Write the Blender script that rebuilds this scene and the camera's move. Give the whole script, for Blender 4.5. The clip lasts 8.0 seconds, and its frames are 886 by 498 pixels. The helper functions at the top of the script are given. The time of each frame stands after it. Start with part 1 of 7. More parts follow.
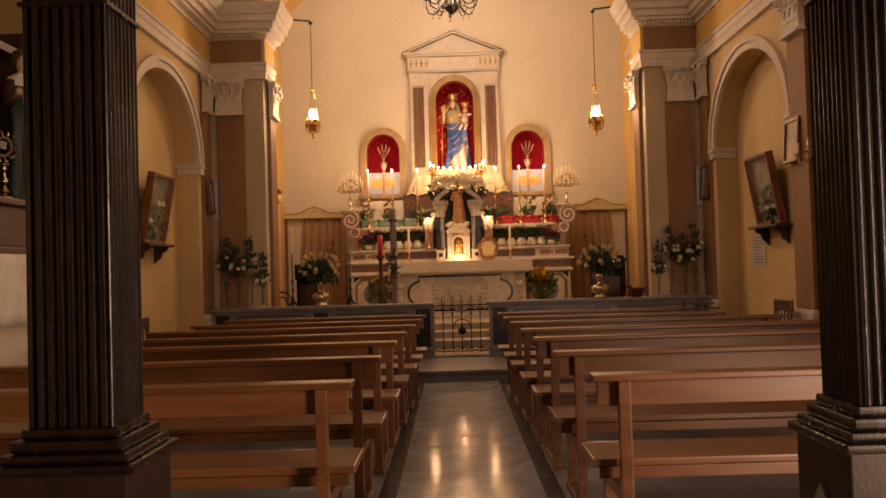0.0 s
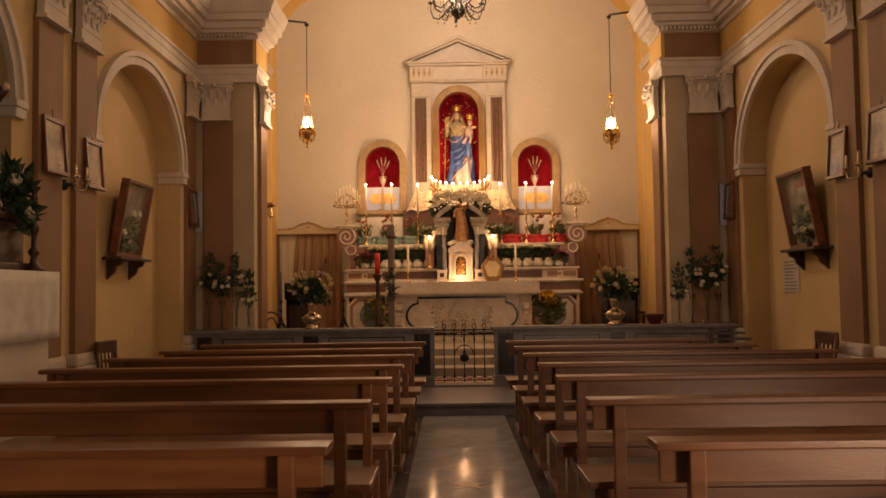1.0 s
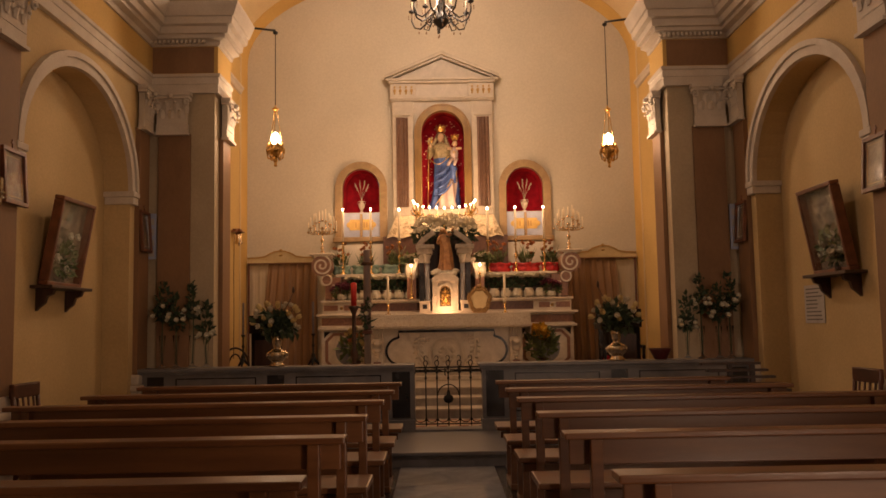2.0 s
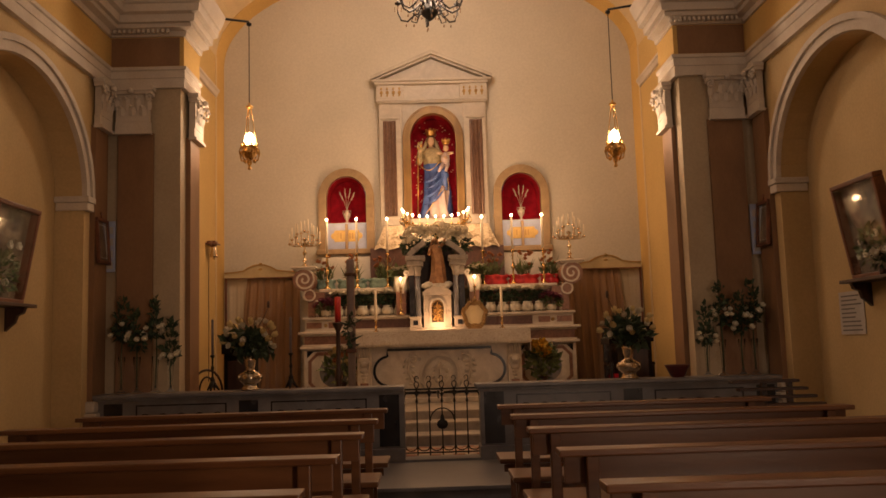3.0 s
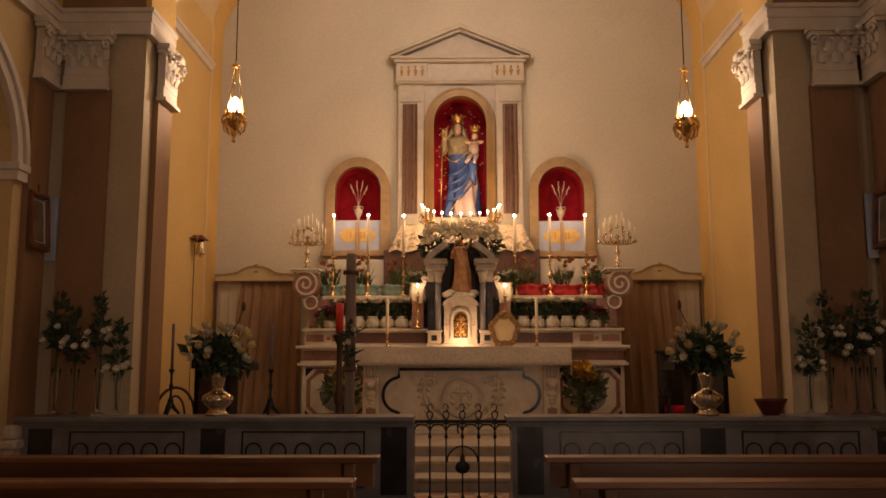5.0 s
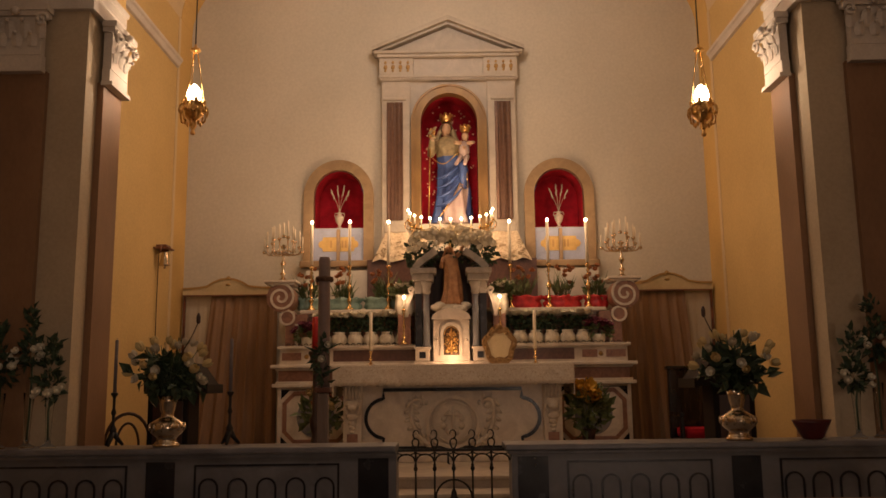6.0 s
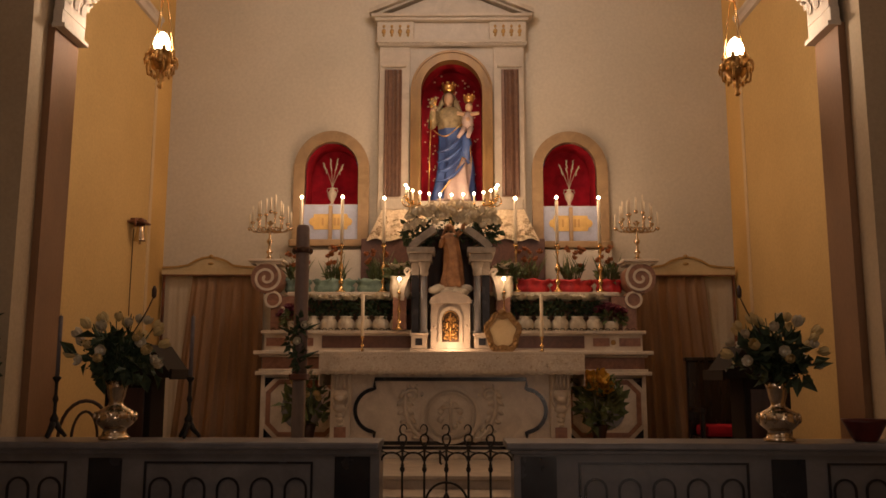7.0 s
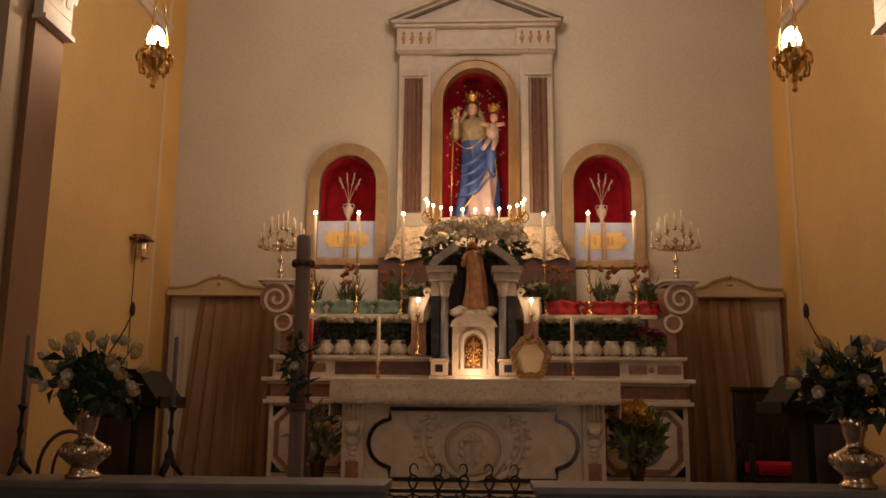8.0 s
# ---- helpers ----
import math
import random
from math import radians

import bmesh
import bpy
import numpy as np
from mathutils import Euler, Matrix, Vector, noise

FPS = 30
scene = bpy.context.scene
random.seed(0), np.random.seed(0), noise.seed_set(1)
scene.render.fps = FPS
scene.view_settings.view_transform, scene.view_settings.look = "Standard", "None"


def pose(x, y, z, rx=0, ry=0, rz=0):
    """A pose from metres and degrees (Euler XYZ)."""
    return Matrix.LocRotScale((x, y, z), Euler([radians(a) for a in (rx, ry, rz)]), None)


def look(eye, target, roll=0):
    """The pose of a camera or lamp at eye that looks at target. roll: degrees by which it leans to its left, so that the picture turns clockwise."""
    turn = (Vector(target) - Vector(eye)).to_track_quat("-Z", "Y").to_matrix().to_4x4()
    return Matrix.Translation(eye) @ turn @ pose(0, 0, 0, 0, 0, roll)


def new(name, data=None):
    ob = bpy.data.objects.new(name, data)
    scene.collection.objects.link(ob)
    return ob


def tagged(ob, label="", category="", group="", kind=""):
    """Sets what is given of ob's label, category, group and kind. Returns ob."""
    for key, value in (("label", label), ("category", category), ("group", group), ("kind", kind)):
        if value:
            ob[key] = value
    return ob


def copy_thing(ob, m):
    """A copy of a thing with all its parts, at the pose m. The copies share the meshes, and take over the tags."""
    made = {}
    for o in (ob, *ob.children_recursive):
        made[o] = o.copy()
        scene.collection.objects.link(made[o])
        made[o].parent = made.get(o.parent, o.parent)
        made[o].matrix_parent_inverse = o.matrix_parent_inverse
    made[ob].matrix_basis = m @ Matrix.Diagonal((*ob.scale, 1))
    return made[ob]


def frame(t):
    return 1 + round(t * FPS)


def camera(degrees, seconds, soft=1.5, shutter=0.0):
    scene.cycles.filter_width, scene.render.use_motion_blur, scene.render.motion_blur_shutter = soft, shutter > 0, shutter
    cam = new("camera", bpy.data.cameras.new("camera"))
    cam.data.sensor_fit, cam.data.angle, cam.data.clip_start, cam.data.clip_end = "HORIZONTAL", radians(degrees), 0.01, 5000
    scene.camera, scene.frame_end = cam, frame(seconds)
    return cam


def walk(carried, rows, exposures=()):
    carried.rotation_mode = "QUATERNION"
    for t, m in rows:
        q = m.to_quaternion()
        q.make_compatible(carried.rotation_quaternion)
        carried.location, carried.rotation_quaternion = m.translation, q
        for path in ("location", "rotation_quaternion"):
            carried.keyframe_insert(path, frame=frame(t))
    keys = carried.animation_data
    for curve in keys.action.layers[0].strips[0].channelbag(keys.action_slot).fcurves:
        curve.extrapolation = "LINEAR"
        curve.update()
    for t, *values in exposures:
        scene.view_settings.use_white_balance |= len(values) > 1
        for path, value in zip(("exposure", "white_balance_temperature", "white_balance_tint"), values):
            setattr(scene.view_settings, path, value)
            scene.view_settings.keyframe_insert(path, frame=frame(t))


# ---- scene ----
cam = camera(55.0, 8.0, 1.6)
PATH = [
    (0, (-0.086, -0.201, 1.276), (-0.107, 1.798, 1.328), -1.7),
    (0.5, (-0.07, 0.218, 1.282), (-0.103, 2.217, 1.335), -0.9),
    (1, (-0.133, 0.697, 1.295), (-0.151, 2.694, 1.394), -0.8),
    (1.5, (-0.122, 1.206, 1.275), (-0.088, 3.2, 1.433), -1.5),
    (1.7, (-0.082, 1.441, 1.279), (-0.071, 3.434, 1.447), -0.9),
    (3, (-0.072, 2.735, 1.251), (-0.038, 4.723, 1.473), -1.7),
    (3.5, (-0.011, 3.172, 1.282), (-0.05, 5.156, 1.535), -0.1),
    (4, (-0.031, 3.646, 1.282), (-0.05, 5.629, 1.546), -0.2),
    (4.2, (-0.039, 3.82, 1.257), (-0.04, 5.802, 1.527), -1.0),
    (5.3, (-0.039, 4.915, 1.234), (-0.068, 6.896, 1.506), 0.2),
    (5.5, (-0.057, 5.087, 1.251), (-0.057, 7.066, 1.535), -0.5),
    (6, (-0.017, 5.546, 1.23), (-0.023, 7.521, 1.547), -0.7),
    (6.5, (0.059, 5.915, 1.214), (0.009, 7.89, 1.527), 0.6),
    (7, (0.049, 6.348, 1.203), (0.028, 8.326, 1.503), 0.1),
    (7.5, (0.04, 6.671, 1.197), (0.026, 8.644, 1.524), -0.8),
    (8, (0.096, 6.994, 1.222), (0.009, 8.959, 1.584), 0.5),
]
EXPOSURES = [(0.0, 1.23, 7130, 16), (1.5, 0.89, 6930, 15), (3.5, 0.62, 6650, 13), (5.5, 0.45, 6200, 11), (8.0, 0.21, 5850, 10)]
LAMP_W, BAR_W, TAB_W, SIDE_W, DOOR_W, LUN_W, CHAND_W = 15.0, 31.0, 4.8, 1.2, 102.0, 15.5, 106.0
walk(cam, [(t, look(eye, target, roll)) for t, eye, target, roll in PATH], EXPOSURES)

# ---- world and lamps ----
world = bpy.data.worlds.new("world")
scene.world = world
world.use_nodes = True
world.node_tree.nodes["Background"].inputs[0].default_value = (0.30, 0.36, 0.45, 1)
world.node_tree.nodes["Background"].inputs[1].default_value = 0.15


def lamp(name, kind, m, energy, color, size=0.1, size_y=None):
    data = bpy.data.lights.new(name, kind)
    data.energy, data.color = energy, color
    if kind == "AREA":
        data.size = size
        if size_y:
            data.shape, data.size_y = "RECTANGLE", size_y
    else:
        data.shadow_soft_size = size
    ob = new(name, data)
    ob.matrix_world = m
    return ob


WARM = (1.0, 0.69, 0.46)
CHANDELIER = (1.0, 0.735, 0.54)
CANDLE = (1.0, 0.57, 0.29)
LAMP_XYZ = ((-2.08, 12.28, 3.585), (2.07, 12.16, 3.480))
CHAND_Y, CHAND_Z = 13.05, 5.27
for x, y, z in LAMP_XYZ:
    lamp("sanctuary_bulb_light", "POINT", pose(x, y, z + 0.03), LAMP_W * (1.45 if x < 0 else 0.95), WARM, 0.055)
# added to brighten the end wall, from assumed bulbs above the view
lamp("assumed_chandelier_light", "POINT", pose(0.025, CHAND_Y, CHAND_Z + 0.80), CHAND_W, CHANDELIER, 0.32)
lamp("candle_bar_light", "POINT", pose(0.046, 15.22, 3.40), BAR_W, CANDLE, 0.25)
lamp("tabernacle_light", "POINT", pose(0.05, 14.80, 1.53), TAB_W, CANDLE, 0.05)
for x in (-0.49, 0.58):
    lamp("altar_bulb_light", "POINT", pose(x, 14.93, 2.21), SIDE_W, CANDLE, 0.04)
for x in (-1.43, 1.47):
    lamp("altar_candle_light", "POINT", pose(x, 15.50, 3.20), 5.5, CANDLE, 0.20)
# light from an assumed open side door by the entrance, out of view
lamp("assumed_side_door_light", "AREA", pose(3.36, -0.6, 1.35, 0, 90, -48), DOOR_W, (1.0, 0.70, 0.49), 2.1, 1.1)
# fill lamps in made-up lunettes, added to brighten the nave
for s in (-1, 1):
    lamp("added_lunette_fill", "AREA", pose(s * 3.16, 6.0, 5.66, 0, s * 72, 0), LUN_W * (2.0 if s < 0 else 0.6), (1.0, 0.75, 0.59), 0.9, 1.4)

# ---- materials ----
def mat(name, c1, c2=None, rough=0.6, scale=6.0, fine=60.0, mix=0.5, bump=0.15, metal=0.0, stretch=(1, 1, 1), vary=0.0,
        dist=0.004, spec=0.5, transmission=0.0, wave=0.0):
    """Two-scale procedural surface: large blotches from c1 to c2, fine grain in colour, roughness and relief."""
    m = bpy.data.materials.new(name)
    m.use_nodes = True
    nt = m.node_tree
    n, ln = nt.nodes, nt.links
    b = n["Principled BSDF"]
    c2 = c2 or tuple(v * 0.8 for v in c1)
    tc = n.new("ShaderNodeTexCoord")
    mp = n.new("ShaderNodeMapping")
    mp.inputs["Scale"].default_value = stretch
    ln.new(tc.outputs["Object"], mp.inputs["Vector"])
    big = n.new("ShaderNodeTexNoise")
    big.inputs["Scale"].default_value, big.inputs["Detail"].default_value = scale, 5
    big.inputs["Distortion"].default_value = wave
    small = n.new("ShaderNodeTexNoise")
    small.inputs["Scale"].default_value, small.inputs["Detail"].default_value = fine, 3
    ln.new(mp.outputs[0], big.inputs["Vector"])
    ln.new(mp.outputs[0], small.inputs["Vector"])
    ramp = n.new("ShaderNodeValToRGB")
    ramp.color_ramp.elements[0].position, ramp.color_ramp.elements[1].position = 0.5 - 0.25 * mix, 0.5 + 0.25 * mix
    ramp.color_ramp.elements[0].color, ramp.color_ramp.elements[1].color = (*c2, 1), (*c1, 1)
    ln.new(big.outputs["Fac"], ramp.inputs[0])
    hsv = n.new("ShaderNodeHueSaturation")
    ln.new(ramp.outputs[0], hsv.inputs["Color"])
    val = n.new("ShaderNodeMapRange")
    val.inputs["To Min"].default_value, val.inputs["To Max"].default_value = 0.86, 1.14
    ln.new(small.outputs["Fac"], val.inputs["Value"])
    if vary:
        info = n.new("ShaderNodeObjectInfo")
        rnd = n.new("ShaderNodeMapRange")
        rnd.inputs["To Min"].default_value, rnd.inputs["To Max"].default_value = 1 - vary, 1 + vary
        ln.new(info.outputs["Random"], rnd.inputs["Value"])
        mul = n.new("ShaderNodeMath")
        mul.operation = "MULTIPLY"
        ln.new(rnd.outputs[0], mul.inputs[0])
        ln.new(val.outputs[0], mul.inputs[1])
        ln.new(mul.outputs[0], hsv.inputs["Value"])
    else:
        ln.new(val.outputs[0], hsv.inputs["Value"])
    ln.new(hsv.outputs[0], b.inputs["Base Color"])
    rr = n.new("ShaderNodeMapRange")
    rr.inputs["To Min"].default_value, rr.inputs["To Max"].default_value = max(rough - 0.09, 0.02), min(rough + 0.09, 1)
    ln.new(big.outputs["Fac"], rr.inputs["Value"])
    ln.new(rr.outputs[0], b.inputs["Roughness"])
    b.inputs["Metallic"].default_value = metal
    b.inputs["Specular IOR Level"].default_value = spec
    b.inputs["Transmission Weight"].default_value = transmission
    if bump:
        bp = n.new("ShaderNodeBump")
        bp.inputs["Strength"].default_value, bp.inputs["Distance"].default_value = bump, dist
        ln.new(small.outputs["Fac"], bp.inputs["Height"])
        ln.new(bp.outputs[0], b.inputs["Normal"])
    return m


def glow(name, color, strength):
    m = bpy.data.materials.new(name)
    m.use_nodes = True
    b = m.node_tree.nodes["Principled BSDF"]
    b.inputs["Base Color"].default_value = (*color, 1)
    b.inputs["Emission Color"].default_value = (*color, 1)
    b.inputs["Emission Strength"].default_value = strength
    return m


CREAM = mat("cream_plaster", (0.66, 0.60, 0.50), (0.61, 0.55, 0.45), 0.85, 1.2, 40)
END_WALL = mat("greyish_cream_plaster", (0.565, 0.52, 0.435), (0.515, 0.475, 0.395), 0.85, 0.9, 30, bump=0.06)
OCHRE = mat("ochre_plaster", (0.62, 0.40, 0.13), (0.55, 0.35, 0.11), 0.85, 1.3, 40)
YELLOW = mat("pale_yellow_plaster", (0.58, 0.42, 0.21), (0.505, 0.36, 0.172), 0.85, 1.1, 40)
BROWN = mat("brown_stucco", (0.27, 0.15, 0.075), (0.22, 0.12, 0.06), 0.7, 2.5, 50, stretch=(1, 1, 0.5))
STUCCO = mat("white_stucco", (0.62, 0.55, 0.465), (0.55, 0.475, 0.395), 0.8, 4, 60, bump=0.25)
ALTAR_MARBLE = mat("ivory_altar_marble", (0.74, 0.66, 0.55), (0.55, 0.475, 0.385), 0.38, 3.2, 45, 0.8, bump=0.08, wave=1.8)
MARBLE = mat("white_marble", (0.56, 0.49, 0.405), (0.36, 0.305, 0.25), 0.38, 4.0, 45, 0.8, bump=0.08, wave=1.5)
RELIEF_MARBLE = mat("pale_relief_marble", (0.70, 0.62, 0.51), (0.52, 0.445, 0.355), 0.45, 4.0, 60, 0.8, bump=0.2, wave=1.0)
WORN_MARBLE = mat("carved_marble", (0.60, 0.53, 0.43), (0.36, 0.30, 0.24), 0.5, 5.0, 70, 0.9, bump=0.35)
GREY_MARBLE = mat("grey_marble", (0.215, 0.21, 0.215), (0.125, 0.12, 0.13), 0.35, 2.4, 40, 0.9, bump=0.06, wave=2.0)
AISLE = mat("polished_grey_marble", (0.40, 0.40, 0.41), (0.25, 0.25, 0.27), 0.12, 2.0, 30, 0.9, bump=0.02, wave=2.0, vary=0.07)
RED_MARBLE = mat("red_brown_marble", (0.36, 0.19, 0.125), (0.20, 0.10, 0.072), 0.35, 7, 40, 0.9, bump=0.06, wave=2.5)
BLACK_MARBLE = mat("black_marble", (0.025, 0.025, 0.03), (0.012, 0.012, 0.015), 0.25, 6, 40, 0.8, bump=0.03)
TILE_A = mat("terracotta_tile", (0.34, 0.13, 0.06), (0.24, 0.09, 0.05), 0.5, 8, 60, vary=0.15)
TILE_B = mat("cream_tile", (0.50, 0.42, 0.32), (0.40, 0.33, 0.25), 0.5, 8, 60, vary=0.12)
FLOOR = mat("dark_floor_marble", (0.20, 0.20, 0.21), (0.12, 0.12, 0.135), 0.3, 2.2, 40, 0.9, bump=0.04, wave=1.5, vary=0.12)
PEW = mat("varnished_pew_wood", (0.200, 0.084, 0.031), (0.112, 0.043, 0.017), 0.33, 5, 90, 0.8, stretch=(0.35, 3, 3), vary=0.12, bump=0.12)
DARK_WOOD = mat("dark_stained_wood", (0.060, 0.027, 0.018), (0.034, 0.016, 0.011), 0.42, 7, 80, stretch=(3, 3, 0.4), bump=0.15)
COLUMN_WOOD = mat("dark_lacquered_wood", (0.011, 0.0052, 0.0046), (0.006, 0.0034, 0.0031), 0.27, 6, 70, stretch=(3, 3, 0.4), bump=0.1)
FRAME_WOOD = mat("brown_frame_wood", (0.19, 0.066, 0.03), (0.105, 0.036, 0.018), 0.4, 9, 90)
GOLD = mat("aged_gold", (0.75, 0.47, 0.16), (0.50, 0.29, 0.09), 0.3, 20, 90, metal=0.9)
GILT = mat("gilded_stucco", (0.44, 0.275, 0.09), (0.36, 0.215, 0.07), 0.5, 9, 80, metal=0.15)
BRASS = mat("polished_brass", (0.78, 0.55, 0.25), (0.60, 0.40, 0.17), 0.22, 20, 90, metal=1.0)
SILVER = mat("silver_gilt", (0.70, 0.58, 0.42), (0.55, 0.43, 0.30), 0.2, 14, 80, metal=1.0)
IRON = mat("dark_iron", (0.035, 0.032, 0.030), (0.02, 0.018, 0.016), 0.5, 20, 90, metal=0.6)
VELVET = mat("red_velvet", (0.34, 0.010, 0.022), (0.23, 0.007, 0.016), 0.9, 9, 120, spec=0.15)
RED_FOIL = mat("red_foil_wrap", (0.60, 0.03, 0.03), (0.38, 0.015, 0.02), 0.4, 14, 60, bump=0.4)
TEAL_FOIL = mat("pale_teal_wrap", (0.25, 0.36, 0.30), (0.17, 0.27, 0.23), 0.45, 14, 60, bump=0.4)
RED_WAX = mat("red_wax", (0.55, 0.02, 0.015), (0.45, 0.015, 0.012), 0.4, 10, 60)
WAX = mat("ivory_wax", (0.80, 0.72, 0.56), (0.74, 0.65, 0.50), 0.45, 12, 60, bump=0.05)
LINEN = mat("white_linen", (0.74, 0.70, 0.62), (0.64, 0.60, 0.52), 0.9, 8, 150, bump=0.2)
LACE = mat("ivory_lace", (0.72, 0.61, 0.44), (0.54, 0.42, 0.28), 0.9, 38, 150, 0.5, bump=0.3)
EMBROIDERY = mat("embroidered_linen", (0.70, 0.63, 0.52), (0.58, 0.49, 0.38), 0.9, 48, 140, 0.6, bump=0.25)
CURTAIN = mat("ochre_brown_curtain", (0.305, 0.185, 0.105), (0.26, 0.155, 0.085), 0.9, 5, 130, stretch=(1, 1, 0.3))
PALE_CURTAIN = mat("pale_curtain", (0.52, 0.44, 0.32), (0.46, 0.38, 0.27), 0.85, 5, 130, stretch=(1, 1, 0.3))
LEAF = mat("dark_green_leaf", (0.042, 0.070, 0.030), (0.022, 0.040, 0.018), 0.62, 20, 90)
LIGHT_LEAF = mat("fresh_green_leaf", (0.15, 0.18, 0.07), (0.085, 0.12, 0.045), 0.5, 20, 90)
WHITE_PETAL = mat("white_petal", (0.76, 0.72, 0.60), (0.62, 0.56, 0.42), 0.7, 18, 90)
YELLOW_PETAL = mat("yellow_petal", (0.72, 0.44, 0.05), (0.60, 0.34, 0.03), 0.7, 18, 90)
ORANGE_PETAL = mat("orange_petal", (0.44, 0.17, 0.06), (0.30, 0.11, 0.04), 0.7, 18, 90)
PURPLE_PETAL = mat("purple_petal", (0.20, 0.035, 0.06), (0.11, 0.02, 0.04), 0.7, 18, 90)
BLUE_CLOTH = mat("painted_blue", (0.060, 0.115, 0.33), (0.030, 0.058, 0.19), 0.4, 6, 60)
PINK_CLOTH = mat("painted_pale_rose", (0.46, 0.37, 0.35), (0.36, 0.275, 0.26), 0.45, 6, 60)
BROWN_CLOTH = mat("painted_brown_gold", (0.42, 0.21, 0.085), (0.26, 0.12, 0.05), 0.5, 14, 70)
DARK_RED_MARBLE = mat("dark_brown_marble", (0.15, 0.075, 0.055), (0.085, 0.042, 0.034), 0.38, 7, 40, 0.9, bump=0.06, wave=2.5)
PAINT_FLESH = mat("painted_ivory", (0.52, 0.36, 0.23), (0.46, 0.30, 0.19), 0.5, 8, 60)
PAPER = mat("paper_print", (0.30, 0.23, 0.15), (0.12, 0.08, 0.05), 0.6, 7, 60, 0.6)
DARK_PRINT = mat("dark_print", (0.17, 0.12, 0.075), (0.045, 0.032, 0.022), 0.5, 6, 50, 0.5)
PICTURE_GROUND = mat("faded_picture_ground", (0.26, 0.20, 0.13), (0.09, 0.065, 0.045), 0.6, 7, 50, 0.6)
AGED_MARBLE = mat("aged_grey_marble", (0.36, 0.31, 0.255), (0.19, 0.16, 0.13), 0.5, 7.0, 70, 0.9, bump=0.3, wave=1.0)
DOOR_BRONZE = mat("dark_bronze", (0.09, 0.05, 0.022), (0.05, 0.028, 0.013), 0.45, 18, 80, metal=0.6)
CHAIR_WOOD = mat("reddish_chair_wood", (0.12, 0.045, 0.025), (0.07, 0.027, 0.016), 0.4, 7, 80)
NICHE_STONE = mat("ochre_brown_stone", (0.37, 0.255, 0.135), (0.25, 0.165, 0.085), 0.5, 6, 70, 0.9, wave=1.5)
FRAME_GILT = mat("dark_gilded_wood", (0.28, 0.165, 0.055), (0.18, 0.10, 0.033), 0.42, 8, 80, 0.8, metal=0.25, stretch=(1, 1, 0.4))
SHRINE = mat("shrine_marble", (0.50, 0.445, 0.365), (0.40, 0.345, 0.28), 0.45, 4.0, 45, 0.8, bump=0.08, wave=1.5)
STAR = mat("gold_thread_star", (0.80, 0.64, 0.36), (0.66, 0.50, 0.26), 0.5, 20, 90)
BODICE = mat("painted_ivory_gold", (0.42, 0.34, 0.19), (0.22, 0.17, 0.09), 0.4, 22, 70, 0.9)
WHITE_BOARD = mat("white_altar_stone", (0.70, 0.65, 0.57), (0.58, 0.53, 0.45), 0.6, 4, 60, 0.8)
THREAD = mat("brown_gold_thread", (0.54, 0.43, 0.29), (0.45, 0.34, 0.215), 0.8, 20, 90)
PURPLE_WAX = mat("dark_mauve_wax", (0.26, 0.18, 0.15), (0.18, 0.125, 0.105), 0.5, 6, 60)
NOTICE = mat("notice_paper", (0.50, 0.46, 0.42), (0.44, 0.40, 0.36), 0.8, 5, 50)
INK = mat("grey_ink", (0.16, 0.14, 0.13), (0.12, 0.11, 0.10), 0.8, 5, 50)
PANEL_BLUE = mat("pale_blue_panel", (0.40, 0.45, 0.62), (0.34, 0.38, 0.53), 0.7, 6, 60)
PANEL_GOLD = mat("gold_painted_motif", (0.62, 0.42, 0.13), (0.50, 0.33, 0.10), 0.6, 9, 60)
POT_WHITE = mat("white_crepe_wrap", (0.68, 0.62, 0.50), (0.52, 0.45, 0.34), 0.8, 18, 90, bump=0.4)
FLAME = glow("flame", (1.0, 0.76, 0.42), 16.0)
CHANCEL_WALL = mat("light_ochre_plaster", (0.58, 0.40, 0.155), (0.53, 0.36, 0.135), 0.85, 1.2, 40)
PELMET = mat("painted_cream_wood", (0.56, 0.45, 0.26), (0.49, 0.38, 0.21), 0.6, 5, 60)
PIER = mat("grey_beige_plaster", (0.48, 0.385, 0.26), (0.43, 0.34, 0.225), 0.85, 1.4, 45)
VAULT = mat("peach_plaster", (0.62, 0.47, 0.27), (0.57, 0.43, 0.24), 0.85, 1.2, 40)
PEDESTAL = mat("dark_red_wood", (0.022, 0.010, 0.008), (0.013, 0.007, 0.006), 0.4, 7, 80)
SMOKY = mat("smoky_glass_drops", (0.30, 0.20, 0.13), (0.2, 0.13, 0.08), 0.1, 10, 60)
BULB = glow("lit_bulb", (1.0, 0.80, 0.52), 14.0)


def clear(name, color, rough, alpha_spec=0.5):
    m = bpy.data.materials.new(name)
    m.use_nodes = True
    b = m.node_tree.nodes["Principled BSDF"]
    b.inputs["Base Color"].default_value = (*color, 1)
    b.inputs["Roughness"].default_value = rough
    b.inputs["Transmission Weight"].default_value = 1.0
    b.inputs["IOR"].default_value = 1.45
    return m


GLASS = clear("clear_glass", (0.95, 0.97, 0.96), 0.03)
THIN_GLASS = clear("thin_vase_glass", (0.93, 0.95, 0.94), 0.02)
THIN_GLASS.node_tree.nodes["Principled BSDF"].inputs["IOR"].default_value = 1.10

# ---- mesh tools ----
def bm_new():
    return bmesh.new()


def xz(u, v, d):
    return Vector((u, d, v))


def yz(u, v, d):
    return Vector((d, u, v))


def xy(u, v, d):
    return Vector((u, v, d))


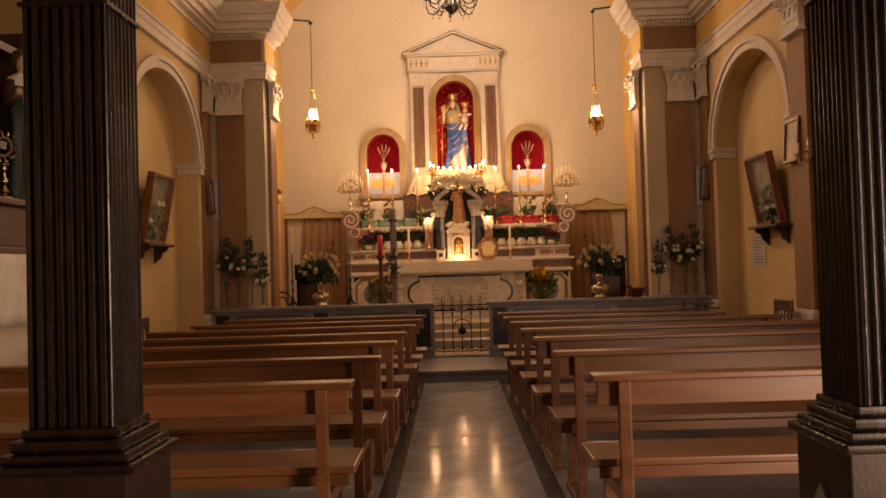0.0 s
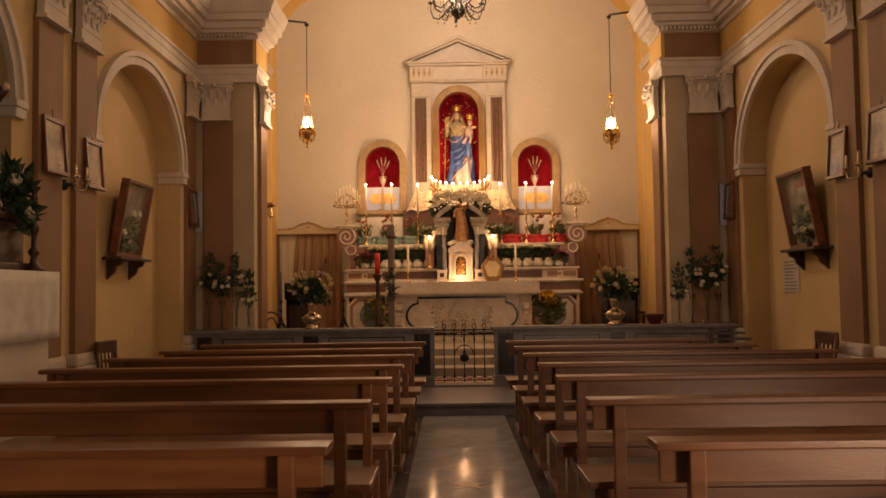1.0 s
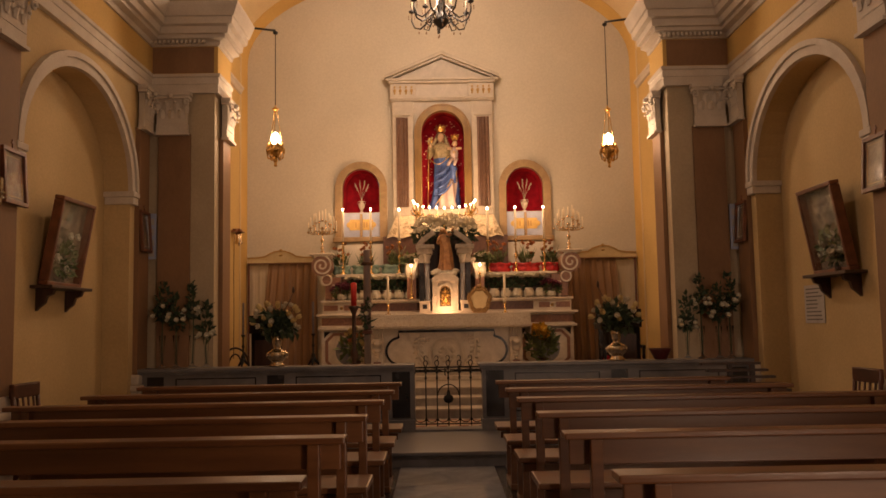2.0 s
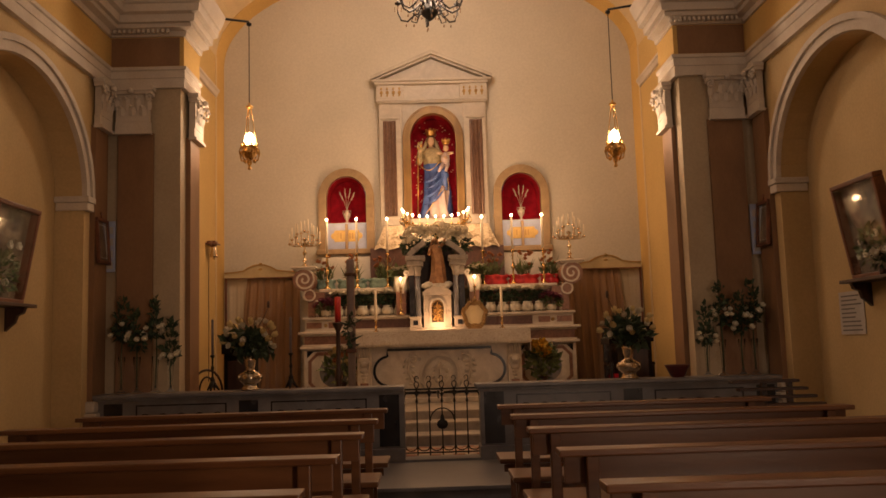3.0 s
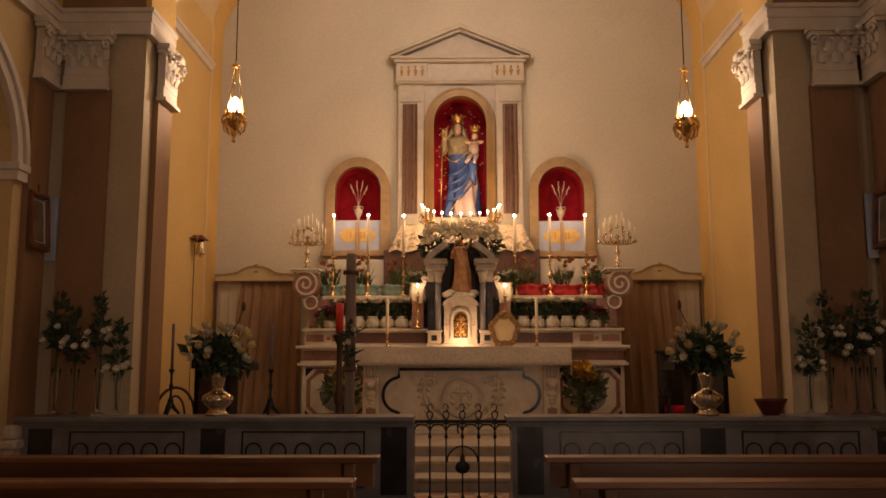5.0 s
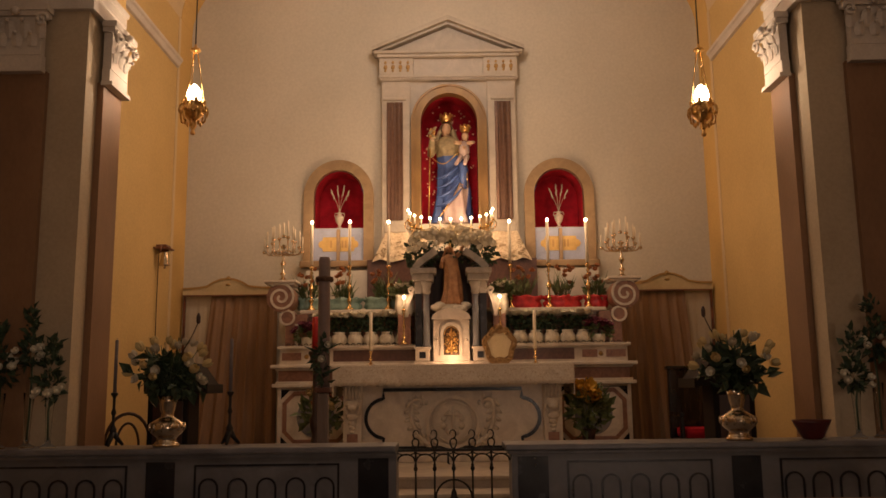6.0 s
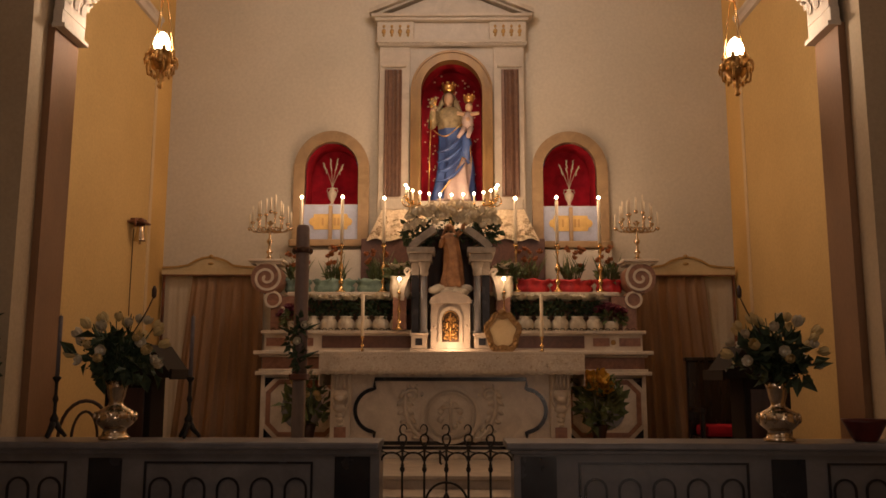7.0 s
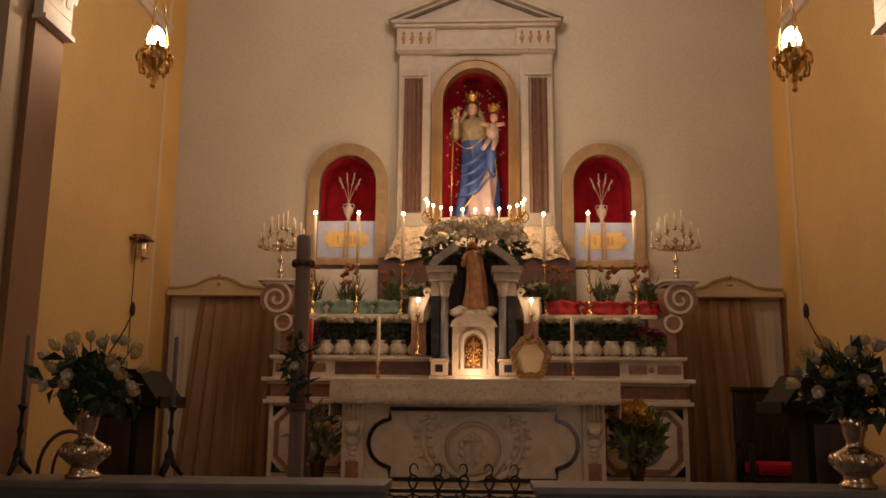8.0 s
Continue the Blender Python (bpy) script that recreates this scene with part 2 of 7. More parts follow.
def prism(bm, pts, f, d0, d1, mi=0):
    """A polygon given by pts, carried by f from depth d0 to d1."""
    a = [bm.verts.new(f(u, v, d0)) for u, v in pts]
    b = [bm.verts.new(f(u, v, d1)) for u, v in pts]
    faces = [bm.faces.new(a), bm.faces.new(b[::-1])]
    for i in range(len(pts)):
        j = (i + 1) % len(pts)
        faces.append(bm.faces.new((a[j], a[i], b[i], b[j])))
    for face in faces:
        face.material_index = mi
    return faces


def box(bm, x0, x1, y0, y1, z0, z1, bevel=0.0, mi=0):
    vs = [bm.verts.new((x, y, z)) for x in (x0, x1) for y in (y0, y1) for z in (z0, z1)]
    q = [(0, 1, 3, 2), (4, 6, 7, 5), (0, 4, 5, 1), (2, 3, 7, 6), (0, 2, 6, 4), (1, 5, 7, 3)]
    faces = [bm.faces.new([vs[i] for i in k]) for k in q]
    for face in faces:
        face.material_index = mi
    if bevel:
        edges = {e for face in faces for e in face.edges}
        r = bmesh.ops.bevel(bm, geom=list(edges), offset=bevel, segments=2, affect="EDGES", profile=0.6)
        for face in r["faces"]:
            face.material_index = mi
    return faces


def lathe(bm, profile, seg=16, c=(0, 0, 0), mi=0, squash=(1, 1), wob=0.0, lobes=0):
    """Rings of radius r at height z round the upright line through c."""
    rings = []
    for r, z in profile:
        ring = []
        for i in range(seg):
            a = 2 * math.pi * i / seg
            k = 1 + (wob * math.sin(lobes * a) if lobes else 0)
            ring.append(bm.verts.new((c[0] + squash[0] * r * k * math.cos(a), c[1] + squash[1] * r * k * math.sin(a), c[2] + z)))
        rings.append(ring)
    for p, q in zip(rings, rings[1:]):
        for i in range(seg):
            j = (i + 1) % seg
            f = bm.faces.new((p[i], p[j], q[j], q[i]))
            f.smooth, f.material_index = True, mi
    for ring in (rings[0][::-1], rings[-1]):
        bm.faces.new(ring).material_index = mi


def tube(bm, pts, r, seg=7, mi=0, closed=False):
    """A round bar along pts; r may be a list of radii."""
    pts = [Vector(p) for p in pts]
    rings, n = [], len(pts)
    for k, p in enumerate(pts):
        if closed:
            d = pts[(k + 1) % n] - pts[k - 1]
        else:
            d = pts[min(k + 1, n - 1)] - pts[max(k - 1, 0)]
        d = d.normalized() if d.length > 1e-9 else Vector((0, 0, 1))
        u = d.cross(Vector((0.31, 0.17, 0.93))).normalized()
        v = d.cross(u)
        rad = r[k] if isinstance(r, (list, tuple)) else r
        rings.append([bm.verts.new(p + rad * (math.cos(2 * math.pi * i / seg) * u + math.sin(2 * math.pi * i / seg) * v)) for i in range(seg)])
    pairs = list(zip(rings, rings[1:])) + ([(rings[-1], rings[0])] if closed else [])
    for p, q in pairs:
        for i in range(seg):
            j = (i + 1) % seg
            f = bm.faces.new((p[i], p[j], q[j], q[i]))
            f.smooth, f.material_index = True, mi
    if not closed:
        for ring in (rings[0][::-1], rings[-1]):
            bm.faces.new(ring).material_index = mi


def ball(bm, c, r, squash=(1, 1, 1), sub=1, mi=0, rough=0.0, rot=None):
    made = bmesh.ops.create_icosphere(bm, subdivisions=sub, radius=1.0)
    m = rot or Matrix()
    for v in made["verts"]:
        p = v.co * (1 + rough * (random.random() - 0.5))
        v.co = Vector(c) + m.to_3x3() @ Vector((p.x * r * squash[0], p.y * r * squash[1], p.z * r * squash[2]))
        for f in v.link_faces:
            f.material_index, f.smooth = mi, True


def arc(cu, cv, ru, rv, a0, a1, n):
    return [(cu + ru * math.cos(radians(a0 + (a1 - a0) * i / n)), cv + rv * math.sin(radians(a0 + (a1 - a0) * i / n))) for i in range(n + 1)]


def arch_band(bm, f, cu, cv, hw, rise, w, d0, d1, n=24, mi=0, a0=180, a1=0):
    """A curved band of width w round an arch of half width hw."""
    p, q = arc(cu, cv, hw, rise, a0, a1, n), arc(cu, cv, hw + w, rise + w, a0, a1, n)
    for i in range(n):
        prism(bm, [p[i], p[i + 1], q[i + 1], q[i]], f, d0, d1, mi)


def arch_wall(bm, f, u0, u1, v0, v1, holes, d0, d1, n=24):
    """A wall from u0 to u1 and v0 to v1 with arched holes (centre, half width, sill, spring, rise)."""
    at = u0
    for cu, hw, sill, spring, rise in sorted(holes):
        if cu - hw > at:
            prism(bm, [(at, v0), (cu - hw, v0), (cu - hw, v1), (at, v1)], f, d0, d1)
        if sill > v0:
            prism(bm, [(cu - hw, v0), (cu + hw, v0), (cu + hw, sill), (cu - hw, sill)], f, d0, d1)
        p = arc(cu, spring, hw, rise, 180, 0, n)
        for i in range(n):
            prism(bm, [p[i], p[i + 1], (p[i + 1][0], v1), (p[i][0], v1)], f, d0, d1)
        at = cu + hw
    if u1 > at:
        prism(bm, [(at, v0), (u1, v0), (u1, v1), (at, v1)], f, d0, d1)


def part(name, bm, material, parent=None, label=""):
    """Links a bmesh as one mesh object under a thing or a part."""
    bmesh.ops.recalc_face_normals(bm, faces=bm.faces)
    bmesh.ops.remove_doubles(bm, verts=bm.verts, dist=1e-5)
    me = bpy.data.meshes.new(name)
    bm.to_mesh(me)
    bm.free()
    for m in material if isinstance(material, (list, tuple)) else (material,):
        me.materials.append(m)
    ob = new(name, me)
    if parent:
        ob.parent = parent
    if label:
        tagged(ob, label)
    return ob


def thing(name, m, label, category, group=""):
    ob = new(name)
    ob.matrix_basis = m
    ob.empty_display_size = 0.1
    return tagged(ob, label, category, group)


def structure(name, bm, material, label, category="wall"):
    return tagged(part(name, bm, material), label, category, kind="structure")


def one(name, bm, material, m, label, category, group=""):
    """A thing that is one mesh."""
    ob = part(name, bm, material)
    ob.matrix_basis = m
    return tagged(ob, label, category, group)


def boxes(*rows, bevel=0.0):
    bm = bm_new()
    for r in rows:
        box(bm, *r, bevel=bevel)
    return bm

# ---- the large structure ----
WALL_X, PIER_X, PIER_Y0, PIER_Y1, BACK_Y, CHANCEL_X = 3.40, 2.63, 11.48, 12.06, 15.96, 3.26
CX = 0.06
CHANCEL_Z = 0.15
ARCH_Y, ARCH_HW, ARCH_SPRING, ARCH_RISE = 9.72, 1.22, 2.78, 0.95
SIDE_ALTAR_Y = 5.72

bm = bm_new()
arch_wall(bm, yz, -3.0, PIER_Y0, -0.02, 5.0, [(ARCH_Y, ARCH_HW, -0.02, ARCH_SPRING, ARCH_RISE), (SIDE_ALTAR_Y, 1.25, -0.02, 2.78, 0.98)], -WALL_X, -WALL_X - 0.55)
prism(bm, [(-3.0, -0.02), (PIER_Y0, -0.02), (PIER_Y0, 5.0), (-3.0, 5.0)], yz, -WALL_X - 0.55, -WALL_X - 0.75)
box(bm, -3.96, -3.68, ARCH_Y - ARCH_HW - 0.01, ARCH_Y + ARCH_HW + 0.01, -0.02, 3.80)
structure("wall_west", bm, YELLOW, "pale yellow plastered nave wall with shallow arched recesses")
bm = bm_new()
# the opening at y -0.6 is added out of view to house the door lamp
arch_wall(bm, yz, -3.0, PIER_Y0, -0.02, 5.0, [(ARCH_Y, ARCH_HW, -0.02, ARCH_SPRING, ARCH_RISE), (-0.6, 0.6, -0.02, 2.3, 0.25)], WALL_X, WALL_X + 0.55)
prism(bm, [(0.2, -0.02), (PIER_Y0, -0.02), (PIER_Y0, 5.0), (0.2, 5.0)], yz, WALL_X + 0.55, WALL_X + 0.75)
box(bm, 3.68, 3.96, ARCH_Y - ARCH_HW - 0.01, ARCH_Y + ARCH_HW + 0.01, -0.02, 3.80)
structure("wall_east", bm, YELLOW, "pale yellow plastered nave wall with recess and assumed side door")

# chancel arch with its piers
bm = bm_new()
arch_wall(bm, xz, -4.2, 4.2, -0.02, 8.8, [(0, PIER_X, -0.02, 5.0, 2.6)], PIER_Y0, PIER_Y1, 32)
structure("wall_chancel_arch", bm, PIER, "plastered wall pierced by the tall chancel arch")

# chancel side walls, vault, back wall with three niches
for side, name in ((-1, "wall_chancel_west"), (1, "wall_chancel_east")):
    bm = bm_new()
    x0, x1 = sorted((side * CHANCEL_X, side * (CHANCEL_X + 0.5)))
    box(bm, x0, x1, PIER_Y1, BACK_Y + 0.5, -0.02, 5.75)
    structure(name, bm, CHANCEL_WALL, "light ochre plastered chancel side wall")
    a, b = sorted((side * CHANCEL_X, side * (CHANCEL_X - 0.006)))
    structure("trim_corner_band", boxes((a, b, 15.50, BACK_Y - 0.002, CHANCEL_Z, 5.75)), OCHRE, "deep ochre painted corner band", "painted band")
    a, b = sorted((side * CHANCEL_X, side * (CHANCEL_X - 0.010)))
    structure("trim_corner_fillet", boxes((a, b, 15.42, 15.498, CHANCEL_Z, 5.75)), VAULT, "slim cream fillet beside the corner band", "moulding")
bm = bm_new()
arch_band(bm, xz, 0, 5.75, CHANCEL_X, 1.58, 0.25, PIER_Y1, BACK_Y + 0.5, 40)
structure("ceiling_chancel", bm, VAULT, "peach plastered flat barrel vault over the chancel", "ceiling")
bm = bm_new()
arch_band(bm, xz, 0, 5.75, CHANCEL_X - 0.008, 1.572, 0.02, 15.50, BACK_Y - 0.002, 40)
structure("ceiling_arch_ring", bm, OCHRE, "deep ochre painted arch against the end wall", "painted band")
bm = bm_new()
# gaps above the springing are added, unseen, for the two fill lamps
for y0, y1, a in ((-3.0, 5.2, 0), (5.2, 6.8, 25), (6.8, PIER_Y0, 0)):
    arch_band(bm, xz, 0, 5.0, WALL_X, WALL_X - 0.1, 0.25, y0, y1, 40, 0, 180 - a, a)
structure("ceiling_nave", bm, CREAM, "cream plastered barrel vault over the nave with two added lunettes", "ceiling")
# windows made up to go with the fill lamps, out of view
for k, s in enumerate((-1, 1)):
    win = tagged(new(f"window_{k + 1}"), "plain high window added unseen in the nave vault", "window", kind="structure")
    x0, x1 = sorted((s * 3.55, s * 3.60))
    for r in ((5.15, 5.22, 4.98, 6.45), (6.78, 6.85, 4.98, 6.45), (5.22, 6.78, 4.98, 5.05), (5.22, 6.78, 6.38, 6.45), (5.97, 6.03, 5.05, 6.38)):
        part("window_frame", boxes((x0, x1, *r)), FRAME_WOOD, win)
    pane = part("pane", boxes((s * 3.575 - 0.003, s * 3.575 + 0.003, 5.22, 6.78, 5.05, 6.38)), GLASS, win)
    pane.visible_shadow = False

SX = 0.045
NICHES = [(CX - 1.40, 0.31, 3.18, 3.585, 0.33), (SX, 0.386, 3.22, 4.50, 0.406), (CX + 1.345, 0.31, 3.16, 3.575, 0.33)]
bm = bm_new()
arch_wall(bm, xz, -CHANCEL_X, CHANCEL_X, -0.02, 7.8, NICHES, BACK_Y, BACK_Y + 0.5)
structure("wall_north", bm, END_WALL, "cream plastered chancel end wall with three arched niches")
for k, (cu, hw, sill, spring, rise) in enumerate(NICHES):
    bm = bm_new()
    hw, rise = hw - 0.012, rise - 0.014
    outline = [(cu - hw, sill + 0.004)] + arc(cu, spring, hw, rise, 180, 0, 32) + [(cu + hw, sill + 0.004)]
    front = [bm.verts.new((u, BACK_Y - 0.004, v)) for u, v in outline]
    back = [bm.verts.new((cu + (u - cu) * 0.96, BACK_Y + 0.34, v)) for u, v in outline]
    for i in range(len(outline)):
        j = (i + 1) % len(outline)
        bm.faces.new((front[i], front[j], back[j], back[i]))
    bm.faces.new(back)
    structure("trim_niche_lining", bm, VELVET, "red velvet lining of a wall niche", "niche lining")

# entrance wall
bm = bm_new()
arch_wall(bm, xz, -4.2, 4.2, -0.02, 8.6, [], -3.0, -3.3)
structure("wall_south", bm, CREAM, "cream plastered entrance wall behind the pews")
# organ loft floor over the entrance, carried by the two dark columns
bm = boxes((-WALL_X, WALL_X, -3.0, 2.35, 3.30, 3.55))
structure("ceiling_loft", bm, DARK_WOOD, "dark wooden underside of the choir loft", "ceiling")

# ---- floors and steps ----
STEP_Y, STEP_Z = 9.66, 0.13
structure("floor", boxes((-4.2, 4.2, -3.3, 12.0, -0.25, -0.012)), FLOOR, "dark grey marble nave floor", "floor")
structure("floor_step", boxes((-WALL_X, WALL_X, STEP_Y, 11.12, -0.012, STEP_Z - 0.03), (-WALL_X, WALL_X, STEP_Y - 0.03, 11.12, STEP_Z - 0.03, STEP_Z), bevel=0.006),
          GREY_MARBLE, "grey marble step before the communion rail", "step")
structure("floor_chancel", boxes((-PIER_X, PIER_X, 11.12, PIER_Y1, -0.012, CHANCEL_Z), (-CHANCEL_X, CHANCEL_X, PIER_Y1, BACK_Y, -0.012, CHANCEL_Z)), GREY_MARBLE,
          "grey marble chancel floor", "floor")
ALTAR_STEPS = [(12.22, 0.265), (12.62, 0.367), (13.00, 0.468)]
z = CHANCEL_Z
for y, top in ALTAR_STEPS:
    bm = boxes((-1.9 + (y - 12.1) * 0.45, 2.0 - (y - 12.1) * 0.45, y + 0.02, BACK_Y, z, top - 0.03))
    box(bm, -1.9 + (y - 12.1) * 0.45, 2.0 - (y - 12.1) * 0.45, y, BACK_Y, top - 0.03, top, bevel=0.006)
    structure("floor_altar_step", bm, MARBLE, "pale marble step up to the altar", "step")
    z = top
PLAT = z


# ---- stucco orders ----
def ring_profile(bm, f, pts, profile):
    """Sweeps a moulding profile (offset, height) along a line of wall points with their outward normals."""
    rows = [[bm.verts.new(f(u + nu * o, v + nv * o, h)) for o, h in profile] for u, v, nu, nv in pts]
    for a, b in zip(rows, rows[1:]):
        for i in range(len(profile) - 1):
            bm.faces.new((a[i], a[i + 1], b[i + 1], b[i]))


ARCHITRAVE = [(0, 4.00), (0.05, 4.00), (0.05, 4.10), (0.058, 4.105), (0.058, 4.18), (0.075, 4.19), (0.08, 4.22), (0, 4.225)]
FRIEZE = [(0, 4.222), (0.045, 4.222), (0.045, 4.56), (0, 4.56)]
CORNICE = [(0, 4.545), (0.07, 4.55), (0.08, 4.60), (0.15, 4.62), (0.15, 4.66), (0.19, 4.665), (0.20, 4.74), (0.25, 4.755), (0.26, 4.83), (0.28, 4.84),
           (0.33, 4.95), (0.34, 4.985), (0, 4.99)]
for side in (-1, 1):
    wx, px = side * WALL_X, side * PIER_X
    line = [(wx, -2.9, -side, 0), (wx, PIER_Y0, -side, -1), (px, PIER_Y0, -side, -1), (px, PIER_Y1 - 0.02, -side, 0)]
    for profile, m, label in ((ARCHITRAVE, STUCCO, "white stucco architrave"), (FRIEZE, OCHRE, "ochre painted frieze"), (CORNICE, STUCCO, "white stucco cornice with stepped mouldings")):
        bm = bm_new()
        ring_profile(bm, xy, line, profile)
        structure("trim_entablature", bm, m, label, "moulding")
    # dark painted frieze panel and dentils on the pier
    bm = bm_new()
    a, b = sorted((px + side * 0.0, wx - side * 0.06))
    box(bm, a, b, PIER_Y0 - 0.052, PIER_Y0 - 0.03, 4.235, 4.54)
    structure("trim_frieze_panel", bm, BROWN, "brown painted frieze panel", "moulding")
    bm = bm_new()
    u = a - 0.1
    while u < b - 0.1:
        box(bm, u, u + 0.025, PIER_Y0 - 0.15, PIER_Y0 - 0.10, 4.565, 4.60)
        u += 0.05
    structure("trim_dentils", bm, STUCCO, "row of small white dentils", "moulding")
    # slim impost ledge in the chancel
    bm = bm_new()
    ring_profile(bm, xy, [(side * CHANCEL_X, PIER_Y1, -side, 0), (side * CHANCEL_X, 15.42, -side, 0)], [(0, 5.09), (0.03, 5.10), (0.05, 5.15), (0.07, 5.17), (0.07, 5.20), (0, 5.205)])
    structure("trim_impost", bm, STUCCO, "slim cream ledge under the vault", "moulding")
    # arch mouldings round the recess
    for cy, hw, rise in ((ARCH_Y, ARCH_HW, ARCH_RISE),) + (((SIDE_ALTAR_Y, 1.25, 0.98),) if side < 0 else ()):
        bm = bm_new()
        d0, d1 = wx - side * 0.03, wx + side * 0.02
        arch_band(bm, yz, cy, ARCH_SPRING, hw - 0.004, rise - 0.004, 0.13, d0, d1)
        arch_band(bm, yz, cy, ARCH_SPRING, hw + 0.08, rise + 0.08, 0.055, d0 - side * 0.025, d1)
        structure("trim_archivolt", bm, STUCCO, "white stucco moulding round the arched recess", "moulding")
        for e in (-1, 1):
            bm = bm_new()
            y0, y1 = sorted((cy + e * (hw - 0.02), cy + e * (hw + 0.14)))
            x0, x1 = sorted((wx - side * 0.045, wx + side * (0.27 if cy == ARCH_Y else 0.50)))
            box(bm, x0, x1, y0, y1, ARCH_SPRING - 0.14, ARCH_SPRING - 0.06, bevel=0.01)
            box(bm, x0 - 0.012, x1 + 0.012, y0 - 0.012, y1 + 0.012, ARCH_SPRING - 0.06, ARCH_SPRING, bevel=0.01)
            structure("trim_impost_block", bm, STUCCO, "white stucco impost of the arch", "moulding")


def leaf_strip(bm, p, out, side_dir, h, w, curl):
    """A curling acanthus leaf: a bent strip with thickness."""
    p, out, s = Vector(p), Vector(out), Vector(side_dir)
    rows = []
    for k in range(6):
        t = k / 5
        o = out * (0.012 + curl * t ** 2.2) + Vector((0, 0, h * (t - 0.28 * max(t - 0.7, 0) * 3)))
        ww = w * (0.55 + 0.9 * t - 1.25 * t * t)
        rows.append([bm.verts.new(p + o + s * ww * q + out * (0.012 if q == 0 else 0)) for q in (-1, 0, 1)])
    for a, b in zip(rows, rows[1:]):
        for i in (0, 1):
            bm.faces.new((a[i], a[i + 1], b[i + 1], b[i]))
    tip = rows[-1][1].co
    ball(bm, tip - Vector((0, 0, 0.008)), 0.016, sub=1)


def capital(c, out, width, label):
    """A leafy stucco capital against a wall: c is the middle of its foot, out its outward direction."""
    bm = bm_new()
    out = Vector(out)
    s = Vector((-out.y, out.x, 0))
    c = Vector(c)
    hw = width / 2
    H = 0.50
    for z0, z1, a, d in ((0.0, 0.03, hw + 0.012, 0.075), (0.03, 0.13, hw, 0.05), (0.13, 0.42, hw - 0.01, 0.055), (0.42, 0.455, hw + 0.028, 0.085), (0.455, H, hw + 0.042, 0.10)):
        q = [c + s * a * e1 + out * (d if e2 else -0.01) + Vector((0, 0, zz)) for zz in (z0, z1) for e1, e2 in ((-1, 0), (1, 0), (1, 1), (-1, 1))]
        vs = [bm.verts.new(p) for p in q]
        for k in ((0, 1, 2, 3), (4, 5, 6, 7), (0, 1, 5, 4), (1, 2, 6, 5), (2, 3, 7, 6), (3, 0, 4, 7)):
            bm.faces.new([vs[i] for i in k])
    n = max(3, int(width / 0.11))
    for row, (z0, hh, cl) in enumerate(((0.19, 0.13, 0.036), (0.25, 0.17, 0.050))):
        for i in range(n + row):
            u = (i - (n + row - 1) / 2) * (width - 0.03) / n
            leaf_strip(bm, c + s * u + out * 0.05 + Vector((0, 0, z0)), out, s, hh, 0.055, cl)
    for e in (-1, 1):
        pts = []
        for k in range(15):
            a = k / 14 * 4.2 * math.pi / 1.5
            r = 0.055 * (1 - k / 17)
            pts.append(c + s * e * (hw + 0.005 + r * math.cos(a) * 0.9) + out * 0.10 + Vector((0, 0, 0.375 + r * math.sin(a))))
        tube(bm, pts, 0.014, 6)
    ball(bm, c + out * 0.12 + Vector((0, 0, 0.44)), 0.035, sub=1)
    return structure("trim_capital", bm, STUCCO, label, "capital")


def strip(f, u0, u1, z0, z1, d0, d1, label="brown stucco pilaster shaft"):
    bm = bm_new()
    prism(bm, [(u0, z0), (u1, z0), (u1, z1), (u0, z1)], f, d0, d1)
    return structure("trim_pilaster", bm, BROWN, label, "pilaster")


def plinth(x0, x1, y0, y1, base):
    """White moulded pilaster base."""
    bm = bm_new()
    box(bm, x0 - 0.03, x1 + 0.03, y0 - 0.03, y1 + 0.03, base, base + 0.62, bevel=0.008)
    box(bm, x0 - 0.055, x1 + 0.055, y0 - 0.055, y1 + 0.055, base + 0.62, base + 0.69, bevel=0.02)
    box(bm, x0 - 0.035, x1 + 0.035, y0 - 0.035, y1 + 0.035, base + 0.69, base + 0.80, bevel=0.03)
    structure("baseboard", bm, STUCCO, "white stucco pilaster base", "moulding")


for side in (-1, 1):
    wx, px = side * WALL_X, side * PIER_X
    for y0, y1 in ((7.28, 7.70), (7.96, 8.38), (11.08, 11.40)):
        strip(yz, y0, y1, 0.75, 3.52, wx - side * 0.05, wx + side * 0.01)
        capital((wx - side * 0.04, (y0 + y1) / 2, 3.50), (-side, 0, 0), y1 - y0, "white stucco leafy pilaster capital")
        a, b = sorted((wx + side * 0.02, wx - side * 0.05))
        plinth(a, b, y0, y1, 0)
    # pier front and pier flank
    a, b = sorted((side * 2.90, side * 3.26))
    strip(xz, a, b, 0.2, 3.52, PIER_Y0 - 0.05, PIER_Y0 + 0.01)
    capital((side * 3.10, PIER_Y0 - 0.04, 3.50), (0, -1, 0), 0.36, "white stucco leafy pier capital")
    strip(yz, PIER_Y0 + 0.20, PIER_Y1 - 0.03, 0.2, 3.52, px - side * 0.05, px + side * 0.01)
    capital((px - side * 0.04, (PIER_Y0 + PIER_Y1) / 2 + 0.085, 3.50), (-side, 0, 0), 0.35, "white stucco leafy pier capital")

# framed shrine round the middle niche
bm = bm_new()
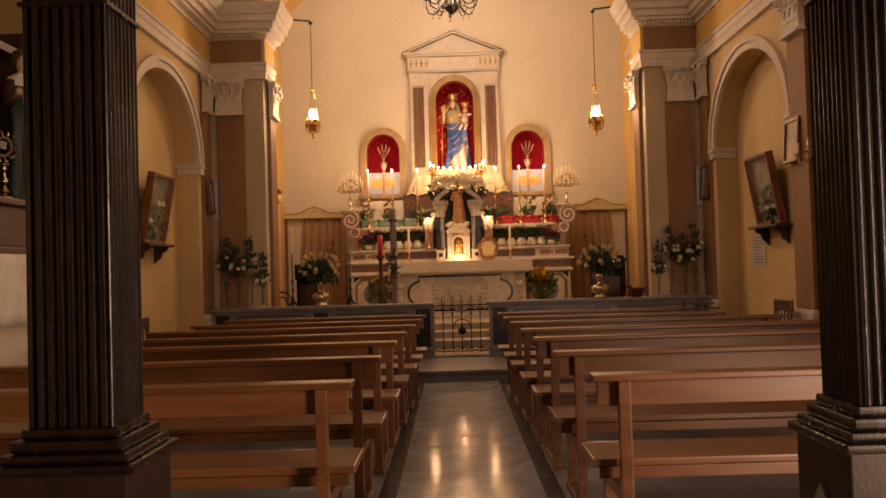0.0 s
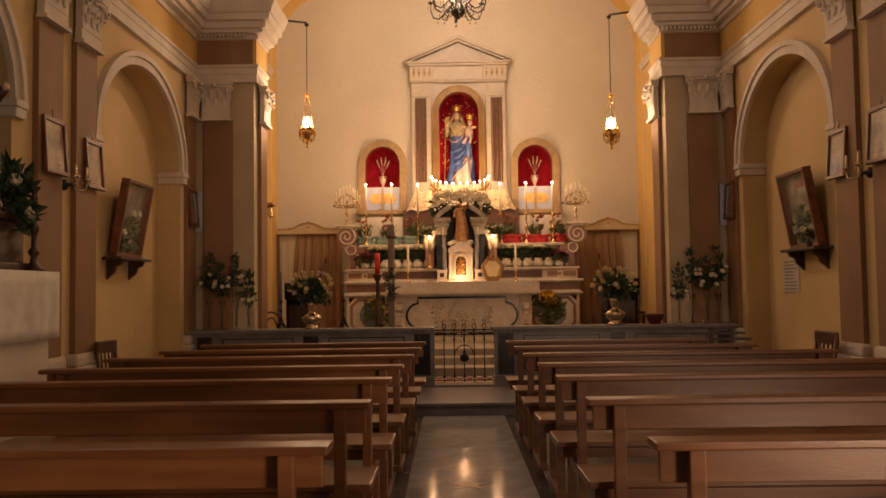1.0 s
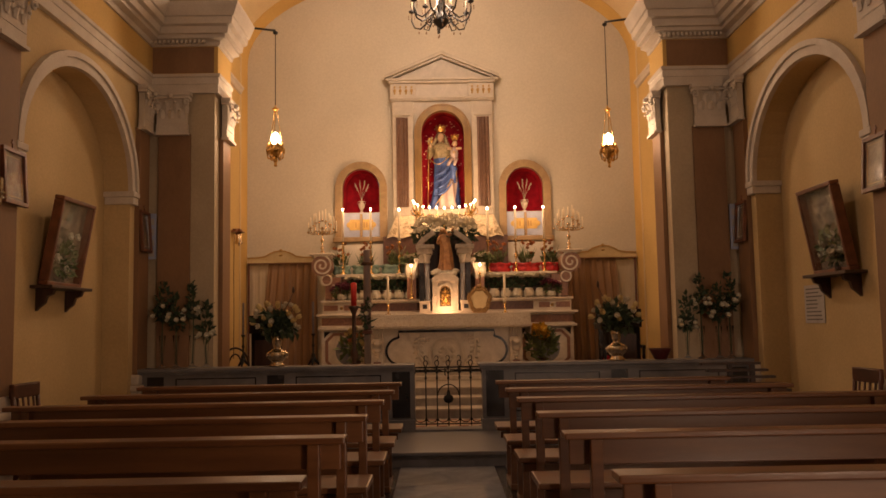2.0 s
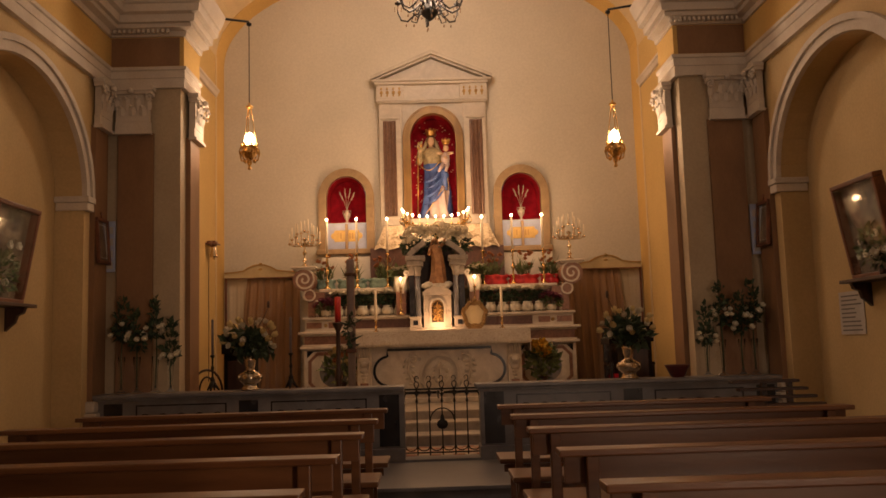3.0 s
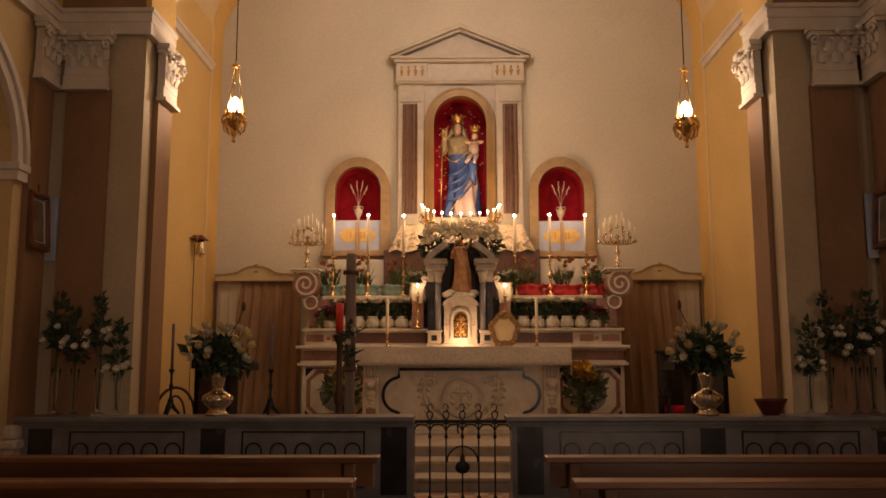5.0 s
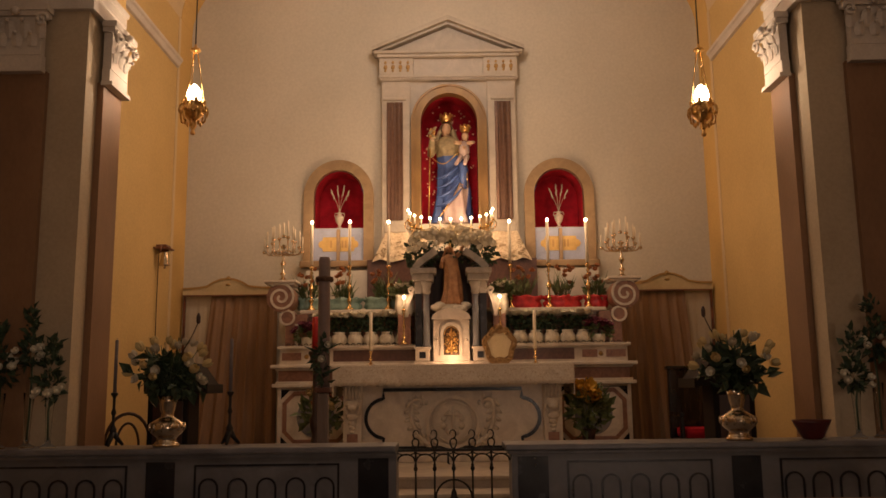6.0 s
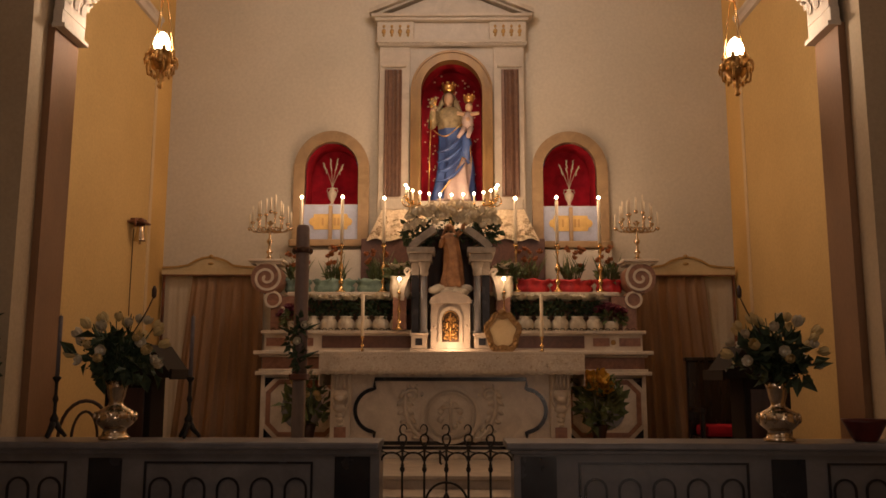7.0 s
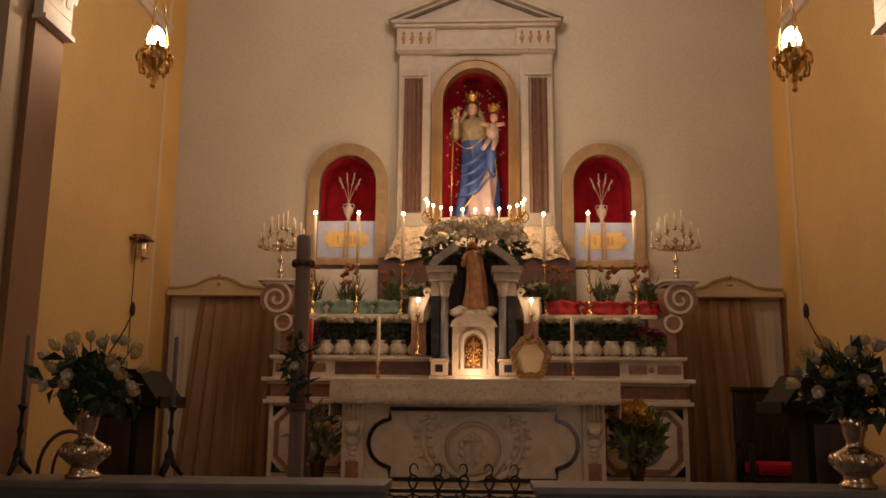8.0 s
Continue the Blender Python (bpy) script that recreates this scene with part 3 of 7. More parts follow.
for e in (-1, 1):
    a, b = sorted((SX + e * 0.485, SX + e * 0.845))
    box(bm, a, b, BACK_Y - 0.09, BACK_Y + 0.01, 2.6, 5.06, bevel=0.008)
    a, b = sorted((SX + e * 0.53, SX + e * 0.825))
    box(bm, a, b, BACK_Y - 0.115, BACK_Y + 0.01, 4.795, 4.835, bevel=0.012)
    box(bm, a + 0.012, b - 0.012, BACK_Y - 0.105, BACK_Y + 0.01, 3.10, 3.22, bevel=0.012)
    a, b = sorted((SX + e * 0.44, SX + e * 0.875))
    box(bm, a, b, BACK_Y - 0.135, BACK_Y + 0.01, 5.118, 5.345, bevel=0.010)
structure("trim_shrine_pilasters", bm, SHRINE, "cream marble pilasters framing the statue niche", "shrine frame")
bm = bm_new()
box(bm, SX - 0.445, SX + 0.445, BACK_Y - 0.105, BACK_Y + 0.01, 5.118, 5.345)
arch_wall(bm, xz, SX - 0.49, SX + 0.49, 4.50, 5.06, [(SX, 0.47, 4.50, 4.50, 0.47)], BACK_Y - 0.07, BACK_Y + 0.01, 28)
box(bm, SX - 0.885, SX + 0.885, BACK_Y - 0.15, BACK_Y + 0.01, 5.078, 5.118, bevel=0.012)
box(bm, SX - 0.865, SX + 0.865, BACK_Y - 0.12, BACK_Y + 0.01, 5.05, 5.078, bevel=0.006)
box(bm, SX - 0.90, SX + 0.90, BACK_Y - 0.17, BACK_Y + 0.01, 5.345, 5.385, bevel=0.012)
box(bm, SX - 0.94, SX + 0.94, BACK_Y - 0.20, BACK_Y + 0.01, 5.385, 5.425, bevel=0.012)
for i in range(44):
    u = SX - 0.865 + i * 0.0400
    box(bm, u, u + 0.020, BACK_Y - 0.142, BACK_Y - 0.118, 5.058, 5.080)
structure("trim_shrine_entablature", bm, SHRINE, "cream marble entablature over the statue niche", "shrine frame")
bm = bm_new()
prism(bm, [(SX - 0.86, 5.42), (SX + 0.86, 5.42), (SX, 5.78)], xz, BACK_Y - 0.06, BACK_Y + 0.01)
for e in (-1, 1):
    prism(bm, [(SX + e * 0.965, 5.424), (SX + e * 0.965, 5.475), (SX, 5.885), (SX, 5.825)], xz, BACK_Y - 0.205, BACK_Y + 0.01)
    prism(bm, [(SX + e * 0.88, 5.427), (SX + e * 0.88, 5.455), (SX, 5.828), (SX, 5.79)], xz, BACK_Y - 0.14, BACK_Y + 0.01)
structure("trim_shrine_pediment", bm, SHRINE, "cream marble triangular pediment", "shrine frame")
FLUTE_MARBLE = mat("brown_red_marble", (0.22, 0.125, 0.085), (0.13, 0.07, 0.05), 0.4, 11, 50, 0.9, bump=0.08, wave=2.0)
for e in (-1, 1):
    bm = bm_new()
    a, b = sorted((SX + e * 0.578, SX + e * 0.782))
    for i in range(4):
        w = (b - a) / 4
        u = a + (i + 0.5) * w
        rows = [(u + 0.42 * w * math.cos(t), 0.016 * math.sin(t)) for t in [k / 6 * math.pi for k in range(7)]]
        for (p, d), (q, g) in zip(rows, rows[1:]):
            f = bm.faces.new([bm.verts.new(v) for v in ((p, BACK_Y - 0.098 - d, 3.26), (q, BACK_Y - 0.098 - g, 3.26), (q, BACK_Y - 0.098 - g, 4.76), (p, BACK_Y - 0.098 - d, 4.76))])
            f.smooth = True
    box(bm, a, b, BACK_Y - 0.098, BACK_Y - 0.08, 3.25, 4.77)
    structure("trim_fluted_panel", bm, FLUTE_MARBLE, "fluted red-brown marble pilaster panel", "shrine frame")
    bm = bm_new()
    for i in range(4):
        u = SX + e * (0.51 + 0.095 * i)
        for z0, w in ((5.155, 0.017), (5.20, 0.028), (5.262, 0.018)):
            ball(bm, (u, BACK_Y - 0.138, z0 + 0.02), w, (1, 0.35, 1.3), 1)
    structure("trim_gilt_motif", bm, GILT, "gilded plant motif on the frieze", "shrine frame")
bm = bm_new()
cu, hw, sill, spring, rise = NICHES[1]
arch_band(bm, xz, cu, spring, hw, rise, 0.092, BACK_Y - 0.11, BACK_Y + 0.02, 28)
arch_band(bm, xz, cu, spring, hw + 0.064, rise + 0.064, 0.026, BACK_Y - 0.128, BACK_Y - 0.10, 28)
for e in (-1, 1):
    a, b = sorted((cu + e * hw, cu + e * (hw + 0.092)))
    box(bm, a, b, BACK_Y - 0.11, BACK_Y + 0.02, sill - 0.3, spring)
    a, b = sorted((cu + e * (hw + 0.064), cu + e * (hw + 0.090)))
    box(bm, a, b, BACK_Y - 0.128, BACK_Y - 0.10, sill - 0.3, spring)
    a, b = sorted((cu + e * (hw - 0.03), cu + e * (hw + 0.004)))
    box(bm, a, b, BACK_Y - 0.125, BACK_Y + 0.02, sill, spring)
arch_band(bm, xz, cu, spring, hw - 0.03, rise - 0.03, 0.034, BACK_Y - 0.125, BACK_Y + 0.02, 28)
structure("trim_gilt_niche_frame", bm, FRAME_GILT, "gilded arched frame of the statue niche", "niche frame")
for cu, hw, sill, spring, rise in (NICHES[0], NICHES[2]):
    bm = bm_new()
    arch_band(bm, xz, cu, spring, hw, rise, 0.125, BACK_Y - 0.06, BACK_Y + 0.02, 28)
    for e in (-1, 1):
        a, b = sorted((cu + e * hw, cu + e * (hw + 0.125)))
        box(bm, a, b, BACK_Y - 0.06, BACK_Y + 0.02, sill - 0.42, spring)
    box(bm, cu - hw - 0.16, cu + hw + 0.16, BACK_Y - 0.10, BACK_Y + 0.02, sill - 0.50, sill - 0.42, bevel=0.015)
    structure("trim_niche_frame", bm, NICHE_STONE, "ochre brown stone frame of an arched niche", "niche frame")

# ---- nave furniture ----
def pew(x0, x1, y, label):
    """A plain church pew seen from behind: x0 is its aisle end."""
    t = thing("pew", pose(0, y, 0), label, "pew", "pews along the aisle")
    a, b = sorted((x0, x1))
    part("top_rail", boxes((a - 0.01, b + 0.01, -0.065, 0.055, 0.808, 0.835), bevel=0.007), PEW, t)
    part("back_board", boxes((a + 0.015, b - 0.015, 0.0, 0.022, 0.700, 0.806), bevel=0.004), PEW, t)
    part("seat", boxes((a, b, 0.06, 0.44, 0.437, 0.470), bevel=0.008), PEW, t)
    part("seat_rail", boxes((a + 0.03, b - 0.03, 0.09, 0.112, 0.38, 0.430), bevel=0.004), PEW, t)
    n = 2
    for i in range(n):
        x = a + 0.12 + (b - a - 0.24) * i / (n - 1)
        part("post", boxes((x - 0.025, x + 0.025, -0.048, -0.002, 0.045, 0.806), bevel=0.005), PEW, t)
        part("leg", boxes((x - 0.025, x + 0.025, 0.36, 0.41, 0.045, 0.430), bevel=0.005), PEW, t)
        part("bearer", boxes((x - 0.02, x + 0.02, 0.0, 0.36, 0.30, 0.359), bevel=0.004), PEW, t)
        part("foot", boxes((x - 0.03, x + 0.03, -0.07, 0.44, 0.0, 0.045), bevel=0.006), PEW, t)


PEW_ROWS = [(3.33, -0.52, -2.80, 0.48, 2.85), (4.34, -0.49, -2.80, 0.445, 2.85), (5.30, -0.47, -2.72, 0.43, 2.85), (6.10, -0.45, -2.72, 0.415, 2.80),
            (6.95, -0.42, -2.66, 0.395, 2.66), (7.72, -0.40, -2.52, 0.385, 2.34), (8.52, -0.385, -2.42, 0.37, 2.18)]
for y, a0, a1, b0, b1 in PEW_ROWS:
    pew(a0, a1, y, "brown varnished wooden pew with an open back")
    pew(b0, b1, y, "brown varnished wooden pew with an open back")

# ---- communion rail and gate ----
RAIL_Y0, RAIL_Y1, RAIL_TOP = 11.15, 11.42, 0.855


def rail(x0, x1, label):
    """Marble balustrade wall between x0 and x1 (x0 at the gate)."""
    t = thing("communion_rail", pose(0, 0, 0), label, "altar rail", "communion rail")
    s = 1 if x1 > x0 else -1
    a, b = sorted((x0, x1))
    part("plinth", boxes((a, b, RAIL_Y0 - 0.04, RAIL_Y1 + 0.03, STEP_Z - 0.02, 0.26), bevel=0.012), GREY_MARBLE, t)
    part("body", boxes((a + 0.012, b, RAIL_Y0, RAIL_Y1, 0.26, 0.79)), GREY_MARBLE, t)
    bm = boxes((a - 0.03, b, RAIL_Y0 - 0.06, RAIL_Y1 + 0.05, 0.815, RAIL_TOP), bevel=0.012)
    box(bm, a - 0.01, b, RAIL_Y0 - 0.035, RAIL_Y1 + 0.03, 0.79, 0.815, bevel=0.006)
    part("coping", bm, GREY_MARBLE, t)
    # dark inset panels on the posts, moulded panels with blind arcades between
    for u0, u1, v0, v1 in ((0.05, 0.245, 0.28, 0.775), (1.42, 1.605, 0.50, 0.765), (2.73, 2.91, 0.50, 0.765)):
        p, q = sorted((x0 + s * u0, x0 + s * u1))
        part("dark_panel", boxes((p, q, RAIL_Y0 - 0.006, RAIL_Y0 + 0.01, v0, v1)), BLACK_MARBLE, t, "black marble inset")
    for u0, u1 in ((0.365, 1.295), (1.725, 2.60)):
        p, q = sorted((x0 + s * u0, x0 + s * u1))
        bm = bm_new()
        w = 0.012
        for r in ((p, q, 0.735, 0.735 + w), (p, q, 0.33, 0.33 + w), (p, p + w, 0.33 + w, 0.735), (q - w, q, 0.33 + w, 0.735)):
            box(bm, r[0], r[1], RAIL_Y0 - 0.010, RAIL_Y0 + 0.004, r[2], r[3])
        n = 5
        for i in range(n):
            c = p + (q - p) * (i + 0.5) / n
            arch_band(bm, xz, c, 0.60, 0.052, 0.052, 0.012, RAIL_Y0 - 0.010, RAIL_Y0 + 0.004, 10)
            for e in (-1, 1):
                g = sorted((c + e * 0.052, c + e * 0.064))
                box(bm, g[0], g[1], RAIL_Y0 - 0.010, RAIL_Y0 + 0.004, 0.38, 0.60)
        part("arcade_panel", bm, BLACK_MARBLE, t, "dark inlaid panel of small blind arches")


rail(-0.350, -3.42, "grey marble communion rail with dark inlaid panels")
rail(0.378, 3.42, "grey marble communion rail with dark inlaid panels")

GATE_X, BAY = 0.018, 0.1245
gate = thing("iron_gate", pose(GATE_X, 11.28, 0), "closed dark wrought-iron gate with arched bays and curled finials", "gate")
for z, h in ((0.195, 0.007), (0.812, 0.009)):
    part("gate_rail", boxes((-0.366, 0.358, -0.007, 0.007, z - h, z + h), bevel=0.002), IRON, gate)
for k in range(-2, 3):
    x = k * BAY
    bm = bm_new()
    tube(bm, [(x, 0, 0.17), (x, 0, 0.805)], 0.0068, 7)
    part("bar", bm, IRON, gate)
    bm = bm_new()
    lathe(bm, [(0.006, 0), (0.013, 0.010), (0.014, 0.022), (0.008, 0.034), (0.011, 0.042), (0.006, 0.048)], 8, (x, 0, 0.676))
    part("collar", bm, IRON, gate)
    bm = bm_new()
    tube(bm, [(x + 0.021 * math.sin(a) * (1 - 0.35 * math.cos(a)), 0, 0.853 - 0.033 * math.cos(a)) for a in [q / 14 * 6.2832 for q in range(14)]], 0.0055, 6, 0, True)
    part("finial_loop", bm, IRON, gate)
    bm = bm_new()
    e = 1 if k > -2 else -1
    tube(bm, [(x + e * (-0.004 + 0.020 * math.sin(a)), 0, 0.913 - 0.028 * math.cos(a)) for a in [q / 10 * 4.7 for q in range(11)]], [0.006 - 0.0003 * q for q in range(11)], 6)
    part("finial_curl", bm, IRON, gate)
for k in range(-3, 3):
    c = (k + 0.5) * BAY
    for zc, sg, rz in ((0.742, 1, 0.044), (0.255, -1, 0.042)):
        bm = bm_new()
        tube(bm, [(c + 0.057 * math.cos(a), 0, zc + sg * rz * math.sin(a)) for a in [q / 12 * math.pi for q in range(13)]], 0.0062, 6)
        part("arch", bm, IRON, gate)
    bm = bm_new()
    tube(bm, [(c + 0.060 * math.cos(a), 0, 0.803 - 0.022 * abs(math.sin(a)) * (1 if abs(math.cos(a)) > 0.5 else 0.9)) for a in [q / 6 * math.pi for q in range(7)]], 0.0045, 5)
    part("scroll", bm, IRON, gate)
bm = bm_new()
tube(bm, [(0.118 * math.cos(a), -0.004, 0.505 + 0.118 * math.sin(a)) for a in [q / 16 * math.pi for q in range(17)]], 0.007, 6)
part("hoop", bm, IRON, gate)
bm = bm_new()
lathe(bm, [(0.008, -0.055), (0.040, -0.045), (0.058, -0.012), (0.048, 0.022), (0.022, 0.038), (0.016, 0.075), (0.006, 0.095)], 14, (0, -0.02, 0.475), squash=(1, 0.6))
part("lock_boss", bm, IRON, gate)
bm = bm_new()
tube(bm, [(-0.036, -0.006, 0.80), (-0.035, -0.008, 0.73), (-0.026, -0.008, 0.722)], 0.007, 6)
part("latch", bm, IRON, gate)

# ---- shared small makers ----
def share(name, me, parent, m, label=""):
    ob = new(name, me)
    ob.parent = parent
    ob.matrix_basis = m
    if label:
        tagged(ob, label)
    return ob


def mesh_of(name, bm, material):
    bmesh.ops.recalc_face_normals(bm, faces=bm.faces)
    me = bpy.data.meshes.new(name)
    bm.to_mesh(me)
    bm.free()
    for m in material if isinstance(material, (list, tuple)) else (material,):
        me.materials.append(m)
    return me


def ribbon(bm, f, pts, w, d0, d1, closed=False, mi=0):
    """A flat band of width w along 2D points."""
    n = len(pts)
    L, R = [], []
    for i, (u, v) in enumerate(pts):
        p = pts[i - 1] if closed or i else pts[i]
        q = pts[(i + 1) % n] if closed or i < n - 1 else pts[i]
        du, dv = q[0] - p[0], q[1] - p[1]
        k = math.hypot(du, dv) or 1
        L.append((u - dv / k * w / 2, v + du / k * w / 2))
        R.append((u + dv / k * w / 2, v - du / k * w / 2))
    for i in range(n if closed else n - 1):
        j = (i + 1) % n
        prism(bm, [L[i], L[j], R[j], R[i]], f, d0, d1, mi)


def leaves(bm, c, rad, n, size, rng, up=0.3, mi=0, shell=0.45):
    """n folded leaves round c inside an ellipsoid."""
    c = Vector(c)
    for _ in range(n):
        d = Vector((rng.gauss(0, 1), rng.gauss(0, 1), rng.gauss(0, 1))).normalized()
        k = shell + (1 - shell) * rng.random() ** 0.6
        p = c + Vector((d.x * rad[0], d.y * rad[1], d.z * rad[2])) * k
        a = (d + Vector((rng.gauss(0, 0.5), rng.gauss(0, 0.5), up + rng.gauss(0, 0.5)))).normalized()
        s = a.cross(Vector((rng.gauss(0, 1), rng.gauss(0, 1), rng.gauss(0, 1)))).normalized()
        nrm = a.cross(s)
        z = size * (0.6 + 0.8 * rng.random())
        w = z * (0.22 + 0.12 * rng.random())
        v = [bm.verts.new(p), bm.verts.new(p + a * z * 0.45 + s * w + nrm * w * 0.4), bm.verts.new(p + a * z - nrm * z * 0.18),
             bm.verts.new(p + a * z * 0.45 - s * w + nrm * w * 0.4), bm.verts.new(p + a * z * 0.5)]
        for t in ((0, 1, 4), (1, 2, 4), (2, 3, 4), (3, 0, 4)):
            f = bm.faces.new([v[i] for i in t])
            f.material_index = mi


def bloom_mesh(name, r, h, material, open_=0.5, petals=6):
    """A flower head: two whorls of cupped petals round a core."""
    bm = bm_new()
    ball(bm, (0, 0, h * 0.42), r * 0.55, (1, 1, h / r * 0.62), 1)
    for ring, (tilt, s) in enumerate(((open_, 1.0), (open_ * 0.5, 0.9))):
        for i in range(petals):
            a = 2 * math.pi * (i + 0.5 * ring) / petals
            d, t = Vector((math.cos(a), math.sin(a), 0)), Vector((-math.sin(a), math.cos(a), 0))
            rows = []
            for k, (o, z, w) in enumerate(((0.15, 0, 0.25), (0.75, 0.35, 0.55), (0.85 + tilt * 0.4, 0.75, 0.5), (0.7 + tilt, 1.0, 0.15))):
                rows.append([bm.verts.new(d * r * o * s + t * q * w * r + Vector((0, 0, h * z * s))) for q in (-1, 1)])
            for p, q in zip(rows, rows[1:]):
                f = bm.faces.new((p[0], p[1], q[1], q[0]))
                f.smooth = True
    return mesh_of(name, bm, material)


ROSE = bloom_mesh("blossom", 0.040, 0.052, WHITE_PETAL, 0.35)
full = bm_new()
ball(full, (0, 0, 0.022), 0.036, (1, 1, 0.85), 2)
for ring, (rr, zz, tilt, n) in enumerate(((0.034, 0.004, 0.55, 6), (0.026, 0.020, 0.30, 5), (0.015, 0.034, 0.12, 4))):
    for i in range(n):
        a = 6.2832 * (i + 0.4 * ring) / n
        d, t = Vector((math.cos(a), math.sin(a), 0)), Vector((-math.sin(a), math.cos(a), 0))
        rows = [[full.verts.new(d * (rr + o) + t * q * w + Vector((0, 0, zz + h))) for q in (-1, 0, 1)] for o, w, h in ((0.0, 0.012, 0.0), (0.008 + 0.006 * tilt, 0.019, 0.016), (0.004 + 0.014 * tilt, 0.012, 0.029))]
        for p, q in zip(rows, rows[1:]):
            for k in (0, 1):
                full.faces.new((p[k], p[k + 1], q[k + 1], q[k])).smooth = True
FULL_ROSE = mesh_of("blossom", full, mat("cream_rose_petal", (0.80, 0.73, 0.58), (0.68, 0.60, 0.45), 0.7, 18, 90))
TULIP = bloom_mesh("blossom", 0.030, 0.056, mat("dull_white_petal", (0.60, 0.54, 0.40), (0.44, 0.38, 0.26), 0.7, 18, 90), 0.10, 5)
CREAM_TULIP = bloom_mesh("blossom", 0.028, 0.064, mat("cream_petal", (0.68, 0.54, 0.25), (0.54, 0.41, 0.18), 0.7, 18, 90), 0.05, 5)
LILY = bloom_mesh("blossom", 0.045, 0.06, YELLOW_PETAL, 0.7)
ORANGE = bloom_mesh("blossom", 0.028, 0.04, ORANGE_PETAL, 0.5)
DAISY = bloom_mesh("blossom", 0.022, 0.020, WHITE_PETAL, 0.8, 7)
MAUVE = bloom_mesh("blossom", 0.030, 0.034, PURPLE_PETAL, 0.6)


def aim(p, d, roll=0.0):
    """A pose at p whose z axis points along d."""
    return Matrix.Translation(p) @ Vector(d).to_track_quat("Z", "Y").to_matrix().to_4x4() @ Matrix.Rotation(roll, 4, "Z")


def flame_on(parent, x, y, z, s=1.0):
    bm = bm_new()
    lathe(bm, [(0.001, 0), (0.012 * s, 0.006 * s), (0.0155 * s, 0.016 * s), (0.011 * s, 0.027 * s), (0.001, 0.034 * s)], 10, (x, y, z))
    part("flame", bm, FLAME, parent, "small burning candle flame")


def candle(parent, x, y, z0, z1, r, m=WAX, lit=False, s=1.0):
    bm = bm_new()
    lathe(bm, [(r, 0), (r, z1 - z0 - 0.006), (r * 0.7, z1 - z0), (0.0015, z1 - z0 + 0.001), (0.0012, z1 - z0 + 0.012)], 10, (x, y, z0))
    ob = part("candle", bm, m, parent, "plain ivory wax candle" if m is WAX else "thick coloured wax candle")
    if lit:
        flame_on(ob, x, y, z1 + 0.008, s)


def stick(parent, x, y, z0, h, r, m=BRASS, name="candlestick_shaft"):
    """A turned candlestick of height h with foot radius r."""
    bm = bm_new()
    prof = [(r, 0), (r, 0.012), (r * 0.8, 0.02), (r * 0.35, h * 0.10), (r * 0.25, h * 0.16), (r * 0.5, h * 0.20), (r * 0.5, h * 0.23), (r * 0.22, h * 0.27),
            (r * 0.22, h * 0.40), (r * 0.45, h * 0.46), (r * 0.50, h * 0.50), (r * 0.25, h * 0.55), (r * 0.18, h * 0.60), (r * 0.18, h * 0.78), (r * 0.38, h * 0.82),
            (r * 0.18, h * 0.87), (r * 0.55, h * 0.94), (r * 0.60, h * 0.955), (r * 0.25, h * 0.965), (r * 0.25, h)]
    lathe(bm, prof, 12, (x, y, z0))
    part(name, bm, m, parent)


def wavy_sheet(f, u0, u1, v0, v1, d, amp, waves, thick=0.012, lean=0.0, n=60, rows=6, gather=0.0, rng=None):
    """A hanging cloth with folds and thickness; lean shifts its foot sideways, gather narrows its middle."""
    bm = bm_new()
    rng = rng or random.Random(1)
    ph = [rng.random() * 6.28 for _ in range(3)]
    grid = []
    for side in (0, 1):
        g = []
        for r in range(rows + 1):
            t = r / rows
            row = []
            for i in range(n + 1):
                s = i / n
                u = u0 + (u1 - u0) * s
                u += lean * (1 - t) * ((1 - s) if lean < 0 else s)
                k = amp * (0.35 + 0.65 * (1 - t))
                w = k * (math.sin(s * waves * 6.283 + ph[0] + 0.6 * math.sin(t * 2 + ph[1])) + 0.35 * math.sin(s * waves * 2.3 * 6.283 + ph[2] + t))
                row.append(bm.verts.new(f(u, v0 + (v1 - v0) * t, d + w + side * thick)))
            g.append(row)
        grid.append(g)
    for side in (0, 1):
        for r in range(rows):
            for i in range(n):
                g = grid[side]
                fc = bm.faces.new((g[r][i], g[r][i + 1], g[r + 1][i + 1], g[r + 1][i]))
                fc.smooth = True
    a, b = grid
    for r in range(rows):
        for i in (0, n):
            bm.faces.new((a[r][i], a[r + 1][i], b[r + 1][i], b[r][i]))
    for i in range(n):
        for r in (0, rows):
            bm.faces.new((a[r][i], a[r][i + 1], b[r][i + 1], b[r][i]))
    return bm

# ---- high altar ----
AY = 14.36
table = thing("altar_table", pose(0.035, 0, 0), "carved pale marble altar table with a black inlaid outline", "altar")
part("body", boxes((-1.09, 1.09, AY + 0.05, 14.98, PLAT + 0.06, 1.36)), ALTAR_MARBLE, table)
part("plinth", boxes((-1.16, 1.16, AY - 0.02, 15.0, PLAT, PLAT + 0.07), bevel=0.012), ALTAR_MARBLE, table)
part("slab", boxes((-1.195, 1.205, AY - 0.06, 15.02, 1.36, 1.43), bevel=0.015), ALTAR_MARBLE, table)
outline = []
for s in (1, -1):
    side = [(0.707, 1.192), (0.707, 1.105)] + arc(0.690, 0.905, 0.198, 0.198, 80, -80, 14) + [(0.707, 0.705), (0.707, 0.607)]
    outline += [(s * u, v) for u, v in (side if s > 0 else side[::-1])]
bm = bm_new()
ribbon(bm, xz, outline, 0.035, AY + 0.036, AY + 0.055, True)
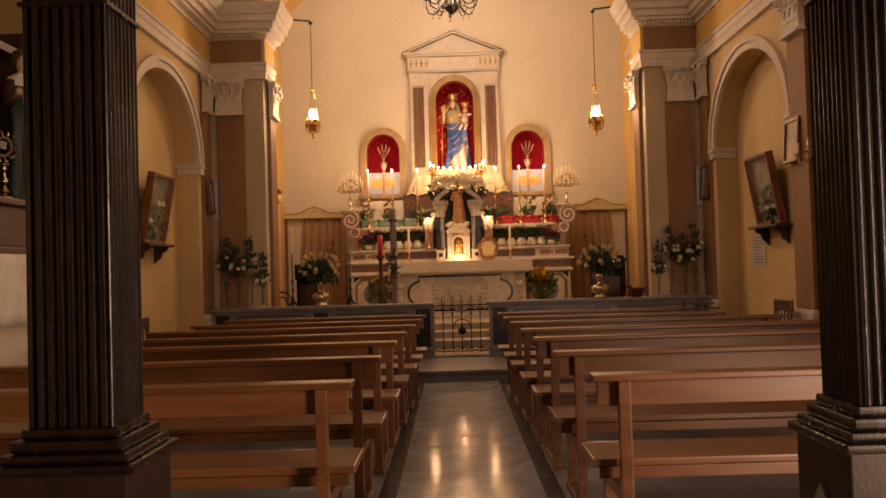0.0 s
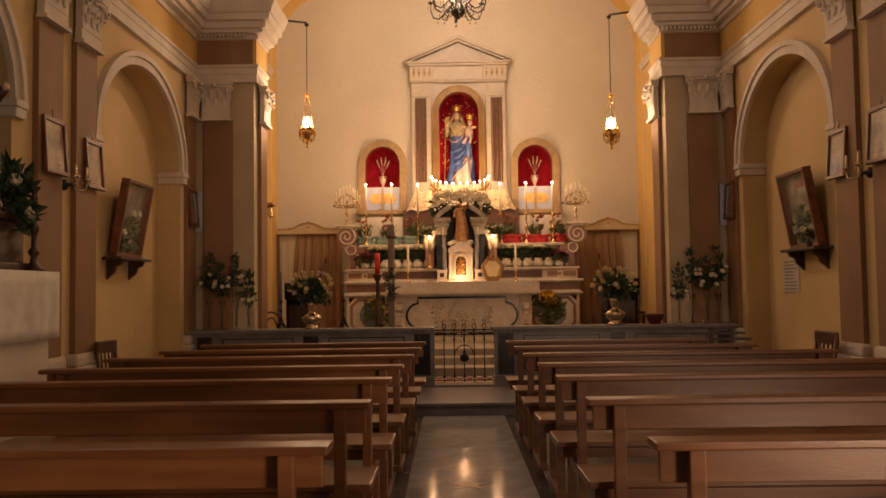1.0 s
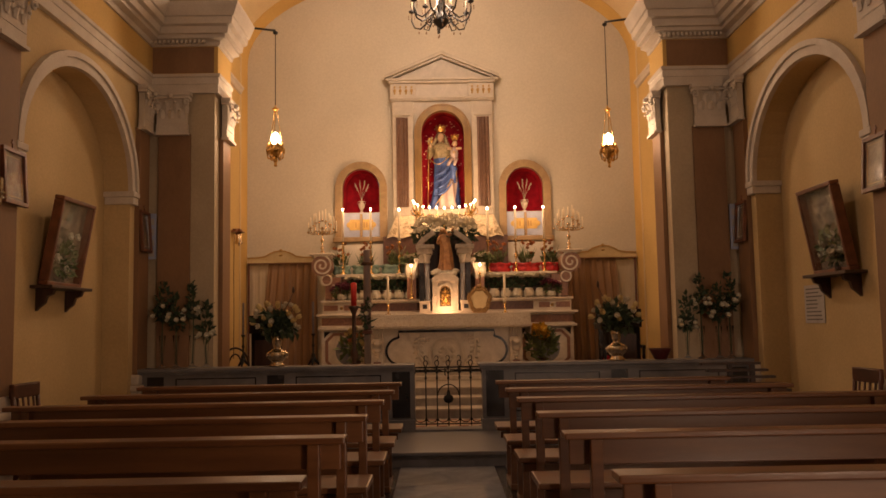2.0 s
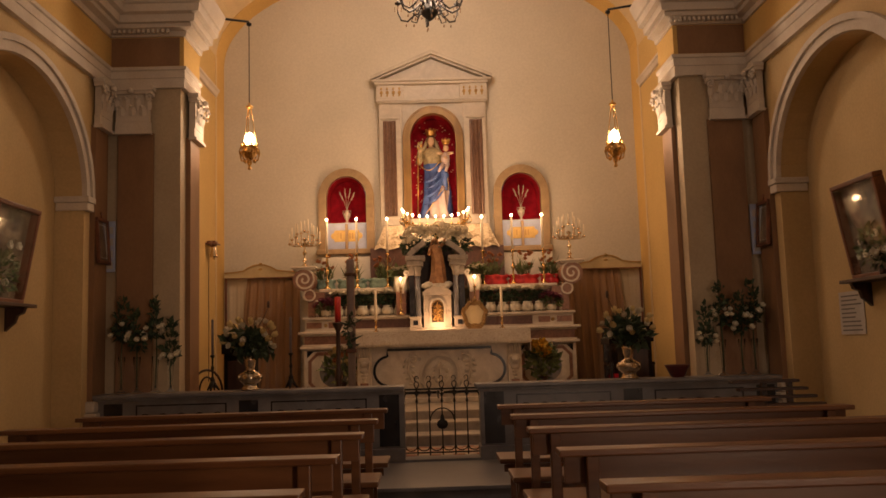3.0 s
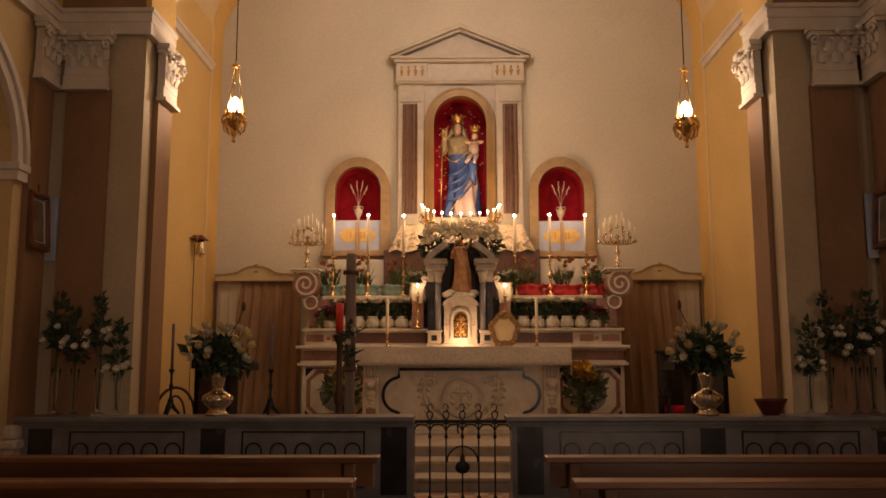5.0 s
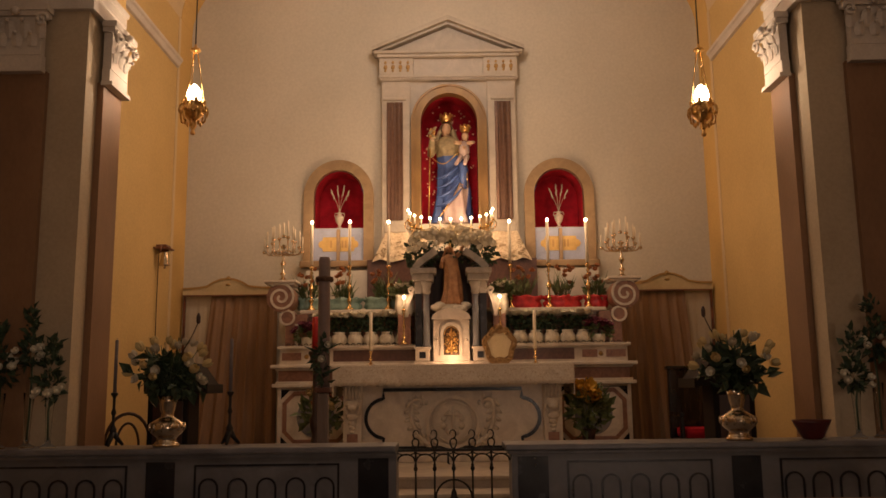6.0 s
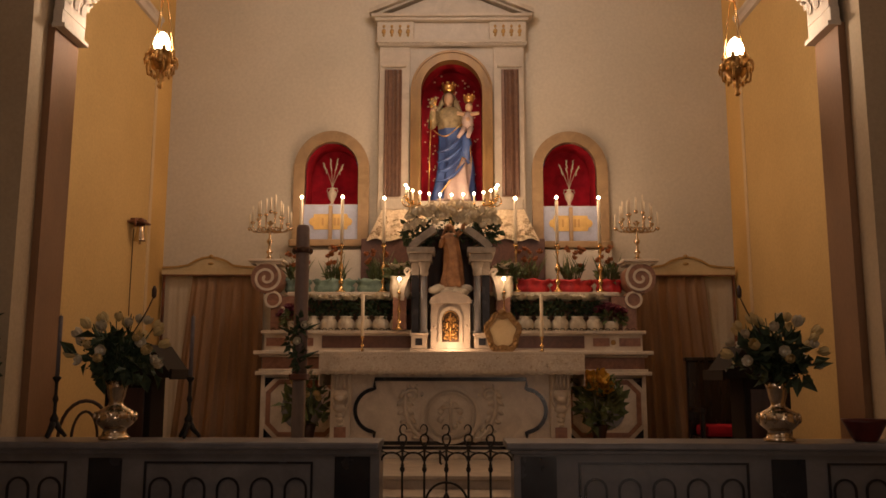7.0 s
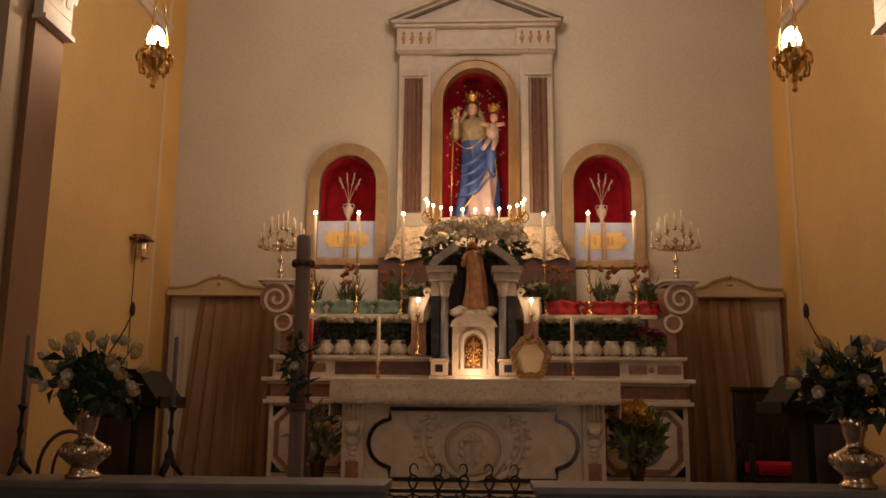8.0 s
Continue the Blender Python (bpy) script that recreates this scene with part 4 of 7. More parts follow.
part("inlay", bm, BLACK_MARBLE, table, "black marble inlaid outline")
for s in (-1, 1):
    bm = bm_new()
    a, b = sorted((s * 0.925, s * 1.115))
    box(bm, a, b, AY - 0.01, AY + 0.06, PLAT + 0.07, 1.36, bevel=0.01)
    c = (a + b) / 2
    for k in range(5):
        tube(bm, [(a + 0.022 + 0.036 * k, AY - 0.014, 1.10), (a + 0.022 + 0.036 * k, AY - 0.022, 1.19), (a + 0.022 + 0.036 * k, AY - 0.014, 1.25)], 0.014, 6)
    ball(bm, (c, AY - 0.025, 1.045), 0.070, (1.0, 0.6, 0.75), 2, rough=0.06)
    ball(bm, (c, AY - 0.055, 1.015), 0.036, (1.3, 0.6, 0.9), 2, rough=0.06)
    for e in (-1, 1):
        tube(bm, [(c + e * (0.030 + 0.045 * math.sin(t)), AY - 0.02, 1.09 - 0.055 * t) for t in [k * 0.35 for k in range(9)]], 0.017, 6)
    ball(bm, (c, AY - 0.018, 0.925), 0.058, (1.15, 0.5, 0.75), 2, rough=0.1)
    for k in range(3):
        ball(bm, (c, AY - 0.012, 0.865 - 0.045 * k), 0.042 - 0.008 * k, (1.2, 0.45, 0.8), 1, rough=0.1)
    part("corbel", bm, RELIEF_MARBLE, table, "carved marble corbel with a volute")
    a, b = sorted((s * 0.945, s * 1.095))
    part("panel", boxes((a + 0.02, b - 0.02, AY - 0.016, AY - 0.008, PLAT + 0.10, 0.755)), RED_MARBLE, table, "small red marble panel")
bm = bm_new()
for r, w in ((0.262, 0.034), (0.215, 0.012)):
    ribbon(bm, xz, [(r * math.cos(a), 0.865 + 0.95 * r * math.sin(a)) for a in [k / 36 * 6.2832 for k in range(36)]], w, AY + 0.015, AY + 0.052, True)
prism(bm, arc(0, 0.865, 0.205, 0.195, 0, 350, 35), xz, AY + 0.036, AY + 0.052)
for a in range(8):
    t = a * 0.785 + 0.39
    ball(bm, (0.10 * math.cos(t), AY + 0.036, 0.860 + 0.10 * math.sin(t)), 0.036, (1, 0.55, 1), 1, rough=0.15)
tube(bm, [(0, AY + 0.030, 0.70), (0, AY + 0.030, 1.02)], 0.014, 6)
tube(bm, [(-0.09, AY + 0.030, 0.935), (0.09, AY + 0.030, 0.935)], 0.014, 6)
for e in (-1, 1):
    tube(bm, [(e * (0.03 + 0.06 * math.sin(t * 1.3)), AY + 0.042, 0.725 + 0.055 * t) for t in [k * 0.4 for k in range(9)]], 0.010, 5)
part("medallion", bm, RELIEF_MARBLE, table, "round carved marble medallion")
rng = random.Random(5)
for e in (-1, 1):
    bm = bm_new()
    stem = [(0.20, 0.635), (0.27, 0.655), (0.335, 0.715), (0.385, 0.79), (0.415, 0.87), (0.425, 0.95), (0.415, 1.02)]
    stem += [(0.358 + 0.062 * (1 - q / 16) * math.cos(q * 0.62 + 0.3), 1.045 + 0.062 * (1 - q / 16) * math.sin(q * 0.62 + 0.3)) for q in range(13)]
    tube(bm, [(e * u, AY + 0.045, v) for u, v in stem], [0.024] * 7 + [0.020 - 0.0010 * q for q in range(13)], 7)
    for q, (u, v) in enumerate(stem[:7]):
        for dr in (-1, 1):
            t = 0.9 + 0.15 * q + dr * 1.0
            ball(bm, (e * (u + 0.045 * math.cos(t)), AY + 0.047, v + 0.045 * math.sin(t)), 0.042, (0.60, 0.5, 1.25), 1, rough=0.2, rot=Matrix.Rotation(-e * (math.pi / 2 - t), 4, "Y"))
    for q in range(5):
        t = -0.6 + 0.9 * q
        ball(bm, (e * (0.36 + 0.092 * math.cos(t)), AY + 0.047, 1.045 + 0.085 * math.sin(t)), 0.022, (0.8, 0.4, 1.2), 1, rough=0.25)
    ball(bm, (e * 0.358, AY + 0.045, 1.045), 0.022, (1, 0.5, 1), 1, rough=0.2)
    part("foliage_relief", bm, RELIEF_MARBLE, table, "carved marble foliage")

# embroidered cloth over the slab
cloth = thing("altar_cloth", pose(0.047, 0, 0), "white embroidered altar cloth with a scalloped edge on the altar table", "tablecloth")
bm = boxes((-1.218, 1.218, AY - 0.085, 15.04, 1.432, 1.445), bevel=0.004)
part("cloth_top", bm, EMBROIDERY, cloth)
bm = bm_new()
N = 130
rows = []
for r in range(5):
    t = r / 4
    row = []
    for i in range(N + 1):
        u = -1.223 + 2.446 * i / N
        hem = 1.228 + (0.012 * abs(math.sin(i * 0.72)) if r == 4 else 0)
        v = 1.440 + (hem - 1.440) * t
        row.append([bm.verts.new((u, AY - 0.085 - d - 0.012 * t * (1 + math.sin(u * 7.3 + 1) + 0.6 * math.sin(u * 17)), v)) for d in (0.0, 0.006)])
    rows.append(row)
for a, b in zip(rows, rows[1:]):
    for i in range(N):
        for k in (0, 1):
            bm.faces.new((a[i][k], a[i + 1][k], b[i + 1][k], b[i][k])).smooth = True
for i in range(N):
    bm.faces.new((rows[-1][i][0], rows[-1][i + 1][0], rows[-1][i + 1][1], rows[-1][i][1]))
part("front_flap", bm, EMBROIDERY, cloth)
for s in (-1, 1):
    a, b = sorted((s * 1.221, s * 1.229))
    part("side_flap", boxes((a, b, AY - 0.08, 15.03, 1.13, 1.44)), EMBROIDERY, cloth)

bm = bm_new()
mr = random.Random(77)
for i in range(70):
    u, v = -1.18 + 2.36 * (i + mr.random()) / 70, mr.uniform(1.275, 1.40)
    t = (1.440 - v) / 0.195
    d = AY - 0.091 - 0.012 * t * (1 + math.sin(u * 7.3 + 1) + 0.6 * math.sin(u * 17))
    for k in range(3):
        a = mr.uniform(0, 6.28)
        prism(bm, arc(u + 0.014 * math.cos(a), v + 0.012 * math.sin(a), 0.0075, 0.004, 0, 300, 6), xz, d - 0.005, d + 0.002)
for i in range(118):
    u = -1.22 + 2.44 * i / 117
    box(bm, u - 0.005, u + 0.005, AY - 0.094, AY - 0.088, 1.418, 1.424)
tagged(part("embroidery", bm, THREAD, cloth, "brown and gold thread embroidery"), kind="stuff")

# ---- retable with its shelves ----
RY = 15.14
retable = thing("retable", pose(CX, 0, 0), "tall marble retable with red panels, shelves and corner scrolls", "altar")
part("base", boxes((-1.98, 1.98, RY + 0.06, BACK_Y, CHANCEL_Z, 1.23)), ALTAR_MARBLE, retable)
part("lower_moulding", boxes((-2.03, 2.03, RY - 0.01, BACK_Y, 1.23, 1.27), (-2.0, 2.0, RY + 0.02, BACK_Y, 1.27, 1.295), bevel=0.008), ALTAR_MARBLE, retable)
part("red_band", boxes((-1.97, 1.97, RY + 0.05, BACK_Y, 1.295, 1.415)), RED_MARBLE, retable, "red marble band")
part("upper_moulding", boxes((-2.00, 2.00, RY + 0.01, BACK_Y, 1.415, 1.44), (-2.05, 2.05, RY - 0.03, BACK_Y, 1.44, 1.48), bevel=0.01), ALTAR_MARBLE, retable)
part("first_gradine", boxes((-1.96, 1.96, RY + 0.08, BACK_Y, 1.48, 1.655)), ALTAR_MARBLE, retable)
part("first_shelf", boxes((-1.99, 1.99, RY + 0.02, BACK_Y, 1.655, 1.69), bevel=0.01), ALTAR_MARBLE, retable)
part("second_gradine", boxes((-1.86, 1.86, RY + 0.36, BACK_Y, 1.69, 2.07)), ALTAR_MARBLE, retable)
part("second_shelf", boxes((-1.78, 1.78, RY + 0.28, BACK_Y, 2.07, 2.115), bevel=0.012), ALTAR_MARBLE, retable)
part("third_block", boxes((-1.03, 1.03, RY + 0.62, BACK_Y, 2.115, 2.75), bevel=0.01), DARK_RED_MARBLE, retable, "dark red marble block")
for s in (-1, 1):
    for u0, u1, m in ((0.42, 1.36, DARK_RED_MARBLE), (1.45, 1.62, RED_MARBLE), (1.72, 1.94, RED_MARBLE)):
        a, b = sorted((s * u0, s * u1))
        part("red_inset", boxes((a, b, RY + 0.072, RY + 0.085, 1.51 if u0 < 1 else 1.53, 1.635 if u0 < 1 else 1.615)), m, retable, "red marble inset")
    bm = bm_new()
    lathe(bm, [(0.028, 0), (0.02, 0.008), (0.006, 0.012)], 10)
    bmesh.ops.rotate(bm, verts=bm.verts, matrix=Matrix.Rotation(radians(90), 3, "X"))
    bmesh.ops.translate(bm, verts=bm.verts, vec=(s * 1.66, RY + 0.078, 1.57))
    part("rosette", bm, GILT, retable, "small gilded rosette")
    a, b = sorted((s * 0.45, s * 1.84))
    part("red_panel", boxes((a, b, RY + 0.352, RY + 0.365, 1.72, 2.04)), RED_MARBLE, retable, "red marble panel")
    a, b = sorted((s * 1.032, s * 1.78))
    part("back_board", boxes((a, b, RY + 0.66, BACK_Y - 0.11, 2.115, 2.625), bevel=0.006), WHITE_BOARD, retable, "plain white stone back")
    # side panel with chamfered frame
    a, b = sorted((s * 1.14, s * 1.95))
    c, w = (a + b) / 2, (b - a) / 2
    z0, z1 = 0.59, 1.205
    zc, h = (z0 + z1) / 2, (z1 - z0) / 2

    def octagon(k, cut):
        return [(c - w * k + cut, zc - h * k), (c + w * k - cut, zc - h * k), (c + w * k, zc - h * k + cut), (c + w * k, zc + h * k - cut),
                (c + w * k - cut, zc + h * k), (c - w * k + cut, zc + h * k), (c - w * k, zc + h * k - cut), (c - w * k, zc - h * k + cut)]
    part("panel_ground", boxes((a, b, RY + 0.052, RY + 0.07, z0, z1)), BLACK_MARBLE, retable, "black marble corners")
    bm = bm_new()
    prism(bm, octagon(0.97, 0.10), xz, RY + 0.042, RY + 0.06)
    part("panel_field", bm, ALTAR_MARBLE, retable)
    bm = bm_new()
    ribbon(bm, xz, octagon(0.86, 0.11), 0.05, RY + 0.036, RY + 0.05, True)
    part("panel_band", bm, RED_MARBLE, retable, "red marble band")
    bm = bm_new()
    prism(bm, arc(c, zc, w * 0.52, h * 0.72, 0, 348, 29), xz, RY + 0.034, RY + 0.05)
    part("oval", bm, GREY_MARBLE, retable, "dark oval marble inlay")
    for r in ((a - 0.02, a + 0.015), (b - 0.015, b + 0.02)):
        part("panel_frame", boxes((r[0], r[1], RY + 0.03, RY + 0.07, CHANCEL_Z, 1.229)), ALTAR_MARBLE, retable)
    # corner scroll
    bm = bm_new()
    cxs, czs = s * 1.985, 2.255
    prism(bm, arc(cxs, czs, 0.165, 0.165, 0, 349, 32), xz, RY + 0.18, RY + 0.46)
    prism(bm, arc(cxs + s * -0.075, 2.025, 0.092, 0.092, 0, 345, 24), xz, RY + 0.20, RY + 0.44)
    box(bm, *sorted((cxs - s * 0.30, cxs - s * 0.05)), RY + 0.22, RY + 0.42, 1.69, 2.06)
    part("scroll", bm, RED_MARBLE, retable, "pinkish marble corner scroll")
    bm = bm_new()
    pts = []
    for k in range(60):
        t = k / 59
        r = 0.155 * (1 - t) + 0.018
        ang = s * (0.9 + t * 2 * 2 * math.pi) + (0 if s > 0 else math.pi)
        pts.append((cxs + r * math.cos(ang), czs + r * math.sin(ang)))
    ribbon(bm, xz, pts, 0.026, RY + 0.165, RY + 0.19)
    ribbon(bm, xz, [(cxs - s * 0.075 + 0.080 * math.cos(q), 2.025 + 0.080 * math.sin(q)) for q in [k / 24 * 6.2832 for k in range(24)]], 0.024, RY + 0.185, RY + 0.21, True)
    box(bm, *sorted((cxs - s * 0.20, cxs - s * 0.165)), RY + 0.20, RY + 0.222, 1.69, 1.95)
    part("spiral", bm, ALTAR_MARBLE, retable, "white marble spiral")
    a, b = sorted((s * 1.80, s * 2.18))
    part("scroll_cap", boxes((a, b, RY + 0.14, RY + 0.50, 2.425, 2.455), (a + 0.03, b - 0.03, RY + 0.17, RY + 0.47, 2.40, 2.425), bevel=0.008), ALTAR_MARBLE, retable)

for s in (-1, 1):
    bm = bm_new()
    for i in range(22):
        u = s * (0.47 + 0.066 * i)
        tube(bm, [(u + 0.022 * math.cos(a), RY + 0.012, 1.690 + 0.022 * math.sin(a)) for a in [k / 6 * math.pi for k in range(7)]], 0.0045, 5)
    tagged(part("shelf_gallery", bm, IRON, retable, "low dark metal edging of small loops"), kind="stuff")

# ---- tabernacle ----
TY = 14.98
tab = thing("tabernacle", pose(0.035, 0, 0), "white marble tabernacle with a gilded door between dark columns", "tabernacle")
part("base", boxes((-0.42, 0.42, TY + 0.04, RY + 0.3, 1.44, 1.50), bevel=0.008), MARBLE, tab)
bm = bm_new()
arch_wall(bm, xz, -0.20, 0.20, 1.50, 2.02, [(0, 0.088, 1.565, 1.79, 0.10)], TY + 0.06, TY + 0.20, 16)
box(bm, -0.20, 0.20, TY + 0.20, RY + 0.3, 1.50, 2.02)
prism(bm, [(-0.22, 1.96)] + arc(0, 1.96, 0.22, 0.12, 180, 0, 14)[1:-1] + [(0.22, 1.96)], xz, TY + 0.03, TY + 0.2)
part("body", bm, MARBLE, tab)
bm = bm_new()
arch_band(bm, xz, 0, 1.79, 0.088, 0.10, 0.035, TY + 0.035, TY + 0.07, 16)
for s in (-1, 1):
    a, b = sorted((s * 0.088, s * 0.123))
    box(bm, a, b, TY + 0.035, TY + 0.07, 1.56, 1.79)
    ball(bm, (s * 0.165, TY + 0.06, 1.73), 0.016, sub=1)
part("door_surround", bm, WORN_MARBLE, tab)
bm = bm_new()
prism(bm, [(-0.087, 1.567)] + arc(0, 1.79, 0.087, 0.098, 180, 0, 14) + [(0.087, 1.567)], xz, TY + 0.09, TY + 0.12)
tdoor = part("door", bm, DOOR_BRONZE, tab, "dark bronze door with a gilded relief")
bm = bm_new()
for u, v, r in ((0, 1.79, 0.022), (-0.035, 1.74, 0.02), (0.035, 1.74, 0.02), (0, 1.72, 0.024), (-0.03, 1.65, 0.022), (0.03, 1.65, 0.022), (0, 1.62, 0.026), (-0.055, 1.61, 0.02), (0.055, 1.61, 0.02), (0, 1.68, 0.018)):
    ball(bm, (u, TY + 0.09, v), r, (1, 0.5, 1.2), 1, rough=0.3)
tube(bm, [(0, TY + 0.085, 1.60), (0, TY + 0.085, 1.86)], 0.007, 5)
tube(bm, [(-0.055, TY + 0.085, 1.80), (0.055, TY + 0.085, 1.80)], 0.007, 5)
for q in range(46):
    t = q * 2.4
    rr = 0.0115 * math.sqrt(q)
    u, v = rr * math.cos(t), 1.70 + 1.65 * rr * math.sin(t)
    if abs(u) < 0.072 and 1.585 < v < 1.86:
        ball(bm, (u, TY + 0.091, v), 0.0105, (1, 0.6, 1.3), 1, rough=0.3)
arch_band(bm, xz, 0, 1.79, 0.074, 0.085, 0.008, TY + 0.082, TY + 0.092, 16)
part("relief", bm, GOLD, tdoor, "gilded figures in relief")
part("back_niche", boxes((-0.24, 0.24, TY + 0.30, RY + 0.3, 2.02, 2.72)), DARK_WOOD, tab, "dark niche behind the small statue")
for s in (-1, 1):
    a, b = sorted((s * 0.24, s * 0.40))
    part("pedestal", boxes((a, b, TY + 0.02, RY + 0.3, 1.50, 1.63), (a - 0.015, b + 0.015, TY, RY + 0.3, 1.63, 1.655), bevel=0.006), MARBLE, tab)
    part("dark_inset", boxes((s * 0.32 - 0.035, s * 0.32 + 0.035, TY + 0.014, TY + 0.03, 1.53, 1.60)), BLACK_MARBLE, tab, "small dark marble inset")
    bm = bm_new()
    lathe(bm, [(0.045, 0), (0.045, 0.02), (0.036, 0.035), (0.037, 0.30), (0.033, 0.585)], 16, (s * 0.275, TY + 0.07, 1.655))
    part("column", bm, GREY_MARBLE, tab, "dark grey marble column")
    a2, b2 = sorted((s * 0.325, s * 0.40))
    part("pilaster", boxes((a2, b2, TY + 0.06, RY + 0.3, 1.655, 2.25)), BLACK_MARBLE, tab, "dark marble pilaster")
    bm = bm_new()
    lathe(bm, [(0.034, 0), (0.05, 0.03), (0.045, 0.06), (0.065, 0.12), (0.07, 0.15)], 12, (s * 0.275, TY + 0.07, 2.24), wob=0.10, lobes=8)
    box(bm, a2 - 0.005, b2 + 0.005, TY + 0.05, RY + 0.25, 2.25, 2.39, bevel=0.008)
    part("capital", bm, AGED_MARBLE, tab, "carved marble capital")
    a, b = sorted((s * 0.19, s * 0.43))
    part("cornice", boxes((a, b, TY - 0.01, RY + 0.3, 2.39, 2.47), (a - 0.02, b + 0.03, TY - 0.04, RY + 0.3, 2.47, 2.53), bevel=0.012), AGED_MARBLE, tab)
    bm = bm_new()
    curve = [(s * (0.40 - 0.24 * t), 2.53 + 0.20 * t ** 0.8) for t in [k / 12 for k in range(13)]]
    ribbon(bm, xz, curve, 0.075, TY + 0.0, TY + 0.2)
    part("curved_pediment", bm, AGED_MARBLE, tab, "curved broken pediment of worn marble")
    bm = bm_new()
    pts = [(s * (0.43 + 0.07 * math.sin(t * 3.1)), 1.72 + 0.55 * t) for t in [0.5 + k / 28 for k in range(15)]]
    ribbon(bm, xz, pts, 0.04, TY + 0.08, TY + 0.16)
    ribbon(bm, xz, [(s * 0.445 + 0.035 * math.cos(a) * (1 - a / 16), 2.29 + 0.035 * math.sin(a) * (1 - a / 16)) for a in [k * 0.5 for k in range(20)]], 0.018, TY + 0.07, TY + 0.17)
    part("side_scroll", bm, MARBLE, tab, "white marble side scroll")
bm = bm_new()
for k in range(9):
    ball(bm, (-0.16 + 0.04 * k, TY + 0.09 + 0.02 * (k % 3), 2.095 + 0.025 * math.sin(k * 1.7)), 0.060, (1.25, 0.9, 0.75), 2, rough=0.06)
cloud = part("cloud_base", bm, POT_WHITE, tab, "white carved cloud")


HAIR = mat("painted_brown_hair", (0.085, 0.045, 0.025), (0.05, 0.026, 0.015), 0.5, 12, 70)


def figure(name, m, h, mats, label, arms=True, child=False, crown=False, deep=0.22):
    """A plain draped statue as one mesh: folded robe, mantle, head, simple arms."""
    bm = bm_new()
    rb = 0.15 * h
    prof = [(rb * 1.05, 0.0), (rb * 0.98, 0.08 * h), (rb * 0.86, 0.25 * h), (rb * 0.80, 0.42 * h), (rb * 0.74, 0.55 * h), (rb * 0.72, 0.66 * h), (rb * 0.78, 0.74 * h), (rb * 0.62, 0.80 * h), (rb * 0.25, 0.835 * h)]
    prof = [(p[0] + (q[0] - p[0]) * k / 4, p[1] + (q[1] - p[1]) * k / 4) for p, q in zip(prof, prof[1:]) for k in range(4)] + prof[-1:]
    rings = []
    seg = 44
    for r, z in prof:
        ring = []
        for i in range(seg):
            a = 2 * math.pi * i / seg
            t = z / h
            fold = 1 + deep * max(0.12, 1 - t * 1.1) * math.sin(7 * a + 7 * t + 0.8 * math.sin(9 * t)) + 0.4 * deep * math.sin(13 * a + t * 14 + 1.3 * math.sin(2 * a)) * max(0.2, 1 - t)
            sway = 0.035 * h * math.sin(t * 4.2)
            ring.append(bm.verts.new((r * 1.1 * fold * math.cos(a) + sway, r * fold * 0.72 * math.sin(a), z)))
        rings.append(ring)
    for k, (p, q) in enumerate(zip(rings, rings[1:])):
        for i in range(seg):
            j = (i + 1) % seg
            f = bm.faces.new((p[i], p[j], q[j], q[i]))
            f.smooth = True
            a = 360 * i / seg
            t = prof[k][1] / h
            f.material_index = 0 if (t < 0.36 and 228 + 190 * t < a < 338) or (0.64 < t < 0.74 and 225 < a < 330 and not crown) else 1
            if t >= 0.74 or (crown and t > 0.63) or (t > 0.66 and not 150 < a < 300):
                f.material_index = 2
    bm.faces.new(rings[0][::-1])
    bm.faces.new(rings[-1])
    hx = 0.035 * h * math.sin(0.9 * 4.2)
    tube(bm, [(hx, 0, 0.82 * h), (hx, 0, 0.87 * h)], 0.028 * h, 8, 3)
    ball(bm, (hx, -0.005 * h, 0.905 * h), 0.052 * h, (0.86, 0.95, 1.2), 2, 3)
    hair = len(mats) > 5
    if hair:
        ball(bm, (hx, 0.010 * h if crown else 0.016 * h, 0.912 * h if crown else 0.925 * h), 0.056 * h if crown else 0.064 * h, (0.96, 0.9, 1.18), 2, 5)
    if crown or not hair:
        ball(bm, (hx, 0.026 * h, 0.912 * h), 0.062 * h, (0.98, 0.9, 1.18), 2, 2)
    for e in (-1, 1) if crown or not hair else ():
        pts = [(hx + e * 0.03 * h, 0.03 * h, 0.95 * h), (hx + e * 0.062 * h, 0.02 * h, 0.88 * h), (hx + e * 0.085 * h, 0.01 * h, 0.80 * h), (e * 0.115 * h, 0, 0.70 * h)]
        tube(bm, pts, [0.02 * h, 0.024 * h, 0.03 * h, 0.02 * h], 8, 2)
    if arms:
        for e in (-1, 1):
            sh = Vector((hx + e * 0.09 * h, -0.01 * h, 0.765 * h))
            el = Vector((e * 0.15 * h, -0.06 * h, 0.62 * h)) if not (arms == "raised" and e > 0) else Vector((0.17 * h, -0.03 * h, 0.86 * h))
            ha = Vector((e * 0.14 * h, -0.15 * h, 0.68 * h)) if not (arms == "raised" and e > 0) else Vector((0.21 * h, -0.05 * h, 0.98 * h))
            if crown and e < 0:
                el, ha = Vector((-0.165 * h, -0.07 * h, 0.65 * h)), Vector((-0.150 * h, -0.17 * h, 0.755 * h))
                for q in range(9):
                    ball(bm, ha + Vector((0.022 * h * math.cos(q * 2.4), -0.01 * h, 0.022 * h + 0.010 * h * q)), 0.017 * h, (1, 0.8, 1.1), 1, 4 if q % 2 else 2)
            tube(bm, [sh, el, ha], [0.04 * h, 0.036 * h, 0.026 * h], 9, 2 if crown else 0)
            ball(bm, ha, 0.026 * h, (1, 1, 1.2), 1, 3)
